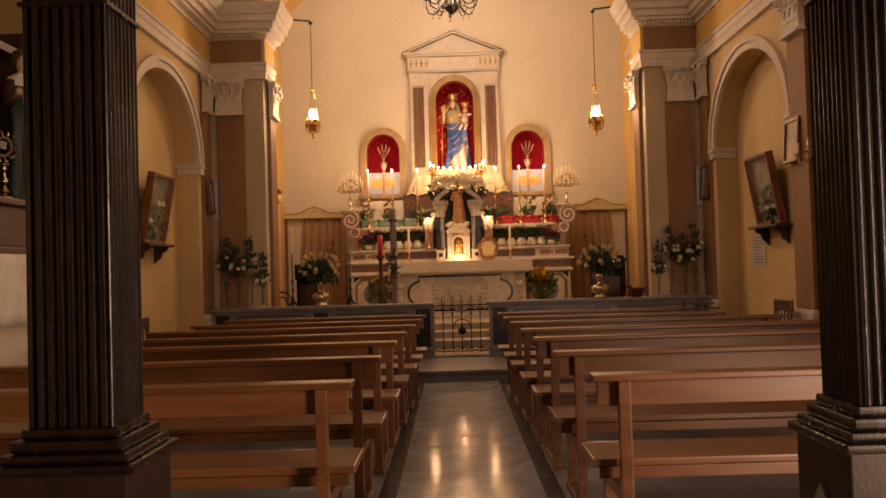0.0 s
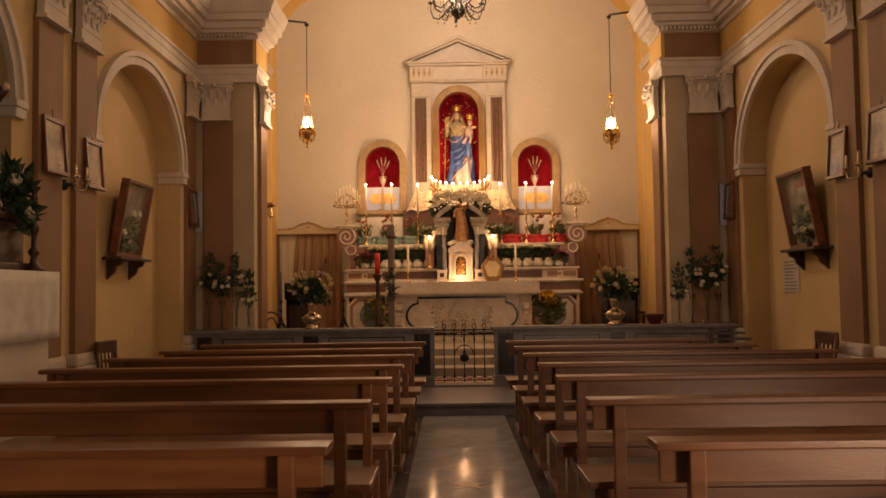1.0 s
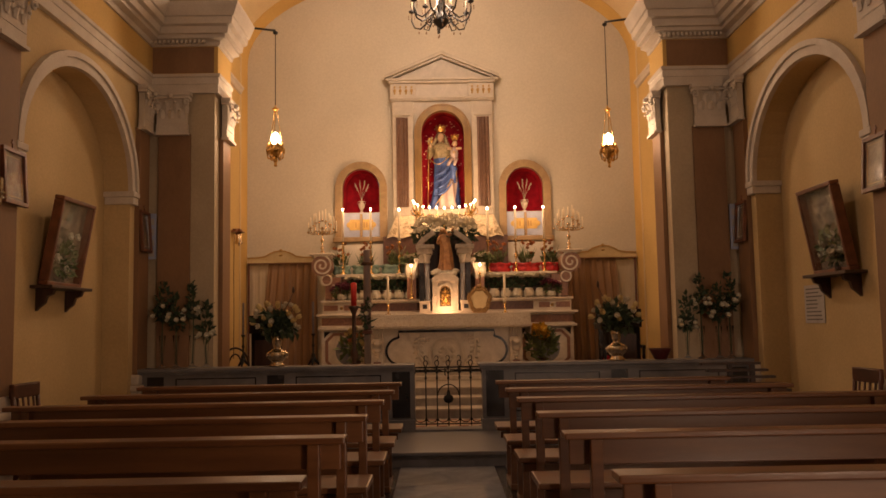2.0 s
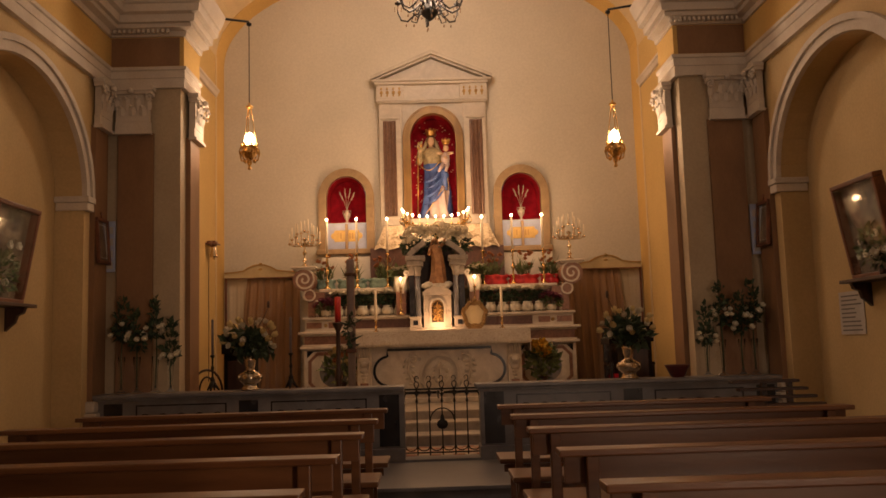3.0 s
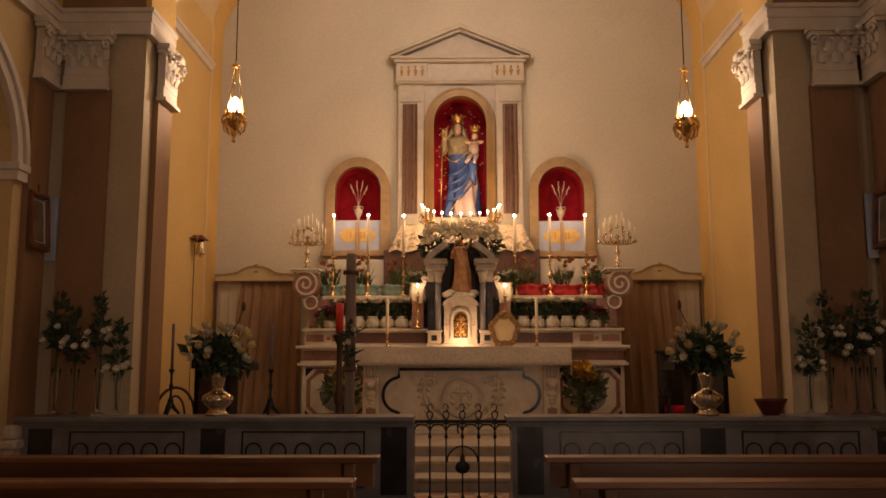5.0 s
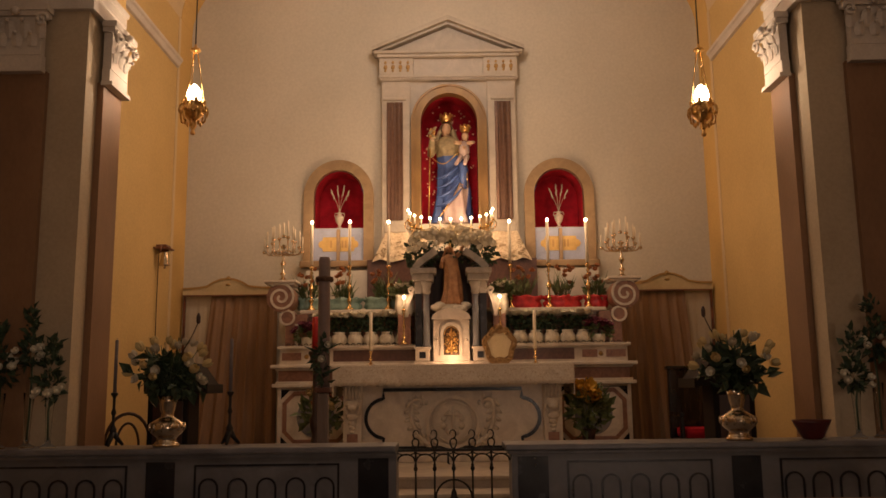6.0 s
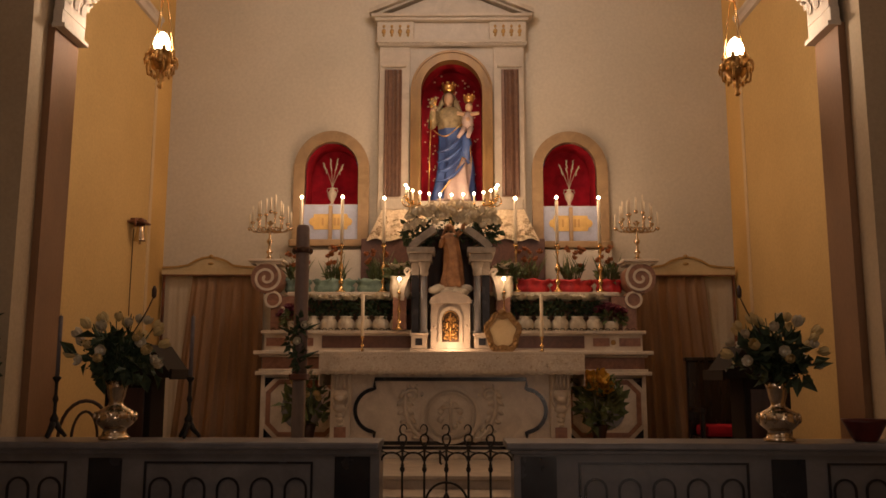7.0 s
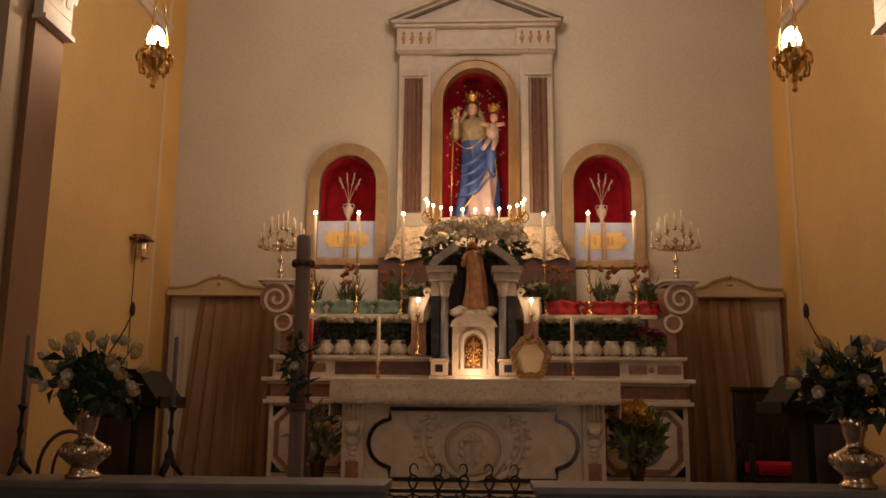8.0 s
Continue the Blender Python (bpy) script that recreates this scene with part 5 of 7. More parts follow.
    # mantle folds swept across the front
    for k in range(4 if crown else 0):
        z = 0.575 - 0.085 * k
        pts = [(0.115 * h - 0.235 * h * t, -0.098 * h - 0.030 * h * math.sin(t * 3.1), (z - 0.16 * t - 0.05 * math.sin(t * 3.1)) * h) for t in [q / 10 for q in range(11)]]
        tube(bm, pts, [0.004 * h + 0.013 * h * math.sin(q / 10 * 3.14) for q in range(11)], 7, 1)
    if crown:
        hem = [(-0.15 * h + 0.30 * h * t, -0.112 * h - 0.03 * h * math.sin(t * 3.1), (0.60 - 0.06 * math.sin(t * 5)) * h) for t in [q / 12 for q in range(13)]]
        tube(bm, hem, 0.005 * h, 5, 4)
        hem = [(0.10 * h - 0.20 * h * t, -0.112 * h - 0.012 * h * math.sin(3 * t), (0.37 - 0.33 * t ** 0.8) * h) for t in [q / 8 for q in range(9)]]
        tube(bm, hem, 0.005 * h, 5, 4)
        tube(bm, [(0.10 * h, -0.11 * h, 0.60 * h), (0.135 * h, -0.125 * h, 0.48 * h), (0.125 * h, -0.12 * h, 0.38 * h), (0.150 * h, -0.11 * h, 0.31 * h)], [0.03 * h, 0.042 * h, 0.036 * h, 0.012 * h], 9, 1)
        tube(bm, [(0.165 * h, -0.135 * h, 0.52 * h), (0.160 * h, -0.150 * h, 0.42 * h), (0.172 * h, -0.125 * h, 0.32 * h), (0.09 * h, -0.135 * h, 0.36 * h)], 0.005 * h, 5, 4)
        tube(bm, [(-0.19 * h, -0.10 * h, 0.02 * h), (-0.17 * h, -0.13 * h, 0.72 * h)], 0.006 * h, 5, 4)
    if child:
        c = Vector((0.14 * h, -0.12 * h, 0.67 * h))
        ball(bm, c, 0.06 * h, (0.85, 0.8, 1.5), 2, 0)
        ball(bm, c + Vector((0.01 * h, -0.01 * h, 0.125 * h)), 0.037 * h, (0.9, 0.95, 1.1), 2, 3)
        for e in (-1, 1):
            tube(bm, [c + Vector((e * 0.03 * h, -0.02 * h, 0.06 * h)), c + Vector((e * 0.09 * h, -0.05 * h, 0.06 * h))], [0.02 * h, 0.014 * h], 7, 3)
            tube(bm, [c + Vector((e * 0.025 * h, -0.02 * h, -0.06 * h)), c + Vector((e * 0.04 * h - 0.04 * h, -0.06 * h, -0.15 * h))], [0.026 * h, 0.016 * h], 7, 0)
    if crown:
        for cx, cy, cz, s in ((hx, 0.0, 0.965 * h, 1.0), (0.15 * h, -0.13 * h, 0.835 * h, 0.78))[: 2 if child else 1]:
            lathe(bm, [(0.045 * h * s, 0), (0.052 * h * s, 0.02 * h * s), (0.062 * h * s, 0.05 * h * s), (0.045 * h * s, 0.07 * h * s)], 14, (cx, cy, cz), 4, wob=0.08, lobes=7)
            for i in range(7):
                a = i / 7 * 6.283
                ball(bm, (cx + 0.056 * h * s * math.cos(a), cy + 0.056 * h * s * math.sin(a), cz + 0.072 * h * s), 0.012 * h * s, (1, 1, 1.5), 1, 4)
            ball(bm, (cx, cy, cz + 0.09 * h * s), 0.013 * h * s, (1, 1, 1.4), 1, 4)
    ob = one(name, bm, mats, m, label, "statue")
    return ob


figure("statue", pose(SX - 0.005, BACK_Y + 0.10, 3.222), 1.375, [PINK_CLOTH, BLUE_CLOTH, BODICE, PAINT_FLESH, GOLD, HAIR],
       "painted statue in a blue mantle with gold crowns", child=True, crown=True)
figure("statuette", pose(0.035, TY + 0.14, 2.13), 0.69, [BROWN_CLOTH, BROWN_CLOTH, BROWN_CLOTH, BROWN_CLOTH, GOLD], "small brown and gold robed statue on the tabernacle", arms="raised", deep=0.20)

# gold stars on the niche lining
rng = random.Random(11)
bm = bm_new()
for i in range(110):
    u, v = rng.uniform(-0.34, 0.34), rng.uniform(3.3, 4.84)
    if abs(u) > 0.35 * math.sqrt(max(0, 1 - max(0, (v - 4.50) / 0.38) ** 2)) - 0.03:
        continue
    pts = [(SX + u + (0.014 if k % 2 == 0 else 0.006) * math.cos(k * 0.628), v + (0.014 if k % 2 == 0 else 0.006) * math.sin(k * 0.628)) for k in range(10)]
    prism(bm, pts, xz, BACK_Y + 0.326, BACK_Y + 0.336)
tagged(one("niche_stars", bm, STAR, Matrix(), "small gold stars sewn on the red velvet", "stars"), kind="stuff")

# ---- candles, flowers and ornaments on the altar ----
bar = thing("candle_stand", pose(0.046, RY + 0.28, 0.022), "curved brass candle stand with many burning candles", "candle stand")
part("stem", boxes((-0.03, 0.03, -0.02, 0.02, 2.66, 3.02), (-0.12, 0.12, -0.08, 0.08, 2.510, 2.66), bevel=0.01), BRASS, bar)
pts = []
for k in range(25):
    t = -1 + 2 * k / 24
    pts.append((0.50 * math.sin(t * 1.5) / math.sin(1.5), -0.16 * math.cos(t * 1.5), 2.97 + 0.14 * t * t))
bm = bm_new()
tube(bm, pts, 0.010, 7)
for e in (-1, 1):
    tube(bm, [(e * (0.50 + 0.04 * math.sin(q)), 0.0, 3.11 - 0.05 * q / 3 + 0.03 * math.cos(q)) for q in [k * 0.5 for k in range(10)]], 0.007, 6)
for k in range(1, 24, 2):
    x, y, z = pts[k]
    tube(bm, [(x + 0.02 * math.cos(q), y, z - 0.022 + 0.02 * math.sin(q)) for q in [i * 0.6 for i in range(9)]], 0.005, 5)
part("arm", bm, BRASS, bar)
for k in range(13):
    t = -1 + 2 * k / 12
    x, y, z = 0.50 * math.sin(t * 1.5) / math.sin(1.5), -0.16 * math.cos(t * 1.5), 2.98 + 0.14 * t * t
    bm = bm_new()
    lathe(bm, [(0.008, 0), (0.02, 0.012), (0.022, 0.02), (0.012, 0.022), (0.012, 0.035)], 10, (x, y, z))
    part("cup", bm, BRASS, bar)
    candle(bar, x, y, z + 0.03, z + 0.115, 0.009, WAX, True, 1.0)

for x, y, z1 in ((-1.665, 15.52, 3.205), (-1.215, 15.52, 3.205), (-0.752, 15.50, 3.19), (0.682, 15.50, 3.185), (1.135, 15.52, 3.20), (1.597, 15.52, 3.195)):
    c = thing("candlestick", pose(CX + x, y, 2.115), "tall brass candlestick with a burning white candle on the shelf", "candlestick", "altar candlesticks")
    stick(c, 0, 0, 0, 0.54, 0.060)
    candle(c, 0, 0, 0.54, z1 - 2.115 - 0.06, 0.018, WAX, True, 1.25)
for x in (-0.91, 0.89):
    c = thing("candlestick", pose(CX + x, 14.92, 1.445), "short brass candlestick with an unlit candle on the altar cloth", "candlestick", "mensa candlesticks")
    stick(c, 0, 0, 0, 0.17, 0.045)
    candle(c, 0, 0, 0.17, 0.595, 0.018, WAX)
for x in (-0.55, 0.52):
    c = thing("candle_lamp", pose(CX + x, 15.02, 1.69), "electric candle with a lit bulb before a folded white cloth", "lamp", "electric altar candles")
    stick(c, 0, 0, 0, 0.40, 0.04)
    candle(c, 0, 0, 0.40, 0.490, 0.009, WAX)
    bm = bm_new()
    lathe(bm, [(0.007, 0), (0.014, 0.008), (0.017, 0.018), (0.011, 0.031), (0.001, 0.038)], 10, (0, 0, 0.502))
    part("bulb", bm, FLAME, c, "small lit bulb")
    bm = bm_new()
    lathe(bm, [(0.045, 0.30), (0.075, 0.33), (0.100, 0.40), (0.098, 0.47), (0.088, 0.53), (0.094, 0.56), (0.05, 0.54)], 36, (0, 0.115, 0), squash=(1, 0.42), wob=0.10, lobes=7)
    part("cloth", bm, POT_WHITE, c, "folded white cloth")
    part("holder", boxes((-0.07, 0.07, 0.09, 0.12, 0.0, 0.34)), RED_MARBLE, c)

for s in (-1, 1):
    cnd = thing("candelabrum", pose(CX + s * 1.99, RY + 0.32, 2.455), "many-armed gilt candelabrum with unlit white candles", "candelabrum", "corner candelabra")
    stick(cnd, 0, 0, 0, 0.44, 0.07, SILVER, "stem")
    for k, (dx, dy) in enumerate(((0, 0), (-0.06, 0.05), (0.06, -0.05), (-0.10, -0.06), (0.10, 0.06), (-0.14, 0.04), (0.14, -0.04), (-0.18, -0.05), (0.18, 0.05), (-0.225, 0.01), (0.225, -0.01))):
        r = math.hypot(dx, dy)
        top = 0.55 - 0.75 * r * r / 0.2
        if r:
            bm = bm_new()
            tube(bm, [(0, 0, 0.36), (dx * 0.35, dy * 0.35, 0.31), (dx * 0.8, dy * 0.8, 0.32), (dx, dy, 0.36), (dx, dy, top)], 0.0085, 6)
            tube(bm, [(dx * 0.55 + 0.022 * math.cos(q), dy * 0.55, 0.345 + 0.022 * math.sin(q)) for q in [i * 0.6 for i in range(9)]], 0.006, 5)
            part("branch", bm, SILVER, cnd)
        bm = bm_new()
        lathe(bm, [(0.008, 0), (0.02, 0.01), (0.027, 0.03), (0.012, 0.032), (0.012, 0.04)], 10, (dx, dy, top - 0.03))
        part("cup", bm, SILVER, cnd)
        candle(cnd, dx, dy, top + 0.005, top + 0.15 + 0.04 * (k % 3) / 2, 0.0105, WAX)

# lace cloths draped over the red blocks
for s in (-1, 1):
    bm = bm_new()
    rows = []
    n = 28
    for r in range(8):
        t = r / 7
        row = []
        for i in range(n + 1):
            q = i / n
            inner, outer = 0.30, 0.80 + 0.17 * t ** 1.1
            u = s * (inner + (outer - inner) * q)
            v = 3.135 - 0.385 * t - 0.035 * abs(math.sin(q * 7.5)) * t
            d = RY + 0.74 - 0.16 * t + 0.018 * math.sin(q * 19 + t) * (0.3 + t)
            row.append([bm.verts.new((CX + u, d + k * 0.008, v)) for k in (0, 1)])
        rows.append(row)
    for a, b in zip(rows, rows[1:]):
        for i in range(n):
            for k in (0, 1):
                bm.faces.new((a[i][k], a[i + 1][k], b[i + 1][k], b[i][k])).smooth = True
    lc = thing("lace_cloth", Matrix(), "ivory lace cloth with brown flowers draped over the dark red block", "cloth", "lace cloths")
    part("cloth", bm, LACE, lc)
    bm = bm_new()
    mr = random.Random(90 + s)
    for i in range(60):
        t, q = 0.25 + 0.70 * mr.random() ** 0.6, mr.uniform(0.03, 0.97)
        outer = 0.80 + 0.17 * t ** 1.1
        c = (CX + s * (0.30 + (outer - 0.30) * q), 3.135 - 0.385 * t - 0.035 * abs(math.sin(q * 7.5)) * t)
        d = RY + 0.74 - 0.16 * t + 0.018 * math.sin(q * 19 + t) * (0.3 + t) - 0.004
        for k in range(4):
            a = mr.uniform(0, 6.28)
            prism(bm, arc(c[0] + 0.016 * math.cos(a), c[1] + 0.014 * math.sin(a), 0.011, 0.007, 0, 300, 6), xz, d - 0.002, d + 0.006)
    tagged(part("embroidery", bm, THREAD, lc, "brown thread embroidery"), kind="stuff")
    bm = boxes((min(s * 0.20, s * 0.79), max(s * 0.20, s * 0.79), RY + 0.755, BACK_Y - 0.002, 2.752, 3.12))
    ob = one("side_pedestal", bm, MARBLE, pose(CX, 0, 0), "pale stepped pedestal under the lace cloth", "pedestal")

# white flowers under the candle stand
rng = random.Random(3)
arr = thing("flower_arrangement", pose(0.040, TY + 0.10, 2.70), "wide arrangement of white roses and dark leaves under the candles", "flowers")
bm = bm_new()
leaves(bm, (0, 0.10, 0.04), (0.46, 0.13, 0.13), 300, 0.060, rng, 0.0)
for e in (-1, 1):
    leaves(bm, (e * 0.36, 0.06, 0.0), (0.15, 0.10, 0.17), 190, 0.07, rng, -0.3, shell=0.2)
part("foliage", bm, LEAF, arr)
part("holder", boxes((-0.30, 0.30, 0.06, 0.18, -0.05, 0.05), bevel=0.01), IRON, arr)
for i in range(52):
    u = -0.46 + 0.92 * (i + rng.random()) / 52
    p = Vector((u, -0.05 + rng.uniform(-0.04, 0.06), 0.205 + rng.uniform(-0.10, 0.075) - 0.45 * u * u))
    d = Vector((u * 0.7, -0.9, 0.45 + rng.gauss(0, 0.25)))
    share("blossom", FULL_ROSE, arr, aim(p, d, rng.random() * 6) @ Matrix.Scale(rng.uniform(0.85, 1.25), 4))

# rows of white wrapped pots with small flowers, and mauve plants at their ends
pot_bm = bm_new()
lathe(pot_bm, [(0.035, 0), (0.058, 0.008), (0.072, 0.035), (0.074, 0.065), (0.062, 0.095), (0.046, 0.112), (0.058, 0.130), (0.04, 0.12)], 28, wob=0.09, lobes=9)
POT = mesh_of("pot", pot_bm, POT_WHITE)
FOL = []
for k in range(3):
    bm = bm_new()
    leaves(bm, (0, 0, 0.195), (0.076, 0.06, 0.072), 150, 0.045, random.Random(20 + k), 0.2, shell=0.25)
    FOL.append(mesh_of("foliage", bm, LEAF))
rng = random.Random(7)
for s in (-1, 1):
    for k in range(6):
        x = s * (0.58 + 0.182 * k)
        t = thing("potted_plant", pose(CX + x, RY + 0.19, 1.69, 0, 0, rng.uniform(0, 360)) @ Matrix.Scale(1.20, 4), "small white daisies in a white crepe wrapped pot", "potted plant", "white potted daisies")
        share("pot", POT, t, Matrix())
        share("foliage", FOL[k % 3], t, Matrix())
        for j in range(26):
            a, r = rng.uniform(0, 6.28), 0.078 * math.sqrt(rng.random())
            share("blossom", DAISY, t, aim((r * math.cos(a), r * math.sin(a), 0.282 + rng.uniform(-0.012, 0.016)), (rng.gauss(0, 0.35), rng.gauss(0, 0.35), 1)) @ Matrix.Scale(rng.uniform(0.9, 1.35), 4))
    t = thing("potted_plant", pose(CX + s * 1.66, RY + 0.17, 1.69), "mauve flowering plant in a foil wrapped pot on the shelf", "potted plant", "mauve plants")
    bm = bm_new()
    lathe(bm, [(0.055, 0), (0.075, 0.03), (0.085, 0.10), (0.07, 0.10)], 14, wob=0.08, lobes=6)
    part("pot", bm, POT_WHITE, t)
    bm = bm_new()
    leaves(bm, (0, 0, 0.15), (0.16, 0.09, 0.09), 200, 0.06, rng, 0.2)
    part("foliage", bm, LIGHT_LEAF, t)
    for j in range(30):
        a, b = rng.uniform(0, 6.28), rng.random()
        p = (0.17 * math.cos(a) * math.sqrt(b), -0.03 + 0.09 * math.sin(a) * math.sqrt(b), 0.19 + 0.07 * (1 - b) + rng.uniform(-0.04, 0.02))
        share("blossom", MAUVE, t, aim(p, (p[0] * 3, -0.6, 0.7)))

# orange flowering bulbs in foil on the upper shelf
rng = random.Random(9)
for s, m, label in ((-1, TEAL_FOIL, "orange flowers in a pale teal foil wrapped bowl"), (1, RED_FOIL, "orange flowers in a red foil wrapped bowl")):
    for k, x in enumerate((0.83, 1.30, 1.70)):
        t = thing("potted_plant", pose(CX + s * x, RY + 0.47, 2.115), label, "potted plant", "orange potted flowers")
        bm = bm_new()
        w = 1.9 if k < 2 else 1.2
        lathe(bm, [(0.085, 0), (0.105, 0.012), (0.112, 0.04), (0.108, 0.07), (0.100, 0.095), (0.118, 0.125), (0.122, 0.150), (0.08, 0.10)], 40, squash=(w, 0.8), wob=0.09, lobes=7)
        for v in bm.verts:
            v.co += Vector((rng.gauss(0, 0.006), rng.gauss(0, 0.005), rng.gauss(0, 0.009) if v.co.z > 0.09 else 0))
        part("wrapped_bowl", bm, m, t)
        bm = bm_new()
        for j in range(26):
            a = rng.uniform(0, 6.28)
            x0, hgt = rng.uniform(-0.12, 0.12), rng.uniform(0.16, 0.36)
            tip = (x0 + 0.10 * math.cos(a), 0.05 * math.sin(a), 0.12 + hgt)
            mid = (x0 + 0.03 * math.cos(a), 0.02 * math.sin(a), 0.12 + hgt * 0.6)
            tube(bm, [(x0 * 0.6, 0, 0.12), mid, tip], [0.006, 0.007, 0.001], 4)
        leaves(bm, (0, 0, 0.20), (0.10, 0.05, 0.09), 26, 0.09, rng, 0.9)
        part("foliage", bm, LIGHT_LEAF, t)
        for j in range(9):
            a = rng.uniform(0, 6.28)
            p = (rng.uniform(-0.13, 0.13), -0.02 + 0.05 * math.sin(a), rng.uniform(0.28, 0.50))
            share("blossom", ORANGE, t, aim(p, (rng.gauss(0, 0.5), -0.5, 0.8)))
for s in (-1, 1):
    t = thing("potted_plant", pose(CX + s * 0.57, RY + 0.34, 2.115) @ Matrix.Scale(1.35, 4), "white cushion flowers in a dark pot beside the tabernacle", "potted plant", "white potted daisies")
    bm = bm_new()
    lathe(bm, [(0.04, 0), (0.06, 0.02), (0.068, 0.09), (0.055, 0.09)], 14)
    part("pot", bm, DARK_WOOD, t)
    bm = bm_new()
    leaves(bm, (0, 0, 0.15), (0.09, 0.07, 0.06), 150, 0.06, rng, 0.2)
    part("foliage", bm, LIGHT_LEAF, t)
    for j in range(16):
        a, r = rng.uniform(0, 6.28), 0.085 * math.sqrt(rng.random())
        share("blossom", DAISY, t, aim((r * math.cos(a), r * 0.8 * math.sin(a), 0.205 + rng.uniform(-0.02, 0.012)), (rng.gauss(0, 0.3), -0.2, 1)) @ Matrix.Scale(1.2, 4))

# gilded card frame beside the tabernacle
fr = thing("altar_card", pose(CX + 0.50, 14.90, 1.445, -8, 0, 0), "gilded scrolled frame holding a pale card on the altar cloth", "card frame")
bm = bm_new()
ribbon(bm, xz, [(0.155 * math.cos(a) * (1 + 0.10 * math.sin(5 * a)), 0.215 + 0.175 * math.sin(a) * (1 + 0.10 * math.cos(6 * a))) for a in [k / 40 * 6.2832 for k in range(40)]], 0.06, -0.015, 0.012, True)
cr_ = random.Random(23)
for k in range(26):
    a = k / 26 * 6.2832
    g = 1 + 0.10 * math.sin(5 * a) + cr_.uniform(-0.05, 0.05)
    ball(bm, (0.160 * g * math.cos(a), -0.012, 0.215 + 0.180 * g * math.sin(a)), cr_.uniform(0.012, 0.028), (1.1, 0.5, 1.1), 1, rough=0.4)
for e in (-1, 1):
    tube(bm, [(e * (0.05 + 0.045 * math.sin(q)), -0.012, 0.375 + 0.035 * math.cos(q) + 0.008 * q) for q in [k * 0.5 for k in range(9)]], 0.009, 6)
ball(bm, (0, -0.01, 0.42), 0.04, (1.2, 0.5, 0.9), 1, rough=0.3)
box(bm, -0.10, 0.10, -0.02, 0.05, 0.0, 0.03, bevel=0.006)
part("gilded_frame", bm, FRAME_GILT, fr)
bm = bm_new()
prism(bm, arc(0, 0.215, 0.13, 0.15, 0, 350, 35), xz, -0.006, 0.008)
part("card", bm, PELMET, fr, "pale yellowed card")

# niche vases with dried stems, and painted panels under the niches
for cu, hw, sill, spring, rise in (NICHES[0], NICHES[2]):
    v = thing("amphora", pose(cu, BACK_Y + 0.05, sill), "small cream amphora with dried stems in the red niche", "vase", "niche amphorae")
    bm = bm_new()
    lathe(bm, [(0.035, 0), (0.038, 0.012), (0.014, 0.03), (0.022, 0.05), (0.048, 0.10), (0.055, 0.135), (0.042, 0.165), (0.022, 0.18), (0.030, 0.205), (0.024, 0.205)], 18)
    part("body", bm, MARBLE, v)
    for e in (-1, 1):
        bm = bm_new()
        tube(bm, [(e * 0.022, 0, 0.195), (e * 0.055, 0, 0.20), (e * 0.062, 0, 0.165), (e * 0.045, 0, 0.14)], 0.006, 6)
        part("handle", bm, MARBLE, v)
    rng = random.Random(int(cu * 100))
    bm = bm_new()
    for e, hh in ((-0.115, 0.31), (-0.03, 0.36), (0.06, 0.36), (0.125, 0.29)):
        pts = [(e * t ** 1.3, 0, 0.20 + hh * t) for t in [k / 6 for k in range(7)]]
        tube(bm, pts, 0.003, 4)
        for k in range(8):
            ball(bm, (e * (0.6 + 0.05 * k) + rng.gauss(0, 0.004), 0, 0.20 + hh * (0.6 + 0.05 * k)), 0.008, (1, 1, 1.6), 1)
    part("dried_stems", bm, WORN_MARBLE, v, "dried pale stems")
    p = thing("painted_panel", pose(cu, BACK_Y - 0.03, sill - 0.41), "pale blue panel with a gold cartouche under the niche", "panel", "niche panels")
    part("board", boxes((-0.325, 0.325, -0.008, 0.02, 0.0, 0.40)), PANEL_BLUE, p)
    bm = bm_new()
    prism(bm, [(-0.25, 0.20), (-0.235, 0.235), (-0.20, 0.25), (-0.19, 0.29), (0.19, 0.29), (0.20, 0.25), (0.235, 0.235), (0.25, 0.20), (0.235, 0.165), (0.20, 0.15), (0.19, 0.11), (-0.19, 0.11), (-0.20, 0.15), (-0.235, 0.165)], xz, -0.014, -0.006)
    part("cartouche", bm, PANEL_GOLD, p, "gold painted cartouche")
    part("strut", boxes((-0.022, 0.022, -0.045, -0.018, -0.13, 0.385), bevel=0.006), NICHE_STONE, p, "slim brown upright")
    for u in (-0.09, 0.05, 0.09):
        part("letter_bar", boxes((u - 0.012, u + 0.012, -0.017, -0.0135, 0.155, 0.245)), GILT, p, "faded gold lettering bar")

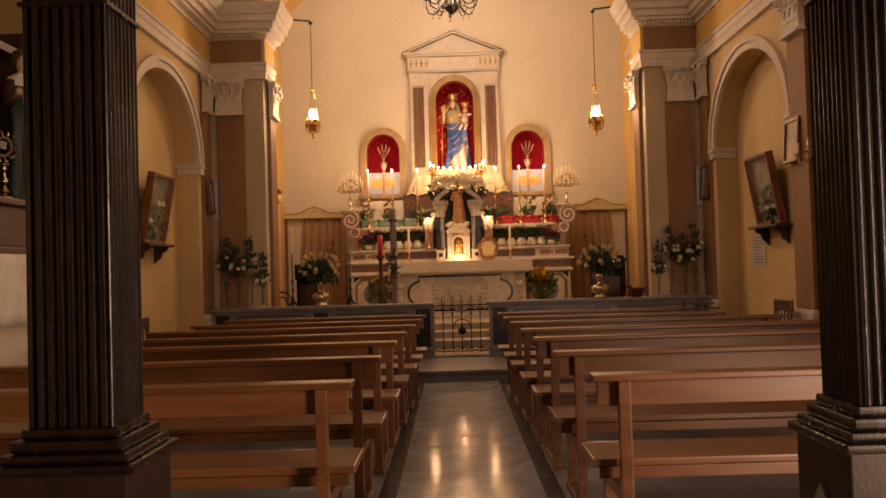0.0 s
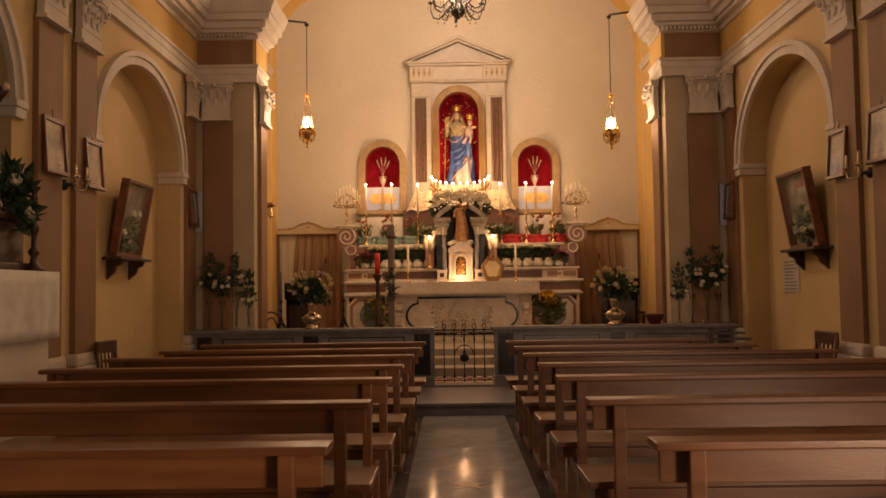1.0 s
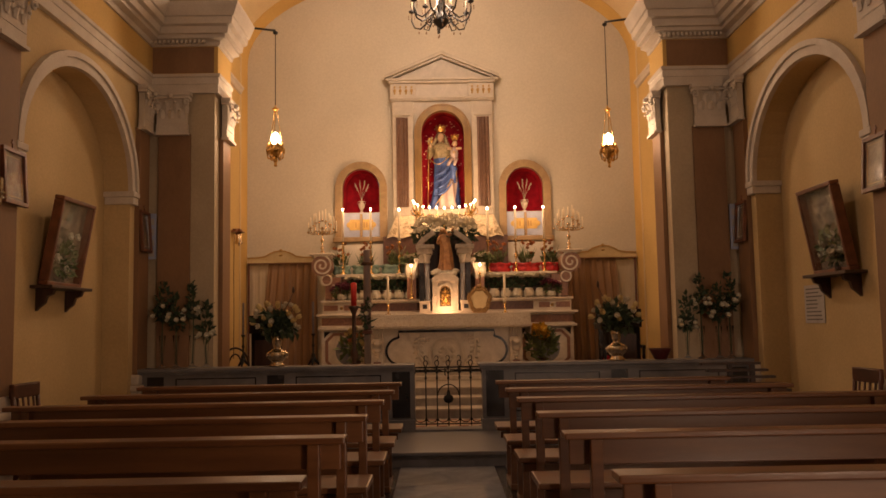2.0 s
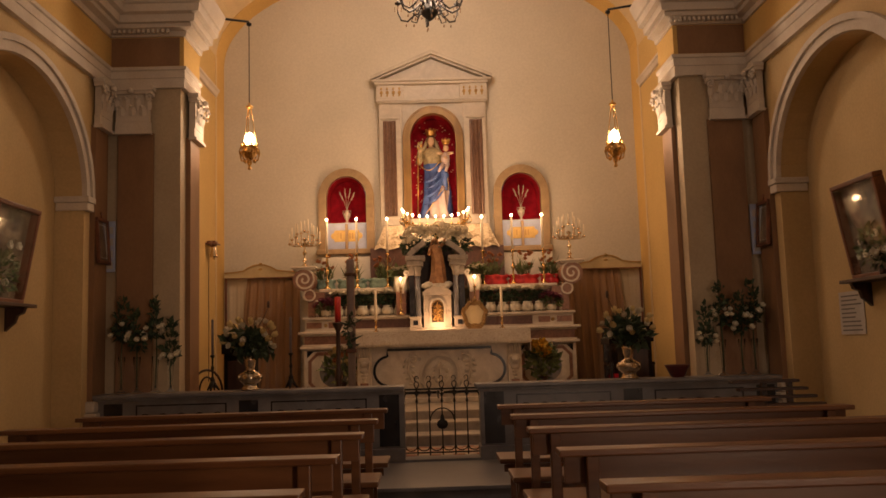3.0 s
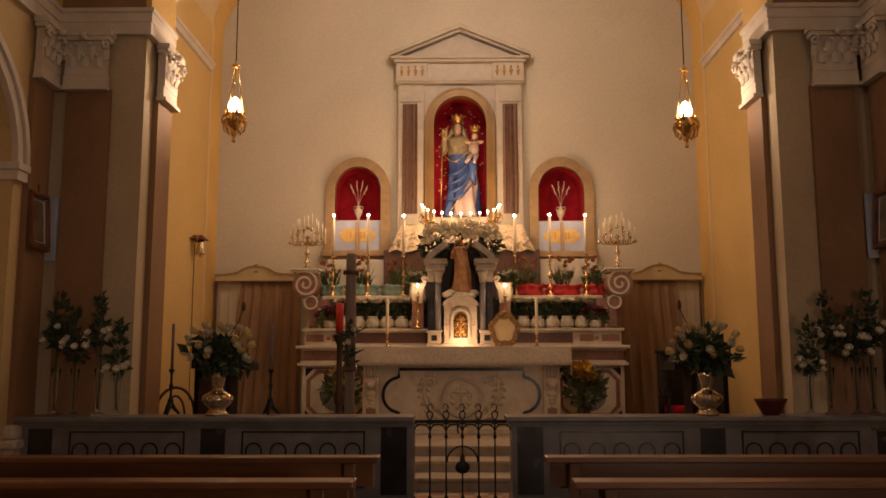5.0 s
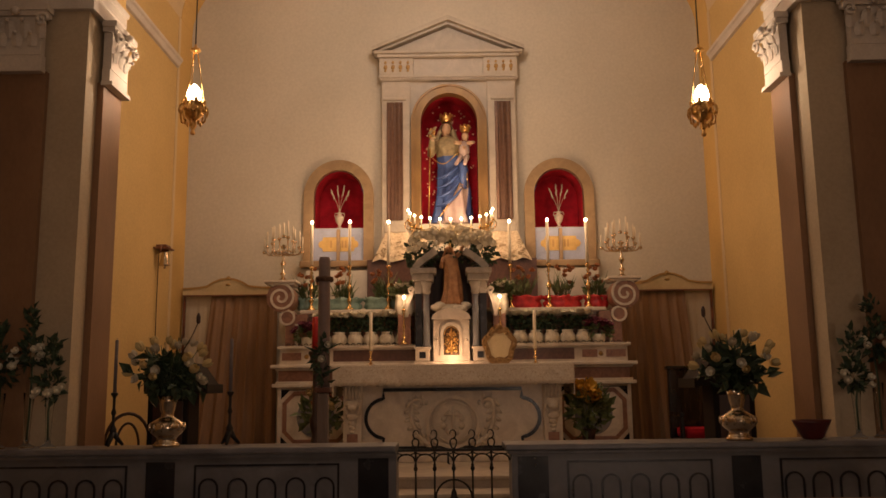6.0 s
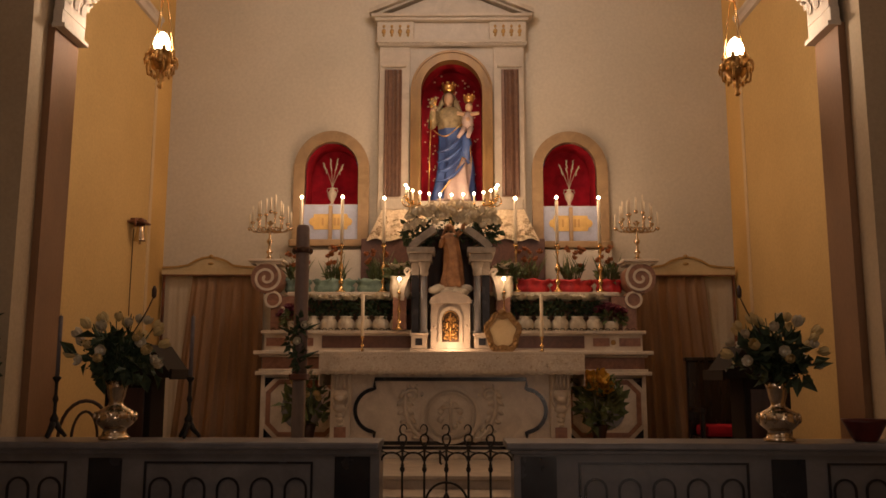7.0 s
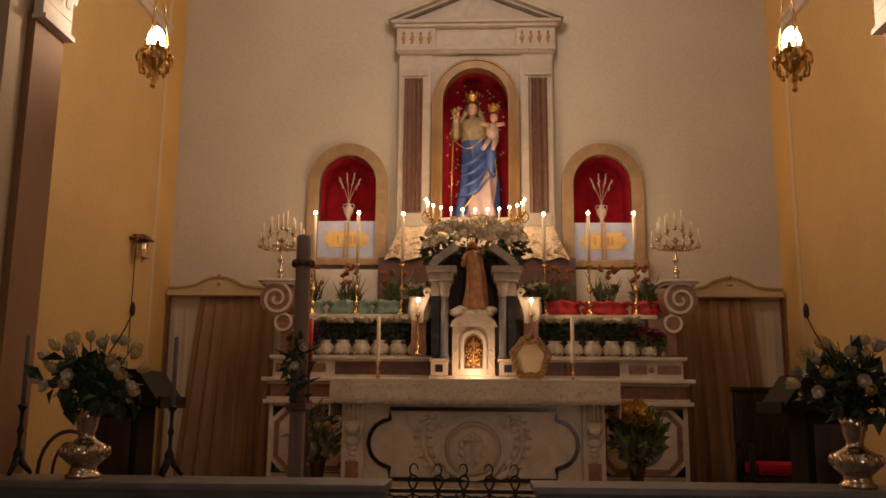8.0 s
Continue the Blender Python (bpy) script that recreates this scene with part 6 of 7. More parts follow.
# flower vases standing before the retable
rng = random.Random(13)
for s, bl in ((-1, ORANGE), (1, LILY)):
    t = thing("flower_vase", pose(CX + s * 1.39, 14.62, PLAT) @ Matrix.Scale(1.16, 4), "tall vase of yellow lilies and green leaves beside the altar", "flower vase", "altar lilies")
    bm = bm_new()
    lathe(bm, [(0.06, 0), (0.07, 0.02), (0.045, 0.10), (0.06, 0.20), (0.075, 0.26), (0.06, 0.26)], 16)
    part("vase", bm, DARK_WOOD, t)
    bm = bm_new()
    for j in range(22):
        a, r = rng.uniform(0, 6.28), rng.uniform(0.05, 0.20)
        tube(bm, [(0, 0, 0.24), (0.4 * r * math.cos(a), 0.4 * r * math.sin(a), 0.40), (r * math.cos(a), 0.7 * r * math.sin(a), rng.uniform(0.45, 0.68))], [0.005, 0.006, 0.002], 4)
    leaves(bm, (0, 0, 0.44), (0.19, 0.14, 0.20), 190 if s > 0 else 110, 0.10, rng, 0.6, shell=0.2)
    part("foliage", bm, LIGHT_LEAF, t)
    for j in range(12):
        a, r = rng.uniform(0, 6.28), 0.13 * math.sqrt(rng.random())
        share("blossom", LILY if s > 0 else CREAM_TULIP if j % 3 else ORANGE, t, aim((r * math.cos(a), -0.08 + 0.5 * r * math.sin(a), rng.uniform(0.52, 0.66) if s > 0 else rng.uniform(0.35, 0.66)), (rng.gauss(0, 0.5), -0.9, 0.5)))

# ---- chancel things ----
for s in (-1, 1):
    d = thing("curtained_doorway", pose(0, 0, 0), "curtained doorway with a cream shaped pelmet and gold crest", "doorway", "curtained doorways")
    x0, x1 = 2.07, 3.24

    def X(u):
        return s * u
    top = [(2.07, 2.345), (3.22, 2.345), (3.22, 2.43), (3.06, 2.436), (2.93, 2.455), (2.85, 2.505), (2.76, 2.54), (2.68, 2.548), (2.60, 2.54), (2.50, 2.505), (2.42, 2.455), (2.28, 2.436), (2.07, 2.43)]
    poly = [(X(u), v) for u, v in top]
    bm = bm_new()
    prism(bm, poly, xz, BACK_Y - 0.12, BACK_Y - 0.08)
    part("pelmet", bm, PELMET, d)
    bm = bm_new()
    ribbon(bm, xz, [(X(u), v) for u, v in top[2:]], 0.022, BACK_Y - 0.135, BACK_Y - 0.115)
    ball(bm, (X(2.67), BACK_Y - 0.13, 2.555), 0.026, (1.2, 0.5, 1), 1, rough=0.2)
    ball(bm, (X(2.67), BACK_Y - 0.125, 2.475), 0.022, (1.6, 0.4, 0.8), 1, rough=0.2)
    part("gilt_edge", bm, GILT, d, "gold painted edge and crest")
    bm = boxes((min(X(2.07), X(3.22)), max(X(2.07), X(3.22)), BACK_Y - 0.126, BACK_Y - 0.116, 2.335, 2.352))
    box(bm, *sorted((X(3.195), X(3.22))), BACK_Y - 0.09, BACK_Y - 0.06, CHANCEL_Z, 2.345)
    part("dark_edge", bm, FRAME_WOOD, d, "dark wooden edge")
    a, b = sorted((X(2.08), X(2.88)))
    bm = wavy_sheet(xz, a, b, CHANCEL_Z + 0.02, 2.37, BACK_Y - 0.075, 0.036, 6.0, n=110, lean=-0.22 if s < 0 else 0.18, rows=10, rng=random.Random(4 + s))
    part("curtain", bm, CURTAIN, d, "heavy ochre brown curtain")
    a, b = sorted((X(2.80), X(3.21)))
    bm = wavy_sheet(xz, a, b, CHANCEL_Z + 0.02, 2.37, BACK_Y - 0.035, 0.008, 3, rows=8, rng=random.Random(8 + s))
    part("pale_curtain", bm, PALE_CURTAIN, d, "pale curtain behind")


def vase_bouquet(x, y, label, seed):
    rng = random.Random(seed)
    t = thing("flower_vase", pose(x, y, RAIL_TOP), label, "flower vase", "rail bouquets")
    bm = bm_new()
    lathe(bm, [(r * 1.22, q * 1.22) for r, q in ((0.070, 0), (0.072, 0.012), (0.058, 0.022), (0.05, 0.045), (0.062, 0.055), (0.085, 0.075), (0.094, 0.10), (0.088, 0.125), (0.055, 0.145), (0.034, 0.158), (0.032, 0.175),
               (0.040, 0.20), (0.046, 0.235), (0.056, 0.27), (0.050, 0.27))], 24)
    for k in range(12):
        a = k / 12 * 6.283
        ball(bm, (0.110 * math.cos(a), 0.110 * math.sin(a), 0.128), 0.024, (0.6, 0.6, 1.3), 1)
    part("vase", bm, SILVER, t, "embossed silver-gilt urn")
    bm = bm_new()
    leaves(bm, (0, 0, 0.47), (0.15, 0.13, 0.125), 220, 0.08, rng, 0.25, shell=0.15)
    for k in range(7):
        a = k * 0.9
        leaves(bm, (0.175 * math.cos(a), 0.14 * math.sin(a), 0.40 + 0.08 * (k % 3)), (0.06, 0.05, 0.05), 9, 0.09, rng, 0.1)
    for j in range(30):
        a, r = rng.uniform(0, 6.28), rng.uniform(0.05, 0.20)
        tube(bm, [(0, 0, 0.31), (0.3 * r * math.cos(a), 0.3 * r * math.sin(a), 0.42), (r * math.cos(a), r * 0.8 * math.sin(a), rng.uniform(0.46, 0.72))], [0.005, 0.005, 0.003], 4)
    part("foliage", bm, LEAF, t)
    for j in range(25):
        a = j * 2.4 + rng.uniform(-0.3, 0.3)
        q = (j + 0.5) / 25
        el = -0.35 + 1.75 * q
        p = Vector((0.23 * math.cos(a) * math.cos(el * 0.8), 0.18 * math.sin(a) * math.cos(el * 0.8), 0.485 + 0.185 * math.sin(el)))
        d = Vector((p.x, p.y, (p.z - 0.44) * 1.2))
        share("blossom", CREAM_TULIP if j % 3 else TULIP, t, aim(p, d, rng.random() * 6) @ Matrix.Scale(rng.uniform(0.85, 1.15), 4))
    for j in range(6):
        a = j * 1.05 + 0.4
        p = Vector((0.19 * math.cos(a), 0.15 * math.sin(a) - 0.03, 0.44 + 0.05 * (j % 3)))
        share("blossom", ROSE, t, aim(p, (p.x, p.y - 0.08, 0.05), j) @ Matrix.Scale(0.75, 4))
    bm = bm_new()
    e = 1 if x < 0 else -1
    tube(bm, [(e * 0.05, 0, 0.56), (e * 0.14, 0.02, 0.73), (e * 0.175, 0.02, 0.81)], 0.004, 5)
    lathe(bm, [(0.004, 0), (0.014, 0.012), (0.015, 0.05), (0.006, 0.075)], 8, (e * 0.178, 0.02, 0.805))
    part("bulrush", bm, DARK_WOOD, t, "dark bulrush head")


vase_bouquet(-1.87, 11.27, "embossed silver-gilt urn with cream tulips on the communion rail", 31)
vase_bouquet(1.885, 11.24, "embossed silver-gilt urn with cream tulips on the communion rail", 32)


def tall_vase(x, y, h, seed):
    """A slim glass vase on the rail with one bare stem and a head of white roses and leaves."""
    rng = random.Random(seed)
    t = thing("glass_vase", pose(x, y, RAIL_TOP), "slim clear glass vase with tall white roses on the rail", "flower vase", "slim glass vases")
    bm = bm_new()
    lathe(bm, [(0.050, 0), (0.052, 0.01), (0.018, 0.03), (0.020, 0.10), (0.026, 0.24), (0.036, 0.36), (0.033, 0.36), (0.022, 0.24), (0.015, 0.10), (0.008, 0.04)], 16)
    g = part("glass", bm, THIN_GLASS, t, "clear glass")
    g.visible_shadow = False
    bm = bm_new()
    tube(bm, [(0, 0, 0.05), (rng.gauss(0, 0.008), 0, h * 0.6), (rng.gauss(0, 0.015), 0, h)], 0.007, 6)
    part("stem", bm, LEAF, t)
    bm = bm_new()
    leaves(bm, (0, 0, h + 0.02), (0.070, 0.065, 0.10), 90, 0.062, rng, 0.2, shell=0.15)
    for k in range(3):
        leaves(bm, (rng.gauss(0, 0.02), 0, h + 0.16 + 0.06 * k), (0.035, 0.03, 0.05), 14, 0.06, rng, 1.2)
    part("foliage", bm, LEAF, t)
    for j in range(6):
        a = j * 2.4 + rng.random()
        p = (0.085 * math.cos(a), -0.04 + 0.06 * math.sin(a), h + rng.uniform(-0.06, 0.12))
        share("blossom", ROSE, t, aim(p, (p[0] * 3, -0.8, 0.6)) @ Matrix.Scale(rng.uniform(0.55, 0.75), 4))


for x, y, h, sd in ((-3.15, 11.30, 0.60, 41), (-2.98, 11.25, 0.48, 42), (-2.82, 11.32, 0.60, 43), (-2.65, 11.26, 0.385, 44),
                    (2.68, 11.26, 0.385, 45), (2.86, 11.32, 0.60, 46), (3.03, 11.25, 0.49, 47), (3.18, 11.31, 0.60, 48)):
    tall_vase(x, y, h, sd)

for x, y, h in ((-2.27, 11.38, 0.65), (-1.49, 11.40, 0.65)):
    c = thing("candlestick", pose(x, y, RAIL_TOP), "dark bronze candlestick with a grey candle on the rail", "candlestick", "rail candlesticks")
    bm = bm_new()
    for k in range(3):
        a = k * 2.094 + 0.5
        tube(bm, [(0, 0, 0.10), (0.03 * math.cos(a), 0.03 * math.sin(a), 0.05), (0.068 * math.cos(a), 0.068 * math.sin(a), 0.006)], [0.02, 0.016, 0.010], 7)
    part("foot", bm, IRON, c)
    bm = bm_new()
    lathe(bm, [(0.02, 0), (0.025, 0.03), (0.010, 0.06), (0.010, 0.12), (0.018, 0.14), (0.009, 0.17), (0.010, 0.24), (0.024, 0.262), (0.024, 0.27), (0.014, 0.275)], 12, (0, 0, 0.08))
    part("stem", bm, IRON, c)
    candle(c, 0, 0, 0.355, h + 0.06, 0.012, mat("grey_wax", (0.20, 0.18, 0.19), (0.15, 0.13, 0.14), 0.5, 10, 60))

bowl_ = thing("offering_bowl", pose(2.37, 11.25, RAIL_TOP), "dark red boat-shaped bowl on the communion rail", "bowl")
bm = bm_new()
lathe(bm, [(0.055, 0), (0.07, 0.01), (0.12, 0.105), (0.13, 0.125), (0.115, 0.12), (0.06, 0.02)], 24, squash=(1, 0.62))
part("shell", bm, mat("dark_red_lacquer", (0.11, 0.015, 0.012), (0.07, 0.01, 0.01), 0.35, 10, 60), bowl_)

# tall candle with greenery behind the rail, and the red candle
cr = thing("tall_candle", pose(-0.905, 11.72, CHANCEL_Z), "tall thick dark mauve candle with collar and greenery on a post", "candle")
bm = bm_new()
lathe(bm, [(0.046, 1.08), (0.045, 1.3), (0.042, 2.0), (0.037, 2.02), (0.004, 2.022)], 20)
part("wax_column", bm, PURPLE_WAX, cr)
bm = bm_new()
lathe(bm, [(0.044, 1.840), (0.056, 1.846), (0.066, 1.865), (0.062, 1.875), (0.043, 1.878)], 20, wob=0.05, lobes=9)
for k in range(9):
    a = k * 0.698
    ball(bm, (0.058 * math.cos(a), 0.058 * math.sin(a), 1.852), 0.011, (1, 1, 1.6), 1)
part("drip_collar", bm, mat("dull_bronze", (0.16, 0.085, 0.05), (0.10, 0.05, 0.03), 0.5, 14, 70, metal=0.4), cr, "scalloped dull bronze collar")
part("socket", boxes((-0.056, 0.056, -0.056, 0.056, 1.04, 1.08), bevel=0.008), FRAME_WOOD, cr, "brown wooden socket box")
part("post", boxes((-0.038, 0.038, -0.038, 0.038, 0.05, 1.04), bevel=0.010), mat("weathered_post", (0.23, 0.165, 0.125), (0.14, 0.10, 0.075), 0.5, 6, 70, stretch=(3, 3, 0.4), bump=0.3), cr)
part("foot", boxes((-0.22, 0.22, -0.22, 0.22, 0.0, 0.05), bevel=0.01), DARK_WOOD, cr)
rng = random.Random(17)
bm = bm_new()
for z, r, n in ((1.39, 0.03, 14), (1.34, 0.045, 22), (1.27, 0.035, 20), (1.19, 0.03, 16), (1.13, 0.03, 10)):
    leaves(bm, (rng.uniform(-0.03, 0.02), -0.06, z), (r, 0.03, 0.05), n, 0.055, rng, -0.1, shell=0.2)
for e, z in ((-1, 1.35), (1, 1.20), (1, 1.37)):
    tube(bm, [(0, -0.06, z - 0.03), (e * 0.06, -0.06, z - 0.01), (e * 0.13, -0.06, z + 0.02)], [0.006, 0.012, 0.002], 5)
part("garland", bm, LEAF, cr, "dark green garland")
for z, dx in ((1.27, 0.0), (1.37, 0.045)):
    share("blossom", ROSE, cr, aim((dx, -0.09, z), (dx, -1, 0.3)) @ Matrix.Scale(0.6, 4))
pc = thing("paschal_candle", pose(-1.25, 13.62, PLAT), "thick red candle on a dark turned wooden stand", "candle")
bm = bm_new()
lathe(bm, [(0.12, 0), (0.12, 0.03), (0.09, 0.05), (0.05, 0.10), (0.045, 0.16), (0.065, 0.20), (0.045, 0.25), (0.03, 0.32), (0.05, 0.40), (0.055, 0.46), (0.03, 0.52), (0.028, 0.98), (0.05, 1.03), (0.075, 1.08), (0.07, 1.095)], 16)
part("stand", bm, DARK_WOOD, pc)
candle(pc, 0, 0, 1.095, 1.42, 0.040, RED_WAX)

# lecterns, high-backed seat, bentwood chair
LECTERN_WOOD = mat("matt_black_brown_wood", (0.018, 0.011, 0.008), (0.011, 0.007, 0.005), 0.75, 7, 80, stretch=(3, 3, 0.4), bump=0.15, spec=0.2)


def lectern(x, y, z, s, label):
    """A boxy lectern whose steep desk slopes towards the middle of the chancel."""
    t = thing("lectern", pose(x, y, z), label, "lectern", "lecterns")
    part("post", boxes((-0.165, 0.165, -0.15, 0.15, 0.04, 1.06), bevel=0.01), LECTERN_WOOD, t)
    part("foot", boxes((-0.185, 0.185, -0.19, 0.19, 0.0, 0.04), bevel=0.01), LECTERN_WOOD, t)
    bm = bm_new()
    prism(bm, [(s * u, v) for u, v in ((-0.31, 1.05), (-0.315, 1.09), (-0.17, 1.285), (0.17, 1.285), (0.17, 1.06), (-0.17, 1.06))], xz, -0.24, 0.24)
    part("desk", bm, LECTERN_WOOD, t)
    part("ledge", boxes((*sorted((s * -0.335, s * -0.316)), -0.24, 0.24, 1.04, 1.115), bevel=0.004), LECTERN_WOOD, t)
    part("front_panel", boxes((-0.12, 0.12, -0.158, -0.148, 0.12, 0.98), bevel=0.004), DARK_WOOD, t)


lectern(-2.25, 12.6, CHANCEL_Z, -1, "dark wooden lectern with a steep desk beside the altar steps")
lectern(2.27, 12.6, CHANCEL_Z, 1, "dark wooden lectern with a steep desk near the red-cushioned seat")
st = thing("celebrant_seat", pose(2.66, 14.6, CHANCEL_Z), "dark high-backed wooden seat with a red cushion", "chair")
part("backrest", boxes((-0.30, 0.30, 0.22, 0.27, 0.35, 1.22), bevel=0.01), COLUMN_WOOD, st)
part("back_rail", boxes((-0.32, 0.32, 0.20, 0.285, 1.22, 1.26), bevel=0.01), COLUMN_WOOD, st)
part("seat", boxes((-0.28, 0.28, -0.22, 0.22, 0.45, 0.51), bevel=0.01), COLUMN_WOOD, st)
part("cushion", boxes((-0.25, 0.25, -0.21, 0.20, 0.515, 0.62), bevel=0.04), VELVET, st, "red velvet cushion")
for sx in (-1, 1):
    for sy in (-1, 1):
        part("leg", boxes((sx * 0.255 - 0.025, sx * 0.255 + 0.025, sy * 0.19 - 0.025, sy * 0.19 + 0.025, 0, 0.45)), COLUMN_WOOD, st)
    part("armrest", boxes((sx * 0.285 - 0.025, sx * 0.285 + 0.025, -0.22, 0.22, 0.74, 0.78), (sx * 0.285 - 0.02, sx * 0.285 + 0.02, -0.21, -0.16, 0.45, 0.74), bevel=0.006), COLUMN_WOOD, st)
ch = thing("bentwood_chair", pose(-2.62, 12.65, CHANCEL_Z, 0, 0, 25), "dark bentwood chair with a hooped back", "chair")
bm = bm_new()
tube(bm, [(-0.18, 0.18, 0.44)] + [(-0.18 * math.cos(a), 0.20, 0.62 + 0.26 * math.sin(a)) for a in [k / 12 * math.pi for k in range(13)]] + [(0.18, 0.18, 0.44)], 0.014, 8)
part("back_hoop", bm, DARK_WOOD, ch)
bm = bm_new()
tube(bm, [(-0.09, 0.18, 0.44)] + [(-0.09 * math.cos(a), 0.195, 0.60 + 0.20 * math.sin(a)) for a in [k / 12 * math.pi for k in range(13)]] + [(0.09, 0.18, 0.44)], 0.011, 8)
part("inner_hoop", bm, DARK_WOOD, ch)
bm = bm_new()
lathe(bm, [(0.19, 0), (0.20, 0.015), (0.19, 0.03)], 24, (0, 0, 0.43))
part("seat", bm, FRAME_WOOD, ch)
for k in range(4):
    a = 0.785 + k * 1.571
    bm = bm_new()
    tube(bm, [(0.15 * math.cos(a), 0.15 * math.sin(a), 0.43), (0.20 * math.cos(a), 0.20 * math.sin(a), 0.0)], 0.014, 8)
    part("leg", bm, DARK_WOOD, ch)

# lantern box with its conduit on the chancel wall
ln_ = thing("wall_lantern", pose(-3.26, 14.95, 2.72), "small brass wall lantern with a hanging cord", "wall lamp")
bm = bm_new()
box(bm, 0.0, 0.17, -0.11, 0.11, 0.05, 0.07, bevel=0.008)
box(bm, 0.02, 0.14, -0.08, 0.08, 0.07, 0.10, bevel=0.008)
for e in (-1, 1):
    tube(bm, [(0.09, e * 0.08, 0.09), (0.09, e * 0.12, 0.06), (0.09, e * 0.115, 0.0)], 0.014, 7)
part("hood", bm, FRAME_WOOD, ln_)
bm = bm_new()
lathe(bm, [(0.010, -0.165), (0.016, -0.15), (0.012, -0.135), (0.060, -0.13), (0.056, -0.11), (0.042, -0.05), (0.036, 0.0), (0.045, 0.05)], 14, (0.10, 0, 0))
part("glass_drum", bm, SILVER, ln_)
bm = bm_new()
tube(bm, [(0.03, 0.0, 0.0), (0.02, 0.02, -0.6), (0.03, 0.0, -1.2), (0.02, 0.03, -1.9)], 0.005, 5)
part("cord", bm, IRON, ln_)

# sanctuary lamps on iron brackets
for s, (x, y, FLAME_Z) in zip((-1, 1), LAMP_XYZ):
    l = thing("sanctuary_lamp", pose(x, y, FLAME_Z), "ornate gilt hanging lamp with a lit glass bulb", "hanging lamp", "sanctuary lamps")
    bm = bm_new()
    lathe(bm, [(0.012, -0.30), (0.022, -0.285), (0.012, -0.26), (0.03, -0.22), (0.022, -0.19), (0.060, -0.15), (0.084, -0.115), (0.088, -0.085), (0.076, -0.06), (0.092, -0.045), (0.092, -0.03), (0.05, -0.025)], 24, wob=0.07, lobes=8)
    for k in range(6):
        a = k * 1.047
        ca, sa = math.cos(a), math.sin(a)
        tube(bm, [(0.075 * ca, 0.075 * sa, -0.08), (0.105 * ca, 0.105 * sa, -0.13), (0.095 * ca, 0.095 * sa, -0.19), (0.075 * ca, 0.075 * sa, -0.20)], 0.009, 6)
        ball(bm, (0.085 * ca, 0.085 * sa, -0.02), 0.018, (1, 1, 1.8), 1)
        cb, sb = math.cos(a + 0.52), math.sin(a + 0.52)
        tube(bm, [(0.080 * cb, 0.080 * sb, -0.04), (0.108 * cb, 0.108 * sb, -0.06), (0.118 * cb, 0.118 * sb, -0.10), (0.112 * cb, 0.112 * sb, -0.14)], [0.010, 0.012, 0.009, 0.003], 6)
        ball(bm, (0.062 * cb, 0.062 * sb, -0.20), 0.013, (1, 1, 2.0), 1)
        ball(bm, (0.10 * ca, 0.10 * sa, -0.10), 0.016, (1, 1, 1.5), 1)
    part("cup", bm, GOLD, l, "pierced gilt cup")
    bm = bm_new()
    lathe(bm, [(0.030, -0.03), (0.053, 0.0), (0.061, 0.035), (0.051, 0.082), (0.029, 0.118), (0.005, 0.136)], 16)
    bulb = part("bulb", bm, BULB, l, "glowing glass bulb")
    bulb.visible_shadow = False
    bm = bm_new()
    for k in range(3):
        a = k * 2.094 + 0.5
        tube(bm, [(0.088 * math.cos(a), 0.088 * math.sin(a), -0.03), (0.018 * math.cos(a), 0.018 * math.sin(a), 0.42)], 0.006, 5)
    part("chains", bm, BRASS, l)
    bm = bm_new()
    lathe(bm, [(0.02, 0), (0.045, 0.015), (0.04, 0.03), (0.012, 0.045), (0.01, 0.07)], 12, (0, 0, 0.41))
    part("crown_plate", bm, GOLD, l)
    bm = bm_new()
    tube(bm, [(0, 0, 0.47), (0, 0, 5.0 - FLAME_Z)], 0.006, 5)
    part("cord", bm, IRON, l)
    bm = bm_new()
    tube(bm, [(s * 2.64 - x, 11.95 - y, 5.02 - FLAME_Z), (s * 0.25, -0.10, 5.03 - FLAME_Z), (0, 0, 5.03 - FLAME_Z)], 0.014, 6)
    ball(bm, (0, 0, 5.0 - FLAME_Z), 0.035, (1, 1, 0.8), 1)
    part("bracket", bm, IRON, l, "dark iron wall bracket")

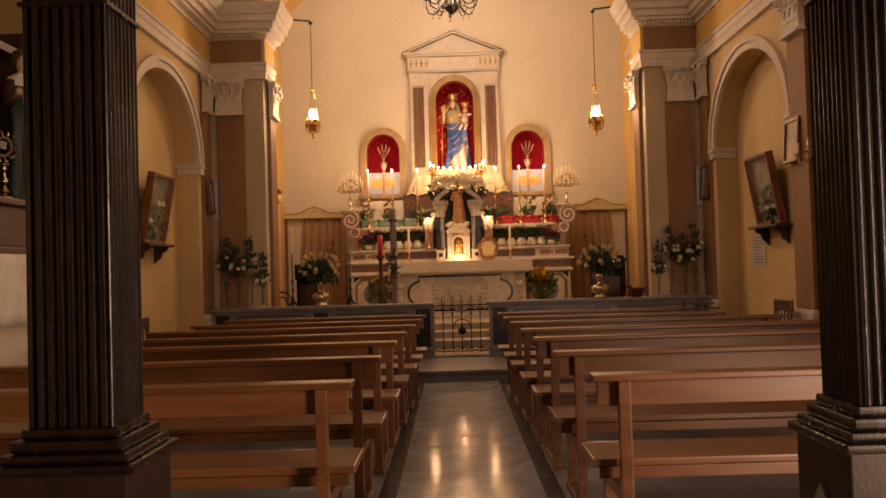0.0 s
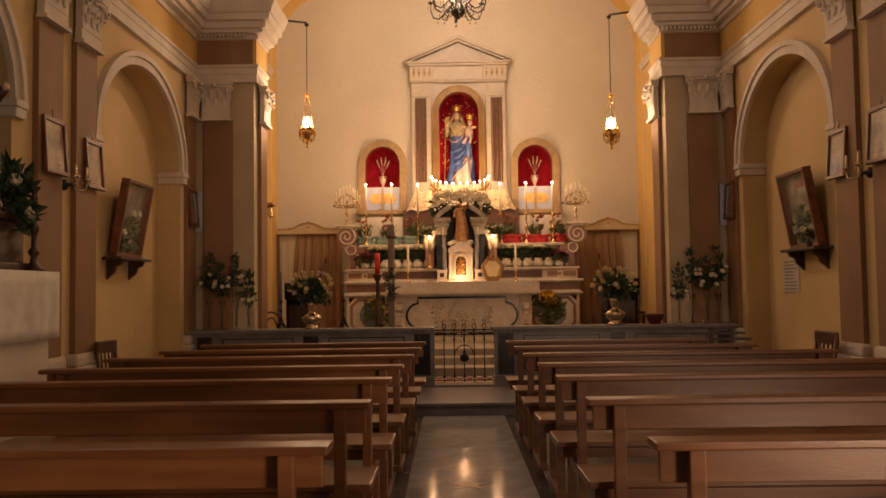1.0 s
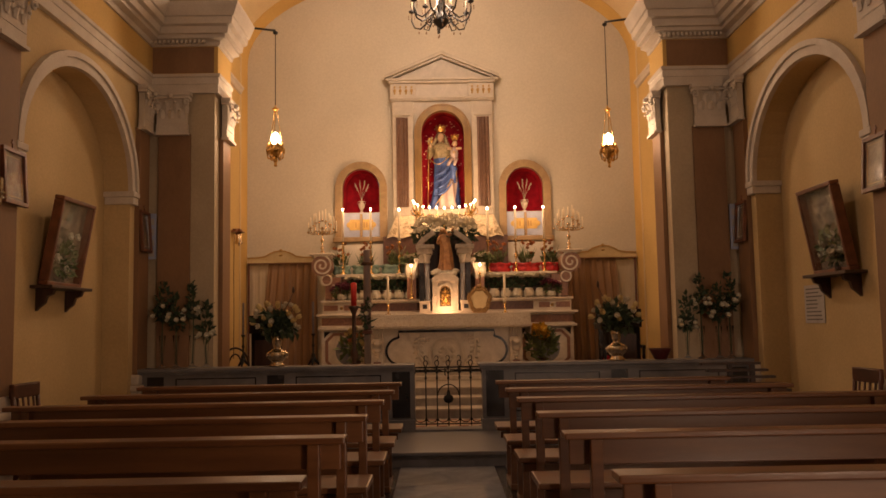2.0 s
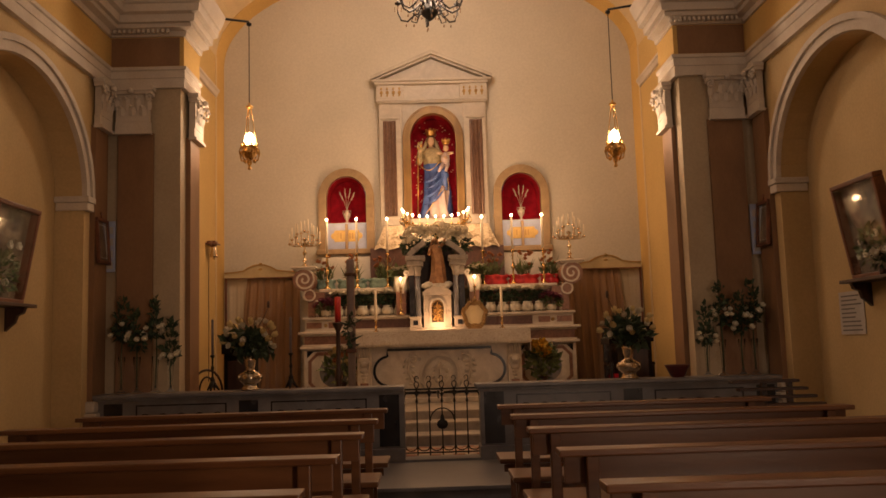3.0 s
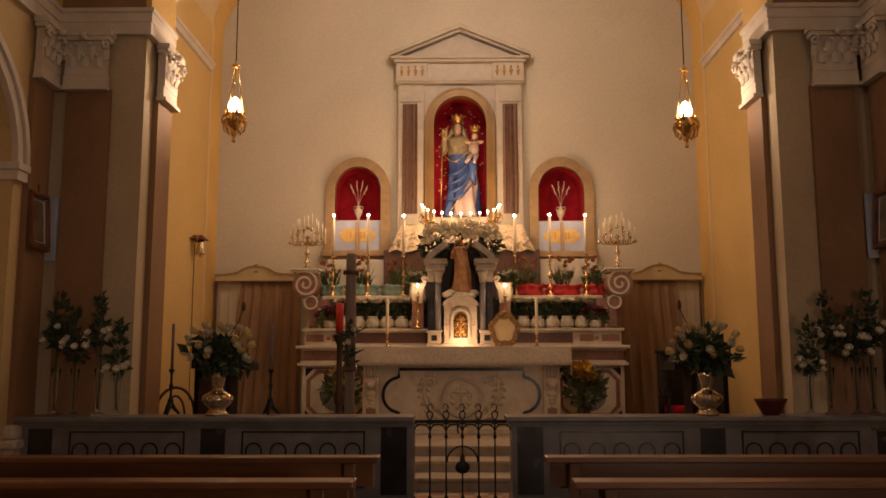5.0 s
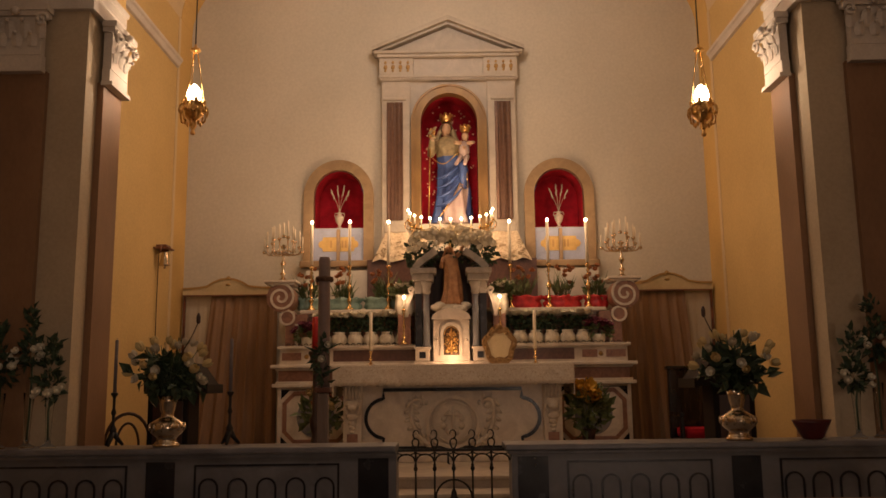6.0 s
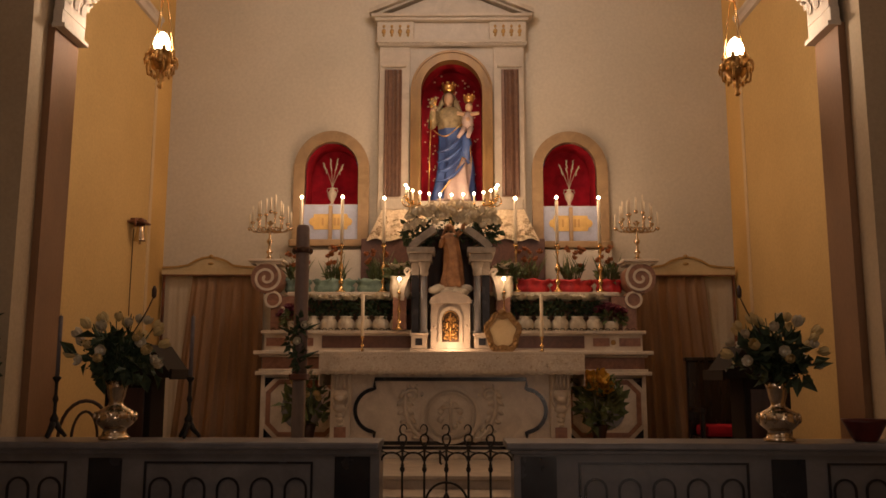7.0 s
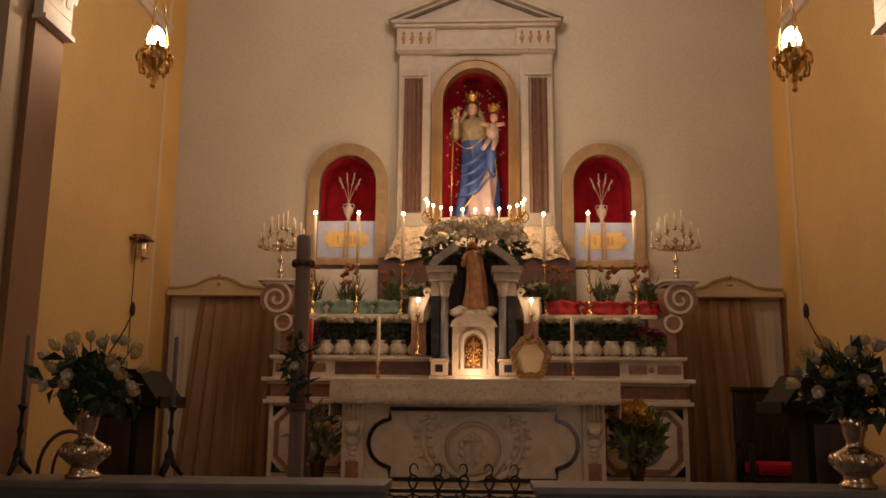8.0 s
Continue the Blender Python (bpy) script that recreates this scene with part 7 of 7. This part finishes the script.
# chandelier; its lit bulbs, out of view, are assumed as the chancel's main light
cd = thing("chandelier", pose(0.025, CHAND_Y, CHAND_Z), "dark bronze chandelier with glass drops and assumed lit candle bulbs", "chandelier")
bm = bm_new()
lathe(bm, [(0.015, 0.02), (0.05, 0.05), (0.10, 0.10), (0.11, 0.14), (0.06, 0.20), (0.03, 0.30), (0.04, 0.45), (0.02, 0.60), (0.03, 0.80), (0.01, 1.0), (0.01, 2.10)], 14)
part("stem", bm, IRON, cd)
for k in range(12):
    a = k * 0.5236 + 0.1
    R = 0.44 if k % 2 else 0.36
    H = 0.0 if k % 2 else 0.12
    ca, sa = math.cos(a), math.sin(a)
    bm = bm_new()
    tube(bm, [(R * r * ca, R * r * sa, z + H) for r, z in ((0.15, 0.12), (0.35, 0.20), (0.5, 0.13), (0.7, 0.07), (0.9, 0.10), (1.0, 0.20), (1.0, 0.32))], 0.012, 7)
    tube(bm, [(R * r * ca, R * r * sa, z + H) for r, z in ((0.30, 0.13), (0.42, 0.03), (0.58, 0.06), (0.52, 0.12))], 0.009, 6)
    lathe(bm, [(0.012, 0), (0.04, 0.012), (0.045, 0.03), (0.015, 0.035), (0.014, 0.06)], 10, (R * ca, R * sa, 0.31 + H))
    arm = part("arm", bm, IRON, cd)
    bm = bm_new()
    for q in range(4):
        t = q * 1.571
        for z in (0.285, 0.262, 0.24):
            ball(bm, (R * ca + 0.042 * math.cos(t), R * sa + 0.042 * math.sin(t), z + H - 0.01), 0.008, (1, 1, 1.5), 1)
    ball(bm, (R * 0.5 * ca, R * 0.5 * sa, 0.0 + H), 0.012, (1, 1, 2.0), 1)
    ball(bm, (R * 0.75 * ca, R * 0.75 * sa, 0.02 + H), 0.011, (1, 1, 2.0), 1)
    tagged(part("drops", bm, SMOKY, arm, "hanging smoky glass drops"), kind="stuff")
    bm = bm_new()
    lathe(bm, [(0.011, 0), (0.011, 0.26)], 8, (R * ca, R * sa, 0.37 + H))
    part("candle_sleeve", bm, WAX, arm)
    bm = bm_new()
    lathe(bm, [(0.008, 0), (0.016, 0.02), (0.014, 0.05), (0.002, 0.085)], 8, (R * ca, R * sa, 0.63 + H))
    g = part("bulb", bm, BULB, arm, "assumed lit candle bulb")
    g.visible_shadow = False

# ---- nave things ----
def fluted_column(x, y, label):
    """A square fluted dark wooden column on a panelled pedestal."""
    t = thing("loft_column", pose(x, y, 0), label, "column", "loft columns")
    h = 0.11
    bm = bm_new()
    n = 8
    pts = []
    for side in range(4):
        for k in range(n):
            for q, d in ((0.08, 0), (0.25, 0.010), (0.5, 0.014), (0.75, 0.010), (0.92, 0)):
                u = -h + 2 * h * (k + q) / n
                v = -h + d
                for _ in range(side):
                    u, v = -v, u
                pts.append((u, v))
    rings = [[bm.verts.new((u, v, z)) for u, v in pts] for z in (0.90, 3.15)]
    for i in range(len(pts)):
        j = (i + 1) % len(pts)
        bm.faces.new((rings[0][i], rings[0][j], rings[1][j], rings[1][i]))
    part("shaft", bm, COLUMN_WOOD, t)
    part("base", boxes((-0.125, 0.125, -0.125, 0.125, 0.872, 0.90), (-0.145, 0.145, -0.145, 0.145, 0.840, 0.872), (-0.165, 0.165, -0.165, 0.165, 0.815, 0.840), bevel=0.010), COLUMN_WOOD, t)
    part("ring", boxes((-0.118, 0.118, -0.118, 0.118, 2.0, 2.012)), COLUMN_WOOD, t)
    part("cap", boxes((-0.15, 0.15, -0.15, 0.15, 3.15, 3.30), bevel=0.02), COLUMN_WOOD, t)
    part("pedestal", boxes((-0.165, 0.165, -0.165, 0.165, 0.06, 0.79), bevel=0.006), PEDESTAL, t)
    part("pedestal_cap", boxes((-0.185, 0.185, -0.185, 0.185, 0.79, 0.815), bevel=0.01), COLUMN_WOOD, t)
    part("pedestal_foot", boxes((-0.20, 0.20, -0.20, 0.20, 0.0, 0.06), bevel=0.01), COLUMN_WOOD, t)
    for k in range(4):
        m = Matrix.Rotation(k * math.pi / 2, 4, "Z")
        bm = bm_new()
        prism(bm, [(-0.11, 0.12), (0.11, 0.12), (0.11, 0.55), (0, 0.68), (-0.11, 0.55)], xz, -0.172, -0.160)
        bm.transform(m)
        part("panel", bm, GREY_MARBLE, t, "pointed grey marble panel")
    return t


col = fluted_column(-1.085, 2.11, "dark lacquered fluted square wooden column carrying the choir loft")
copy_thing(col, pose(1.055, 2.11, 0))


def station(x, y, z, w, h, side, label, dark=False, lean=4.0, turned=None):
    """A small framed print on the wall with a little cross on top."""
    t = thing("framed_print", pose(x, y, z, 0, 0, -90 * side) @ pose(0, 0, 0, -lean, 0, 0), label, "picture", "framed prints")
    fw = 0.035
    bm = bm_new()
    for r in ((-w / 2, w / 2, h / 2 - fw, h / 2), (-w / 2, w / 2, -h / 2, -h / 2 + fw), (-w / 2, -w / 2 + fw, -h / 2 + fw, h / 2 - fw), (w / 2 - fw, w / 2, -h / 2 + fw, h / 2 - fw)):
        box(bm, r[0], r[1], -0.035, 0.0, r[2], r[3], bevel=0.006)
    part("frame", bm, FRAME_WOOD, t)
    part("print", boxes((-w / 2 + fw, w / 2 - fw, -0.012, -0.004, -h / 2 + fw, h / 2 - fw)), DARK_PRINT if dark else PAPER, t)
    bm = bm_new()
    iw, ih = w / 2 - fw - 0.03, h / 2 - fw - 0.03
    ribbon(bm, xz, [(-iw, -ih), (iw, -ih), (iw, ih), (-iw, ih)], 0.008, -0.0145, -0.0125, True)
    part("mount_line", bm, LINEN if dark else GILT, t)
    g = part("pane", boxes((-w / 2 + fw, w / 2 - fw, -0.022, -0.019, -h / 2 + fw, h / 2 - fw)), GLASS, t, "reflecting glass")
    g.visible_shadow = False
    bm = boxes((-0.008, 0.008, -0.02, -0.006, h / 2, h / 2 + 0.075), (-0.025, 0.025, -0.019, -0.007, h / 2 + 0.042, h / 2 + 0.058))
    part("small_cross", bm, FRAME_WOOD, t)


for s in (-1, 1):
    station(s * 3.345, 8.28, 2.47, 0.36, 0.44, s, "framed devotional print in a brown frame on the pilaster")
    station(s * 3.345, 7.52, 2.51, 0.38, 0.46, s, "framed devotional print in a brown frame on the pilaster")
    station(s * 3.345, 11.24, 2.37, 0.30, 0.46, s, "dark framed devotional print on the pilaster", True)
    p = thing("hymn_board", pose(s * 3.33, 11.425, 2.34), "narrow pale hymn board on the pier", "board", "hymn boards")
    part("board", boxes((-0.055, 0.055, -0.006, 0.018, -0.26, 0.26), bevel=0.003), PANEL_BLUE, p)
    for k in range(4):
        part("slot", boxes((-0.035, 0.035, -0.010, -0.0055, 0.13 - 0.12 * k, 0.20 - 0.12 * k)), NOTICE, p)

    # wall sconce with crystal drops
    c = thing("wall_sconce", pose(s * 3.40, 7.83, 2.24, 0, 0, -90 * s), "two-armed metal wall sconce with glass drops", "wall lamp", "wall sconces")
    bm = bm_new()
    lathe(bm, [(0.05, 0), (0.045, 0.02), (0.02, 0.03), (0.012, 0.08)], 12)
    bmesh.ops.rotate(bm, verts=bm.verts, matrix=Matrix.Rotation(radians(90), 3, "X"))
    part("backplate", bm, IRON, c)
    for e in (-1, 1):
        bm = bm_new()
        tube(bm, [(0, -0.07, 0), (e * 0.05, -0.12, -0.05), (e * 0.10, -0.15, -0.03), (e * 0.11, -0.15, 0.04)], 0.008, 6)
        lathe(bm, [(0.01, 0), (0.035, 0.01), (0.038, 0.02), (0.014, 0.025), (0.012, 0.11), (0.004, 0.13)], 10, (e * 0.11, -0.15, 0.04))
        part("arm", bm, SILVER, c)
        bm = bm_new()
        for q in range(5):
            a = q * 1.257
            ball(bm, (e * 0.11 + 0.034 * math.cos(a), -0.15 + 0.034 * math.sin(a), 0.025), 0.008, (1, 1, 2), 1)
        tagged(part("drops", bm, GLASS, c, "clear hanging glass drops"), kind="stuff")

    # leaning glazed picture on a bracketed shelf in the recess
    py = 9.74 if s < 0 else 9.62
    sh = thing("wall_shelf", pose(s * 3.68, py, 1.665), "dark wooden wall shelf on two carved brackets", "shelf", "recess shelves")
    a, b = sorted((0.0, -s * 0.20))
    part("board", boxes((a, b, -0.44, 0.44, 0.0, 0.03), bevel=0.006), DARK_WOOD, sh)
    for e in (-1, 1):
        bm = bm_new()
        prism(bm, [(0, 0), (-s * 0.17, 0), (-s * 0.15, -0.05), (-s * 0.10, -0.07), (-s * 0.08, -0.13), (-s * 0.03, -0.17), (0, -0.20)], lambda u, v, d: Vector((u, d, v)), e * 0.30 - 0.025, e * 0.30 + 0.025)
        part("bracket", bm, DARK_WOOD, sh)
    pic = thing("glazed_picture", pose(s * 3.61, py, 1.70, 0, 0, -90 * s) @ pose(0, 0, 0, 10, 0, 0), "glazed brown-framed flower picture leaning forward on the shelf", "picture", "leaning pictures")
    w, h, fw = 0.72, 0.82, 0.040
    bm = bm_new()
    for r in ((-w / 2, w / 2, h - fw, h), (-w / 2, w / 2, 0, fw), (-w / 2, -w / 2 + fw, fw, h - fw), (w / 2 - fw, w / 2, fw, h - fw)):
        box(bm, r[0], r[1], -0.05, 0.04, r[2], r[3], bevel=0.01)
    part("frame", bm, FRAME_WOOD, pic)
    part("backing", boxes((-w / 2 + fw, w / 2 - fw, 0.025, 0.035, fw, h - fw)), PICTURE_GROUND, pic)
    bm = bm_new()
    rng = random.Random(61 + s)
    leaves(bm, (0, 0.0, 0.24), (0.20, 0.015, 0.16), 120, 0.07, rng, 0.5)
    part("pressed_leaves", bm, LIGHT_LEAF, pic)
    for k in range(6):
        share("blossom", ROSE, pic, aim((rng.uniform(-0.2, 0.2), 0.01, rng.uniform(0.15, 0.5)), (0, -1, 0.3)) @ Matrix.Scale(0.8, 4))
    g = part("pane", boxes((-w / 2 + fw, w / 2 - fw, -0.042, -0.038, fw, h - fw)), GLASS, pic, "reflecting glass")
    g.visible_shadow = False

# flowers on the shelf
t = thing("small_bouquet", pose(3.545, 9.45, 1.695), "small white flowers in a dark cup on the shelf", "flowers")
bm = bm_new()
lathe(bm, [(0.025, 0), (0.03, 0.05), (0.024, 0.05)], 10)
part("cup", bm, DARK_WOOD, t)
bm = bm_new()
leaves(bm, (0, 0, 0.14), (0.05, 0.05, 0.05), 40, 0.06, random.Random(2), 0.5)
tube(bm, [(0, 0, 0.04), (0, 0, 0.15)], 0.004, 5)
part("foliage", bm, LEAF, t)
for k in range(7):
    a = k * 0.9
    share("blossom", ROSE, t, aim((0.05 * math.cos(a), 0.05 * math.sin(a), 0.16 + 0.02 * (k % 2)), (math.cos(a), math.sin(a), 0.8)) @ Matrix.Scale(0.8, 4))

# printed notice in the recess
nt_ = thing("wall_notice", pose(3.675, 10.26, 1.42, 0, 0, -90), "pale printed notice sheet on the recess wall", "notice")
part("sheet", boxes((-0.22, 0.22, -0.004, 0.002, -0.19, 0.19)), NOTICE, nt_)
bm = bm_new()
rng = random.Random(71)
for k in range(9):
    x1 = 0.18 - 0.12 * rng.random()
    box(bm, -0.18, x1, -0.006, -0.0035, 0.145 - 0.038 * k, 0.157 - 0.038 * k)
part("text_lines", bm, INK, nt_)


def chair(x, y, turn, label):
    t = thing("wooden_chair", pose(x, y, 0, 0, 0, turn), label, "chair", "nave chairs")
    for sx in (-1, 1):
        bm = bm_new()
        tube(bm, [(sx * 0.18, 0.19, 0), (sx * 0.18, 0.18, 0.45), (sx * 0.185, 0.23, 0.86)], 0.018, 8)
        part("back_post", bm, CHAIR_WOOD, t)
        bm = bm_new()
        tube(bm, [(sx * 0.19, -0.18, 0), (sx * 0.18, -0.17, 0.44)], 0.018, 8)
        part("front_leg", bm, CHAIR_WOOD, t)
    part("top_rail", boxes((-0.20, 0.20, 0.205, 0.245, 0.78, 0.89), bevel=0.012), CHAIR_WOOD, t)
    for k in range(4):
        bm = bm_new()
        tube(bm, [(-0.115 + 0.077 * k, 0.185, 0.46), (-0.115 + 0.077 * k, 0.22, 0.79)], 0.010, 7)
        part("spindle", bm, CHAIR_WOOD, t)
    part("seat", boxes((-0.20, 0.20, -0.20, 0.20, 0.435, 0.465), bevel=0.012), CHAIR_WOOD, t)
    for sx in (-1, 1):
        part("stretcher", boxes((sx * 0.182 - 0.009, sx * 0.182 + 0.009, -0.17, 0.17, 0.20, 0.22)), CHAIR_WOOD, t)


chair(2.99, 8.36, -88, "dark wooden chair with a spindle back by the wall")
chair(-3.05, 8.42, 88, "dark wooden chair with a spindle back by the wall")

# stack of folded slatted seats at the wall end of the pews
sk = thing("slatted_stack", pose(2.72, 9.32, 0), "stack of folded dark slatted wooden seats", "folding seats")
for k in range(6):
    z = 0.905 - 0.06 * k
    part("slat", boxes((-0.50 + 0.055 * k, 0.02 + 0.065 * k, -0.04, 0.05, z - 0.022, z), bevel=0.004), DARK_WOOD, sk)
for x in (-0.22, -0.02):
    part("upright", boxes((x - 0.02, x + 0.02, 0.052, 0.09, 0.0, 0.90)), DARK_WOOD, sk)
    part("leg", boxes((x - 0.02, x + 0.02, -0.16, -0.12, 0.0, 0.56), (x - 0.02, x + 0.02, -0.16, 0.052, 0.52, 0.55)), DARK_WOOD, sk)

# ---- side altar in the west wall ----
sa = thing("side_altar", pose(-3.42, SIDE_ALTAR_Y, 0), "plain side altar block under a white cloth", "altar")
part("block", boxes((-0.50, 0.42, -1.02, 1.02, 0.0, 1.46)), CREAM, sa)
part("step", boxes((0.42, 0.60, -1.02, 1.02, 0.0, 0.16), bevel=0.01), GREY_MARBLE, sa)
sc = thing("side_altar_cloth", pose(-3.42, SIDE_ALTAR_Y, 1.46), "white cloth with a lace hem over the side altar", "tablecloth")
part("cloth_top", boxes((-0.50, 0.46, -1.07, 1.07, 0.002, 0.012)), LINEN, sc)
bm = wavy_sheet(yz, -1.07, 1.07, -0.46, 0.010, 0.46, 0.008, 6, rows=6)
part("front_flap", bm, LINEN, sc)
bm = wavy_sheet(xz, 0.0, 0.46, -0.46, 0.010, 1.07, 0.006, 2, n=20, rows=5)
part("side_flap", bm, LINEN, sc)
case = thing("statue_case", pose(-3.60, SIDE_ALTAR_Y, 1.475), "dark wooden arched statue case with glazing bars", "display case")
part("back", boxes((-0.30, -0.26, -1.0, 1.0, 0.0, 1.85)), DARK_WOOD, case)
for e in (-1, 1):
    part("side_panel", boxes((-0.26, 0.098, e * 0.985 - 0.015, e * 0.985 + 0.015, 0.0, 1.85)), DARK_WOOD, case)
for e in (-1, 0, 1):
    part("upright", boxes((0.10, 0.16, e * 0.96 - 0.04, e * 0.96 + 0.04, 0.0, 1.62 + 0.25 * (e == 0)), bevel=0.006), DARK_WOOD, case)
for z in (0.0, 0.82, 1.58):
    part("crossbar", boxes((0.105, 0.155, -0.92, -0.04, z, z + 0.06), (0.105, 0.155, 0.04, 0.92, z, z + 0.06)), DARK_WOOD, case)
plinth_ = boxes((-0.24, 0.16, -0.85, 0.85, 0.0, 0.055), (-0.20, 0.12, -0.80, 0.80, 0.055, 0.34), (-0.24, 0.16, -0.85, 0.85, 0.34, 0.39), bevel=0.012)
one("statue_plinth", plinth_, DARK_WOOD, pose(-3.24, SIDE_ALTAR_Y + 0.1, 1.475), "dark moulded wooden plinth under the statue", "plinth")
figure("statue", pose(-3.22, 6.05, 1.867, 0, 0, 60), 1.15, [mat("painted_dark_brown", (0.07, 0.03, 0.02), (0.04, 0.018, 0.012), 0.45, 8, 60), mat("painted_dark_green", (0.02, 0.045, 0.035), (0.012, 0.03, 0.024), 0.45, 8, 60), LINEN, PAINT_FLESH, GOLD, HAIR],
       "dark robed painted statue on the side altar")
rq = thing("reliquary", pose(-3.20, 5.70, 1.867, 0, 0, 25), "silver reliquary with openwork scrolls on the side altar", "reliquary")
stick(rq, 0, 0, 0, 0.26, 0.06, SILVER, "stem")
bm = bm_new()
for k in range(12):
    a = k * 0.5236
    tube(bm, [(0.045 * math.cos(a), 0, 0.37 + 0.06 * math.sin(a)), (0.085 * math.cos(a + 0.15), 0, 0.37 + 0.11 * math.sin(a + 0.15)), (0.08 * math.cos(a + 0.35), 0, 0.37 + 0.10 * math.sin(a + 0.35))], 0.008, 5)
ribbon(bm, xz, [(0.05 * math.cos(a), 0.37 + 0.065 * math.sin(a)) for a in [k / 18 * 6.2832 for k in range(18)]], 0.016, -0.01, 0.01, True)
part("rays", bm, SILVER, rq)
cs = thing("candlestick", pose(-3.05, 6.62, 1.475), "dark turned wooden candlestick on the side altar", "candlestick")
stick(cs, 0, 0, 0, 0.62, 0.075, DARK_WOOD)
t = thing("flower_vase", pose(-3.18, 6.45, 1.475), "dark vase with white roses and leaves on the side altar", "flower vase")
rng = random.Random(81)
bm = bm_new()
lathe(bm, [(0.05, 0), (0.055, 0.02), (0.035, 0.10), (0.05, 0.25), (0.04, 0.25)], 14)
part("vase", bm, DARK_WOOD, t)
bm = bm_new()
leaves(bm, (0, 0, 0.50), (0.17, 0.17, 0.22), 220, 0.11, rng, 0.4, shell=0.2)
tube(bm, [(0, 0, 0.2), (0, 0, 0.5)], 0.008, 5)
part("foliage", bm, LEAF, t)
for k in range(8):
    a = k * 0.8
    share("blossom", ROSE, t, aim((0.15 * math.cos(a), 0.15 * math.sin(a), 0.38 + 0.03 * k), (math.cos(a), math.sin(a), 0.5)))

# ---- floor pieces ----
floor_ob = bpy.data.objects["floor"]


def slab_mesh(w, d, t, m, b=0.004):
    bm = bm_new()
    box(bm, -w / 2, w / 2, -d / 2, d / 2, -t, -b)
    top = [f for f in bm.faces if f.calc_center_median().z > -b - 1e-6]
    r = bmesh.ops.extrude_face_region(bm, geom=top)
    vs = [e for e in r["geom"] if isinstance(e, bmesh.types.BMVert)]
    for v in vs:
        v.co.z = 0
        v.co.x *= 1 - 2 * b / w
        v.co.y *= 1 - 2 * b / d
    bmesh.ops.delete(bm, geom=top, context="FACES")
    return mesh_of("slab", bm, m)


AISLE_X0, AISLE_X1 = -0.445, 0.405
me = slab_mesh(AISLE_X1 - AISLE_X0 - 0.003, 0.897, 0.012, AISLE, 0.002)
for k in range(13):
    share("slab", me, floor_ob, pose((AISLE_X0 + AISLE_X1) / 2, STEP_Y - 0.03 - 0.45 - 0.9 * k, 0.0))
me = slab_mesh(0.097, 1.797, 0.012, BLACK_MARBLE, 0.002)
for x in (AISLE_X0 - 0.05, AISLE_X1 + 0.05):
    for k in range(6):
        share("border_slab", me, floor_ob, pose(x, STEP_Y - 0.03 - 0.9 - 1.8 * k, -0.001))
me = slab_mesh(0.557, 0.557, 0.012, FLOOR, 0.002)
for s, x in ((-1, AISLE_X0 - 0.10), (1, AISLE_X1 + 0.10)):
    for i in range(5):
        for k in range(14):
            share("slab", me, floor_ob, pose(x + s * (0.28 + 0.56 * i), STEP_Y - 0.03 - 0.28 - 0.56 * k, -0.0015))
# star inlay in the aisle
bm = bm_new()
pts = [((0.17 if k % 2 == 0 else 0.06) * math.cos(k * 0.628 + 0.3), (0.17 if k % 2 == 0 else 0.06) * math.sin(k * 0.628 + 0.3)) for k in range(10)]
prism(bm, pts, xy, 0.0, 0.003)
ob = part("star_inlay", bm, mat("worn_brass_inlay", (0.26, 0.17, 0.085), (0.17, 0.11, 0.055), 0.4, 14, 60), floor_ob, "worn star inlay")
ob.location = (-0.03, 6.45, 0.0)
# small red and cream tiles behind the gate
chf = bpy.data.objects["floor_chancel"]
ma, mb = slab_mesh(0.117, 0.117, 0.012, TILE_A, 0.002), slab_mesh(0.117, 0.117, 0.012, TILE_B, 0.002)
for i in range(8):
    for k in range(6):
        share("tile", ma if (i + k) % 2 else mb, chf, pose(-0.42 + 0.12 * i, 11.45 + 0.12 * k, CHANCEL_Z + 0.004))
